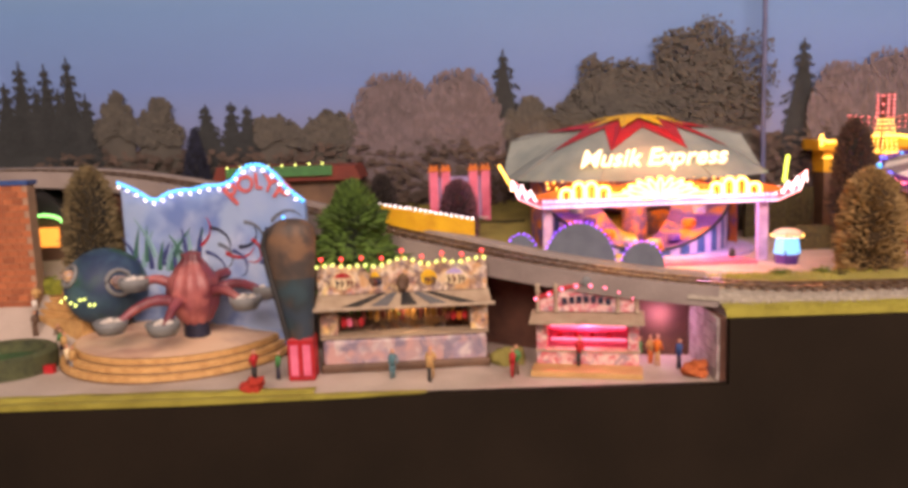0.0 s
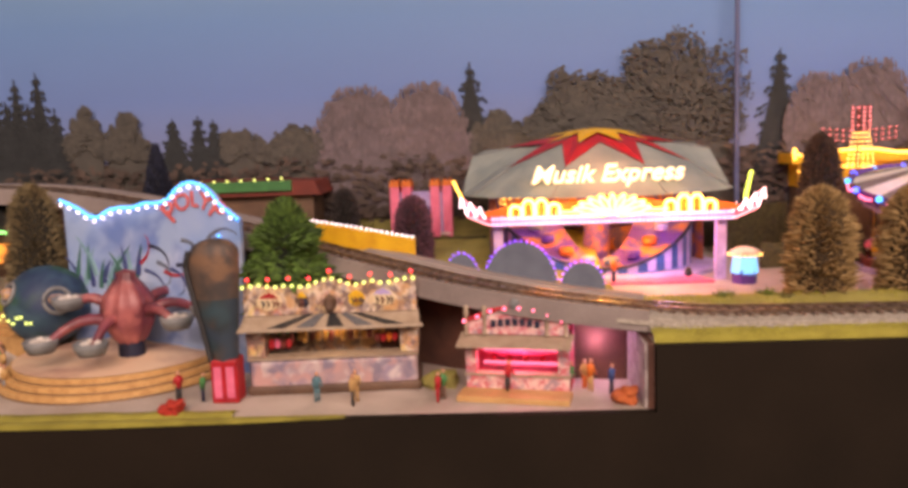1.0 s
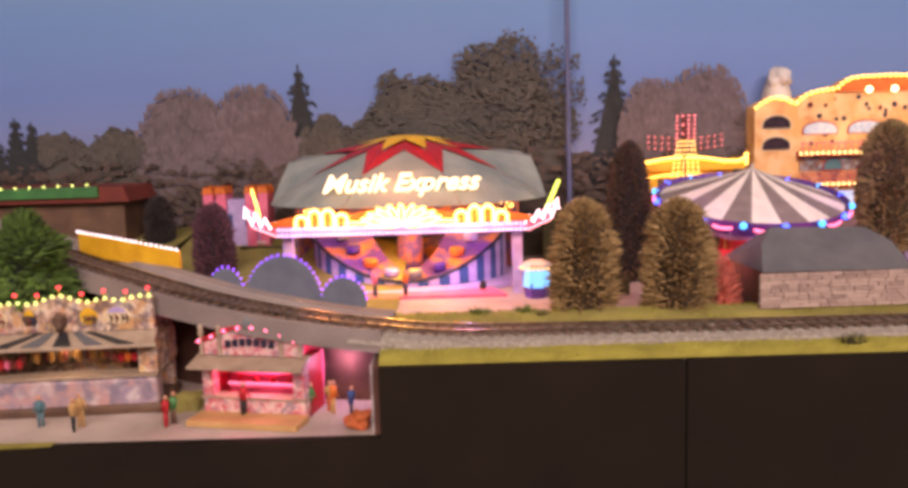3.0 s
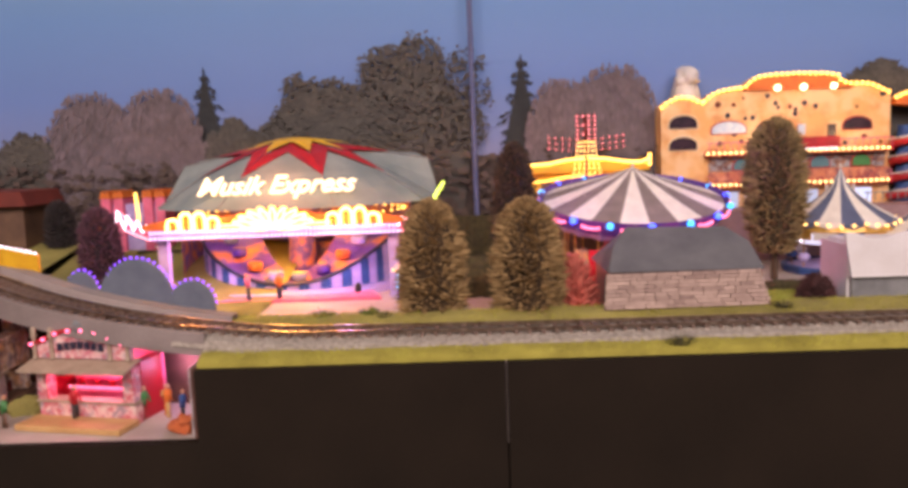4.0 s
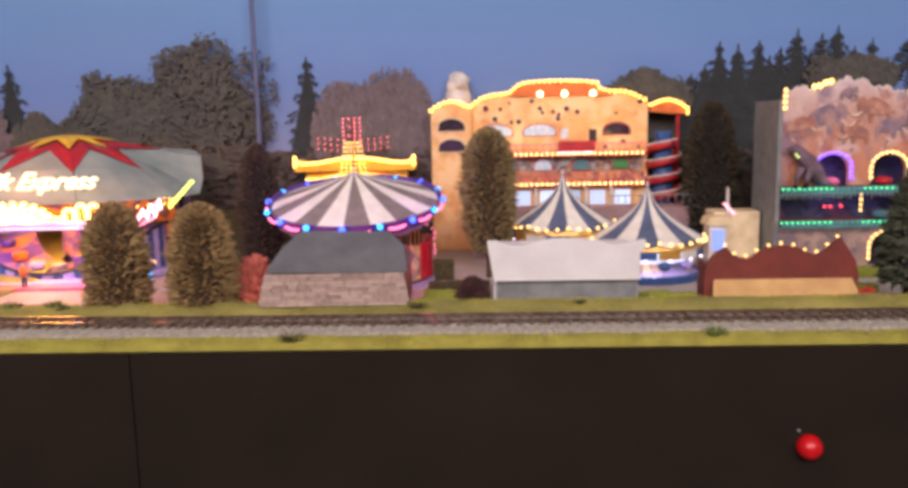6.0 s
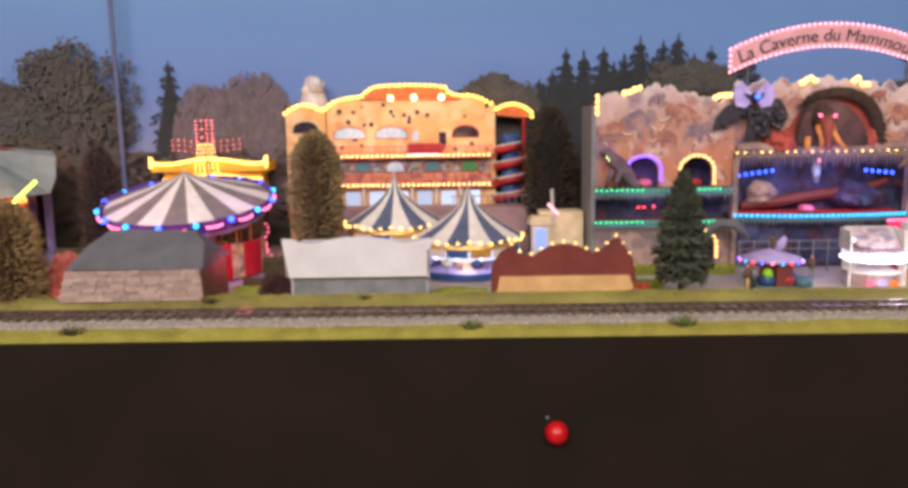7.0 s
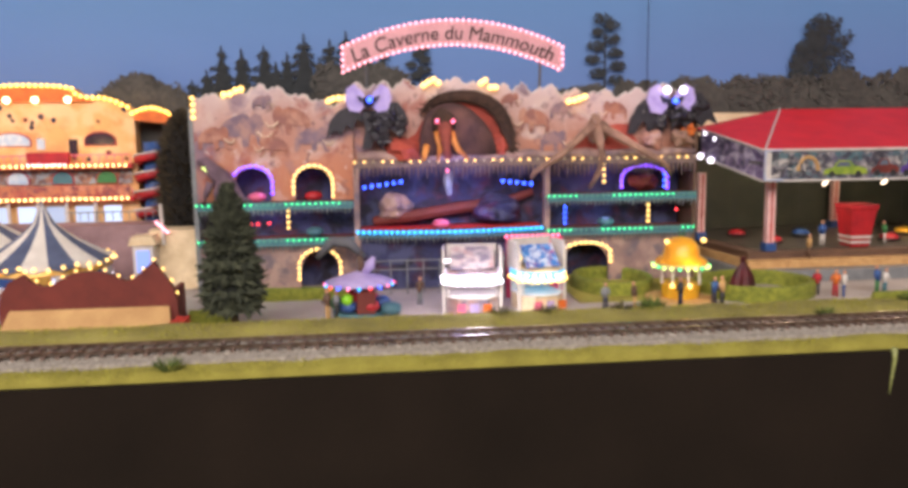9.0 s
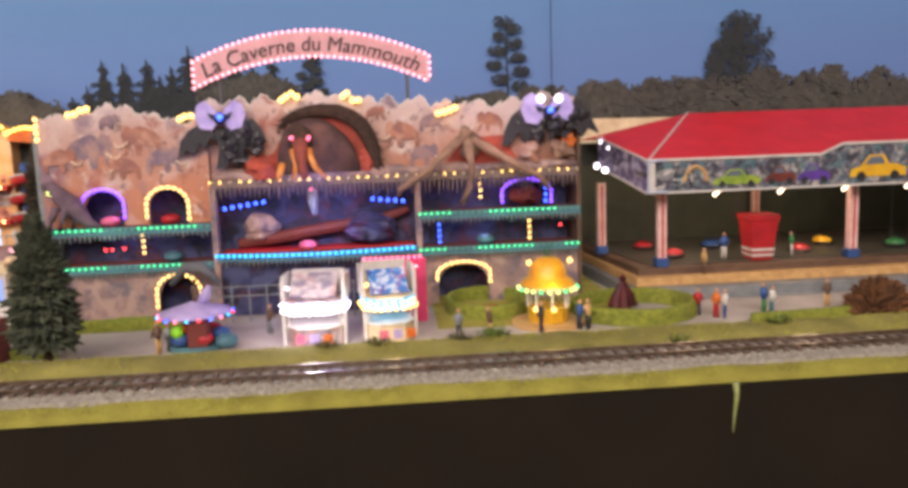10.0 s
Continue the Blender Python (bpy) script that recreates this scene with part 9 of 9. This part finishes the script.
# ---- grass tufts along the track, red knob and paint drip on the fascia ----
def tuft(at, r, mat):
    rng = random.Random(int((at[0] + 2) * 5000))
    verts, faces = [], []
    for k in range(90):
        a, d = rng.uniform(0, 6.3), r * math.sqrt(rng.random()) * 0.75
        b = Vector((d * math.cos(a), d * 0.7 * math.sin(a), 0))
        tip = b + Vector((0.35 * r * math.cos(a), 0.3 * r * math.sin(a), r * rng.uniform(0.35, 0.75) * (1.3 - d / r)))
        w = Vector((-math.sin(a), math.cos(a), 0)) * r * 0.07
        c = len(verts)
        verts += [b - w, b + w, tip]
        faces.append((c, c + 1, c + 2))
    me = bpy.data.meshes.new("grass_tuft")
    me.from_pydata(verts, [], faces)
    me.materials.append(mat)
    ob = new("grass_tuft", me)
    ob.location = at
    return tagged(ob, "small static grass tuft beside the railway", "grass tuft", "grass tufts")


M_TUFT = material("tuft_green", srgb(110, 128, 56), srgb(64, 80, 34), 300, 0.95, island=True, bump=0)
M_TUFT2 = material("tuft_olive", srgb(100, 96, 60), srgb(60, 56, 36), 300, 0.95, island=True, bump=0)
for x, y, z, r, mt in ((0.2735, 0.006, 0.003, 0.01, M_TUFT2), (0.3494, 0.056, 0.0115, 0.007, M_TUFT2), (0.5365, 0.007, 0.0035, 0.009, M_TUFT), (0.6755, 0.007, 0.0035, 0.0105, M_TUFT), (0.868, 0.068, 0.0125, 0.0095, M_TUFT2), (0.899, 0.067, 0.0125, 0.01, M_TUFT2), (0.949, 0.068, 0.0125, 0.0095, M_TUFT2), (0.97, 0.07, 0.0125, 0.012, M_TUFT), (0.06, 0.066, 0.0125, 0.009, M_TUFT), (0.09, 0.067, 0.0125, 0.009, M_TUFT), (0.1, 0.06, 0.0118, 0.007, M_TUFT2), (1.08, 0.05, 0.009, 0.008, M_TUFT), (1.15, 0.066, 0.0125, 0.01, M_TUFT), (0.46, 0.06, 0.012, 0.006, M_TUFT2)):
    tuft((x, y, z), r, mt)
verts, faces = [], []
rng = random.Random(77)
for _ in range(26000):
    x = rng.uniform(0.0, 1.45)
    if rng.random() < 0.45:
        y = rng.uniform(0.0, 0.013)
        z = float(np.interp(y, [0, 0.004, 0.01, 0.018], [0.0005, 0.003, 0.0045, 0.006]))
    else:
        y = rng.uniform(0.047, 0.078)
        z = float(np.interp(y, [0.046, 0.05, 0.058, 0.066, 0.074, 0.09], [0.006, 0.0095, 0.0125, 0.0138, 0.012, 0.003]))
    h, a, c = rng.uniform(0.0008, 0.0021), rng.uniform(0, 3.14), len(verts)
    w = 0.00035
    verts += [(x - w * math.cos(a), y - w * math.sin(a), z - 0.0005), (x + w * math.cos(a), y + w * math.sin(a), z - 0.0005), (x + rng.uniform(-0.0006, 0.0006), y + rng.uniform(-0.0008, 0.0004), z + h)]
    faces.append((c, c + 1, c + 2))
me = bpy.data.meshes.new("static_grass")
me.from_pydata(verts, [], faces)
me.materials.append(material("static_grass_fibres", srgb(194, 188, 80), srgb(128, 124, 48), 30, 0.95, island=True, bump=0))
tagged(new("static_grass", me), "short yellow-green static grass fibres along the railway", "grass", kind="stuff")
knob = thing("push_button", "round red push button on the black front board", "button", (0.591, -0.006, -0.0632))
part("cap", ball((0, -0.003, 0), 0.0078, 1, 3), material("red_knob_plastic", srgb(206, 20, 24), srgb(180, 16, 20), 90, 0.35), knob, "", True)
part("collar", rod((0, 0.0, 0), (0, -0.002, 0), 0.006, 0.006, 20), P_BLACK, knob)
part("screw", ball((-0.0058, -0.0005, 0.0095), 0.0012, 1, 1), P_GREY, knob)
drip = thing("paint_drip", "yellow-green glue drip running down the front board", "paint drip", (1.0895, -0.0065, 0.0))
part("streak", tube([(0.0, 0, 0.001), (0.0006, 0, -0.006), (-0.0004, 0, -0.016), (-0.0012, 0, -0.027)], [0.0019, 0.0013, 0.0009, 0.0004], 7), material("dried_glue", srgb(170, 176, 100), srgb(120, 124, 80), 300, 0.5), drip, "", True)
# sleepers, one by one
line = [p for p in LINE if -0.45 < p.x < 1.4]
bm0 = mesh_from(box(-0.0011, 0.0011, -0.0125, 0.0125, -0.0012, 0.0006), "sleeper", M_SLEEPER)
acc, last = 0.0, line[0]
made = 0
for i in range(1, len(line)):
    acc += (line[i] - line[i - 1]).length
    if acc > 0.0066 and made < 300:
        acc = 0
        made += 1
        way = line[min(i + 1, len(line) - 1)] - line[i - 1]
        ob = new("sleeper", bm0)
        ob.parent = railway
        ob.matrix_basis = pose(line[i].x, line[i].y, line[i].z, 0, 0, math.degrees(math.atan2(way.y, way.x)))
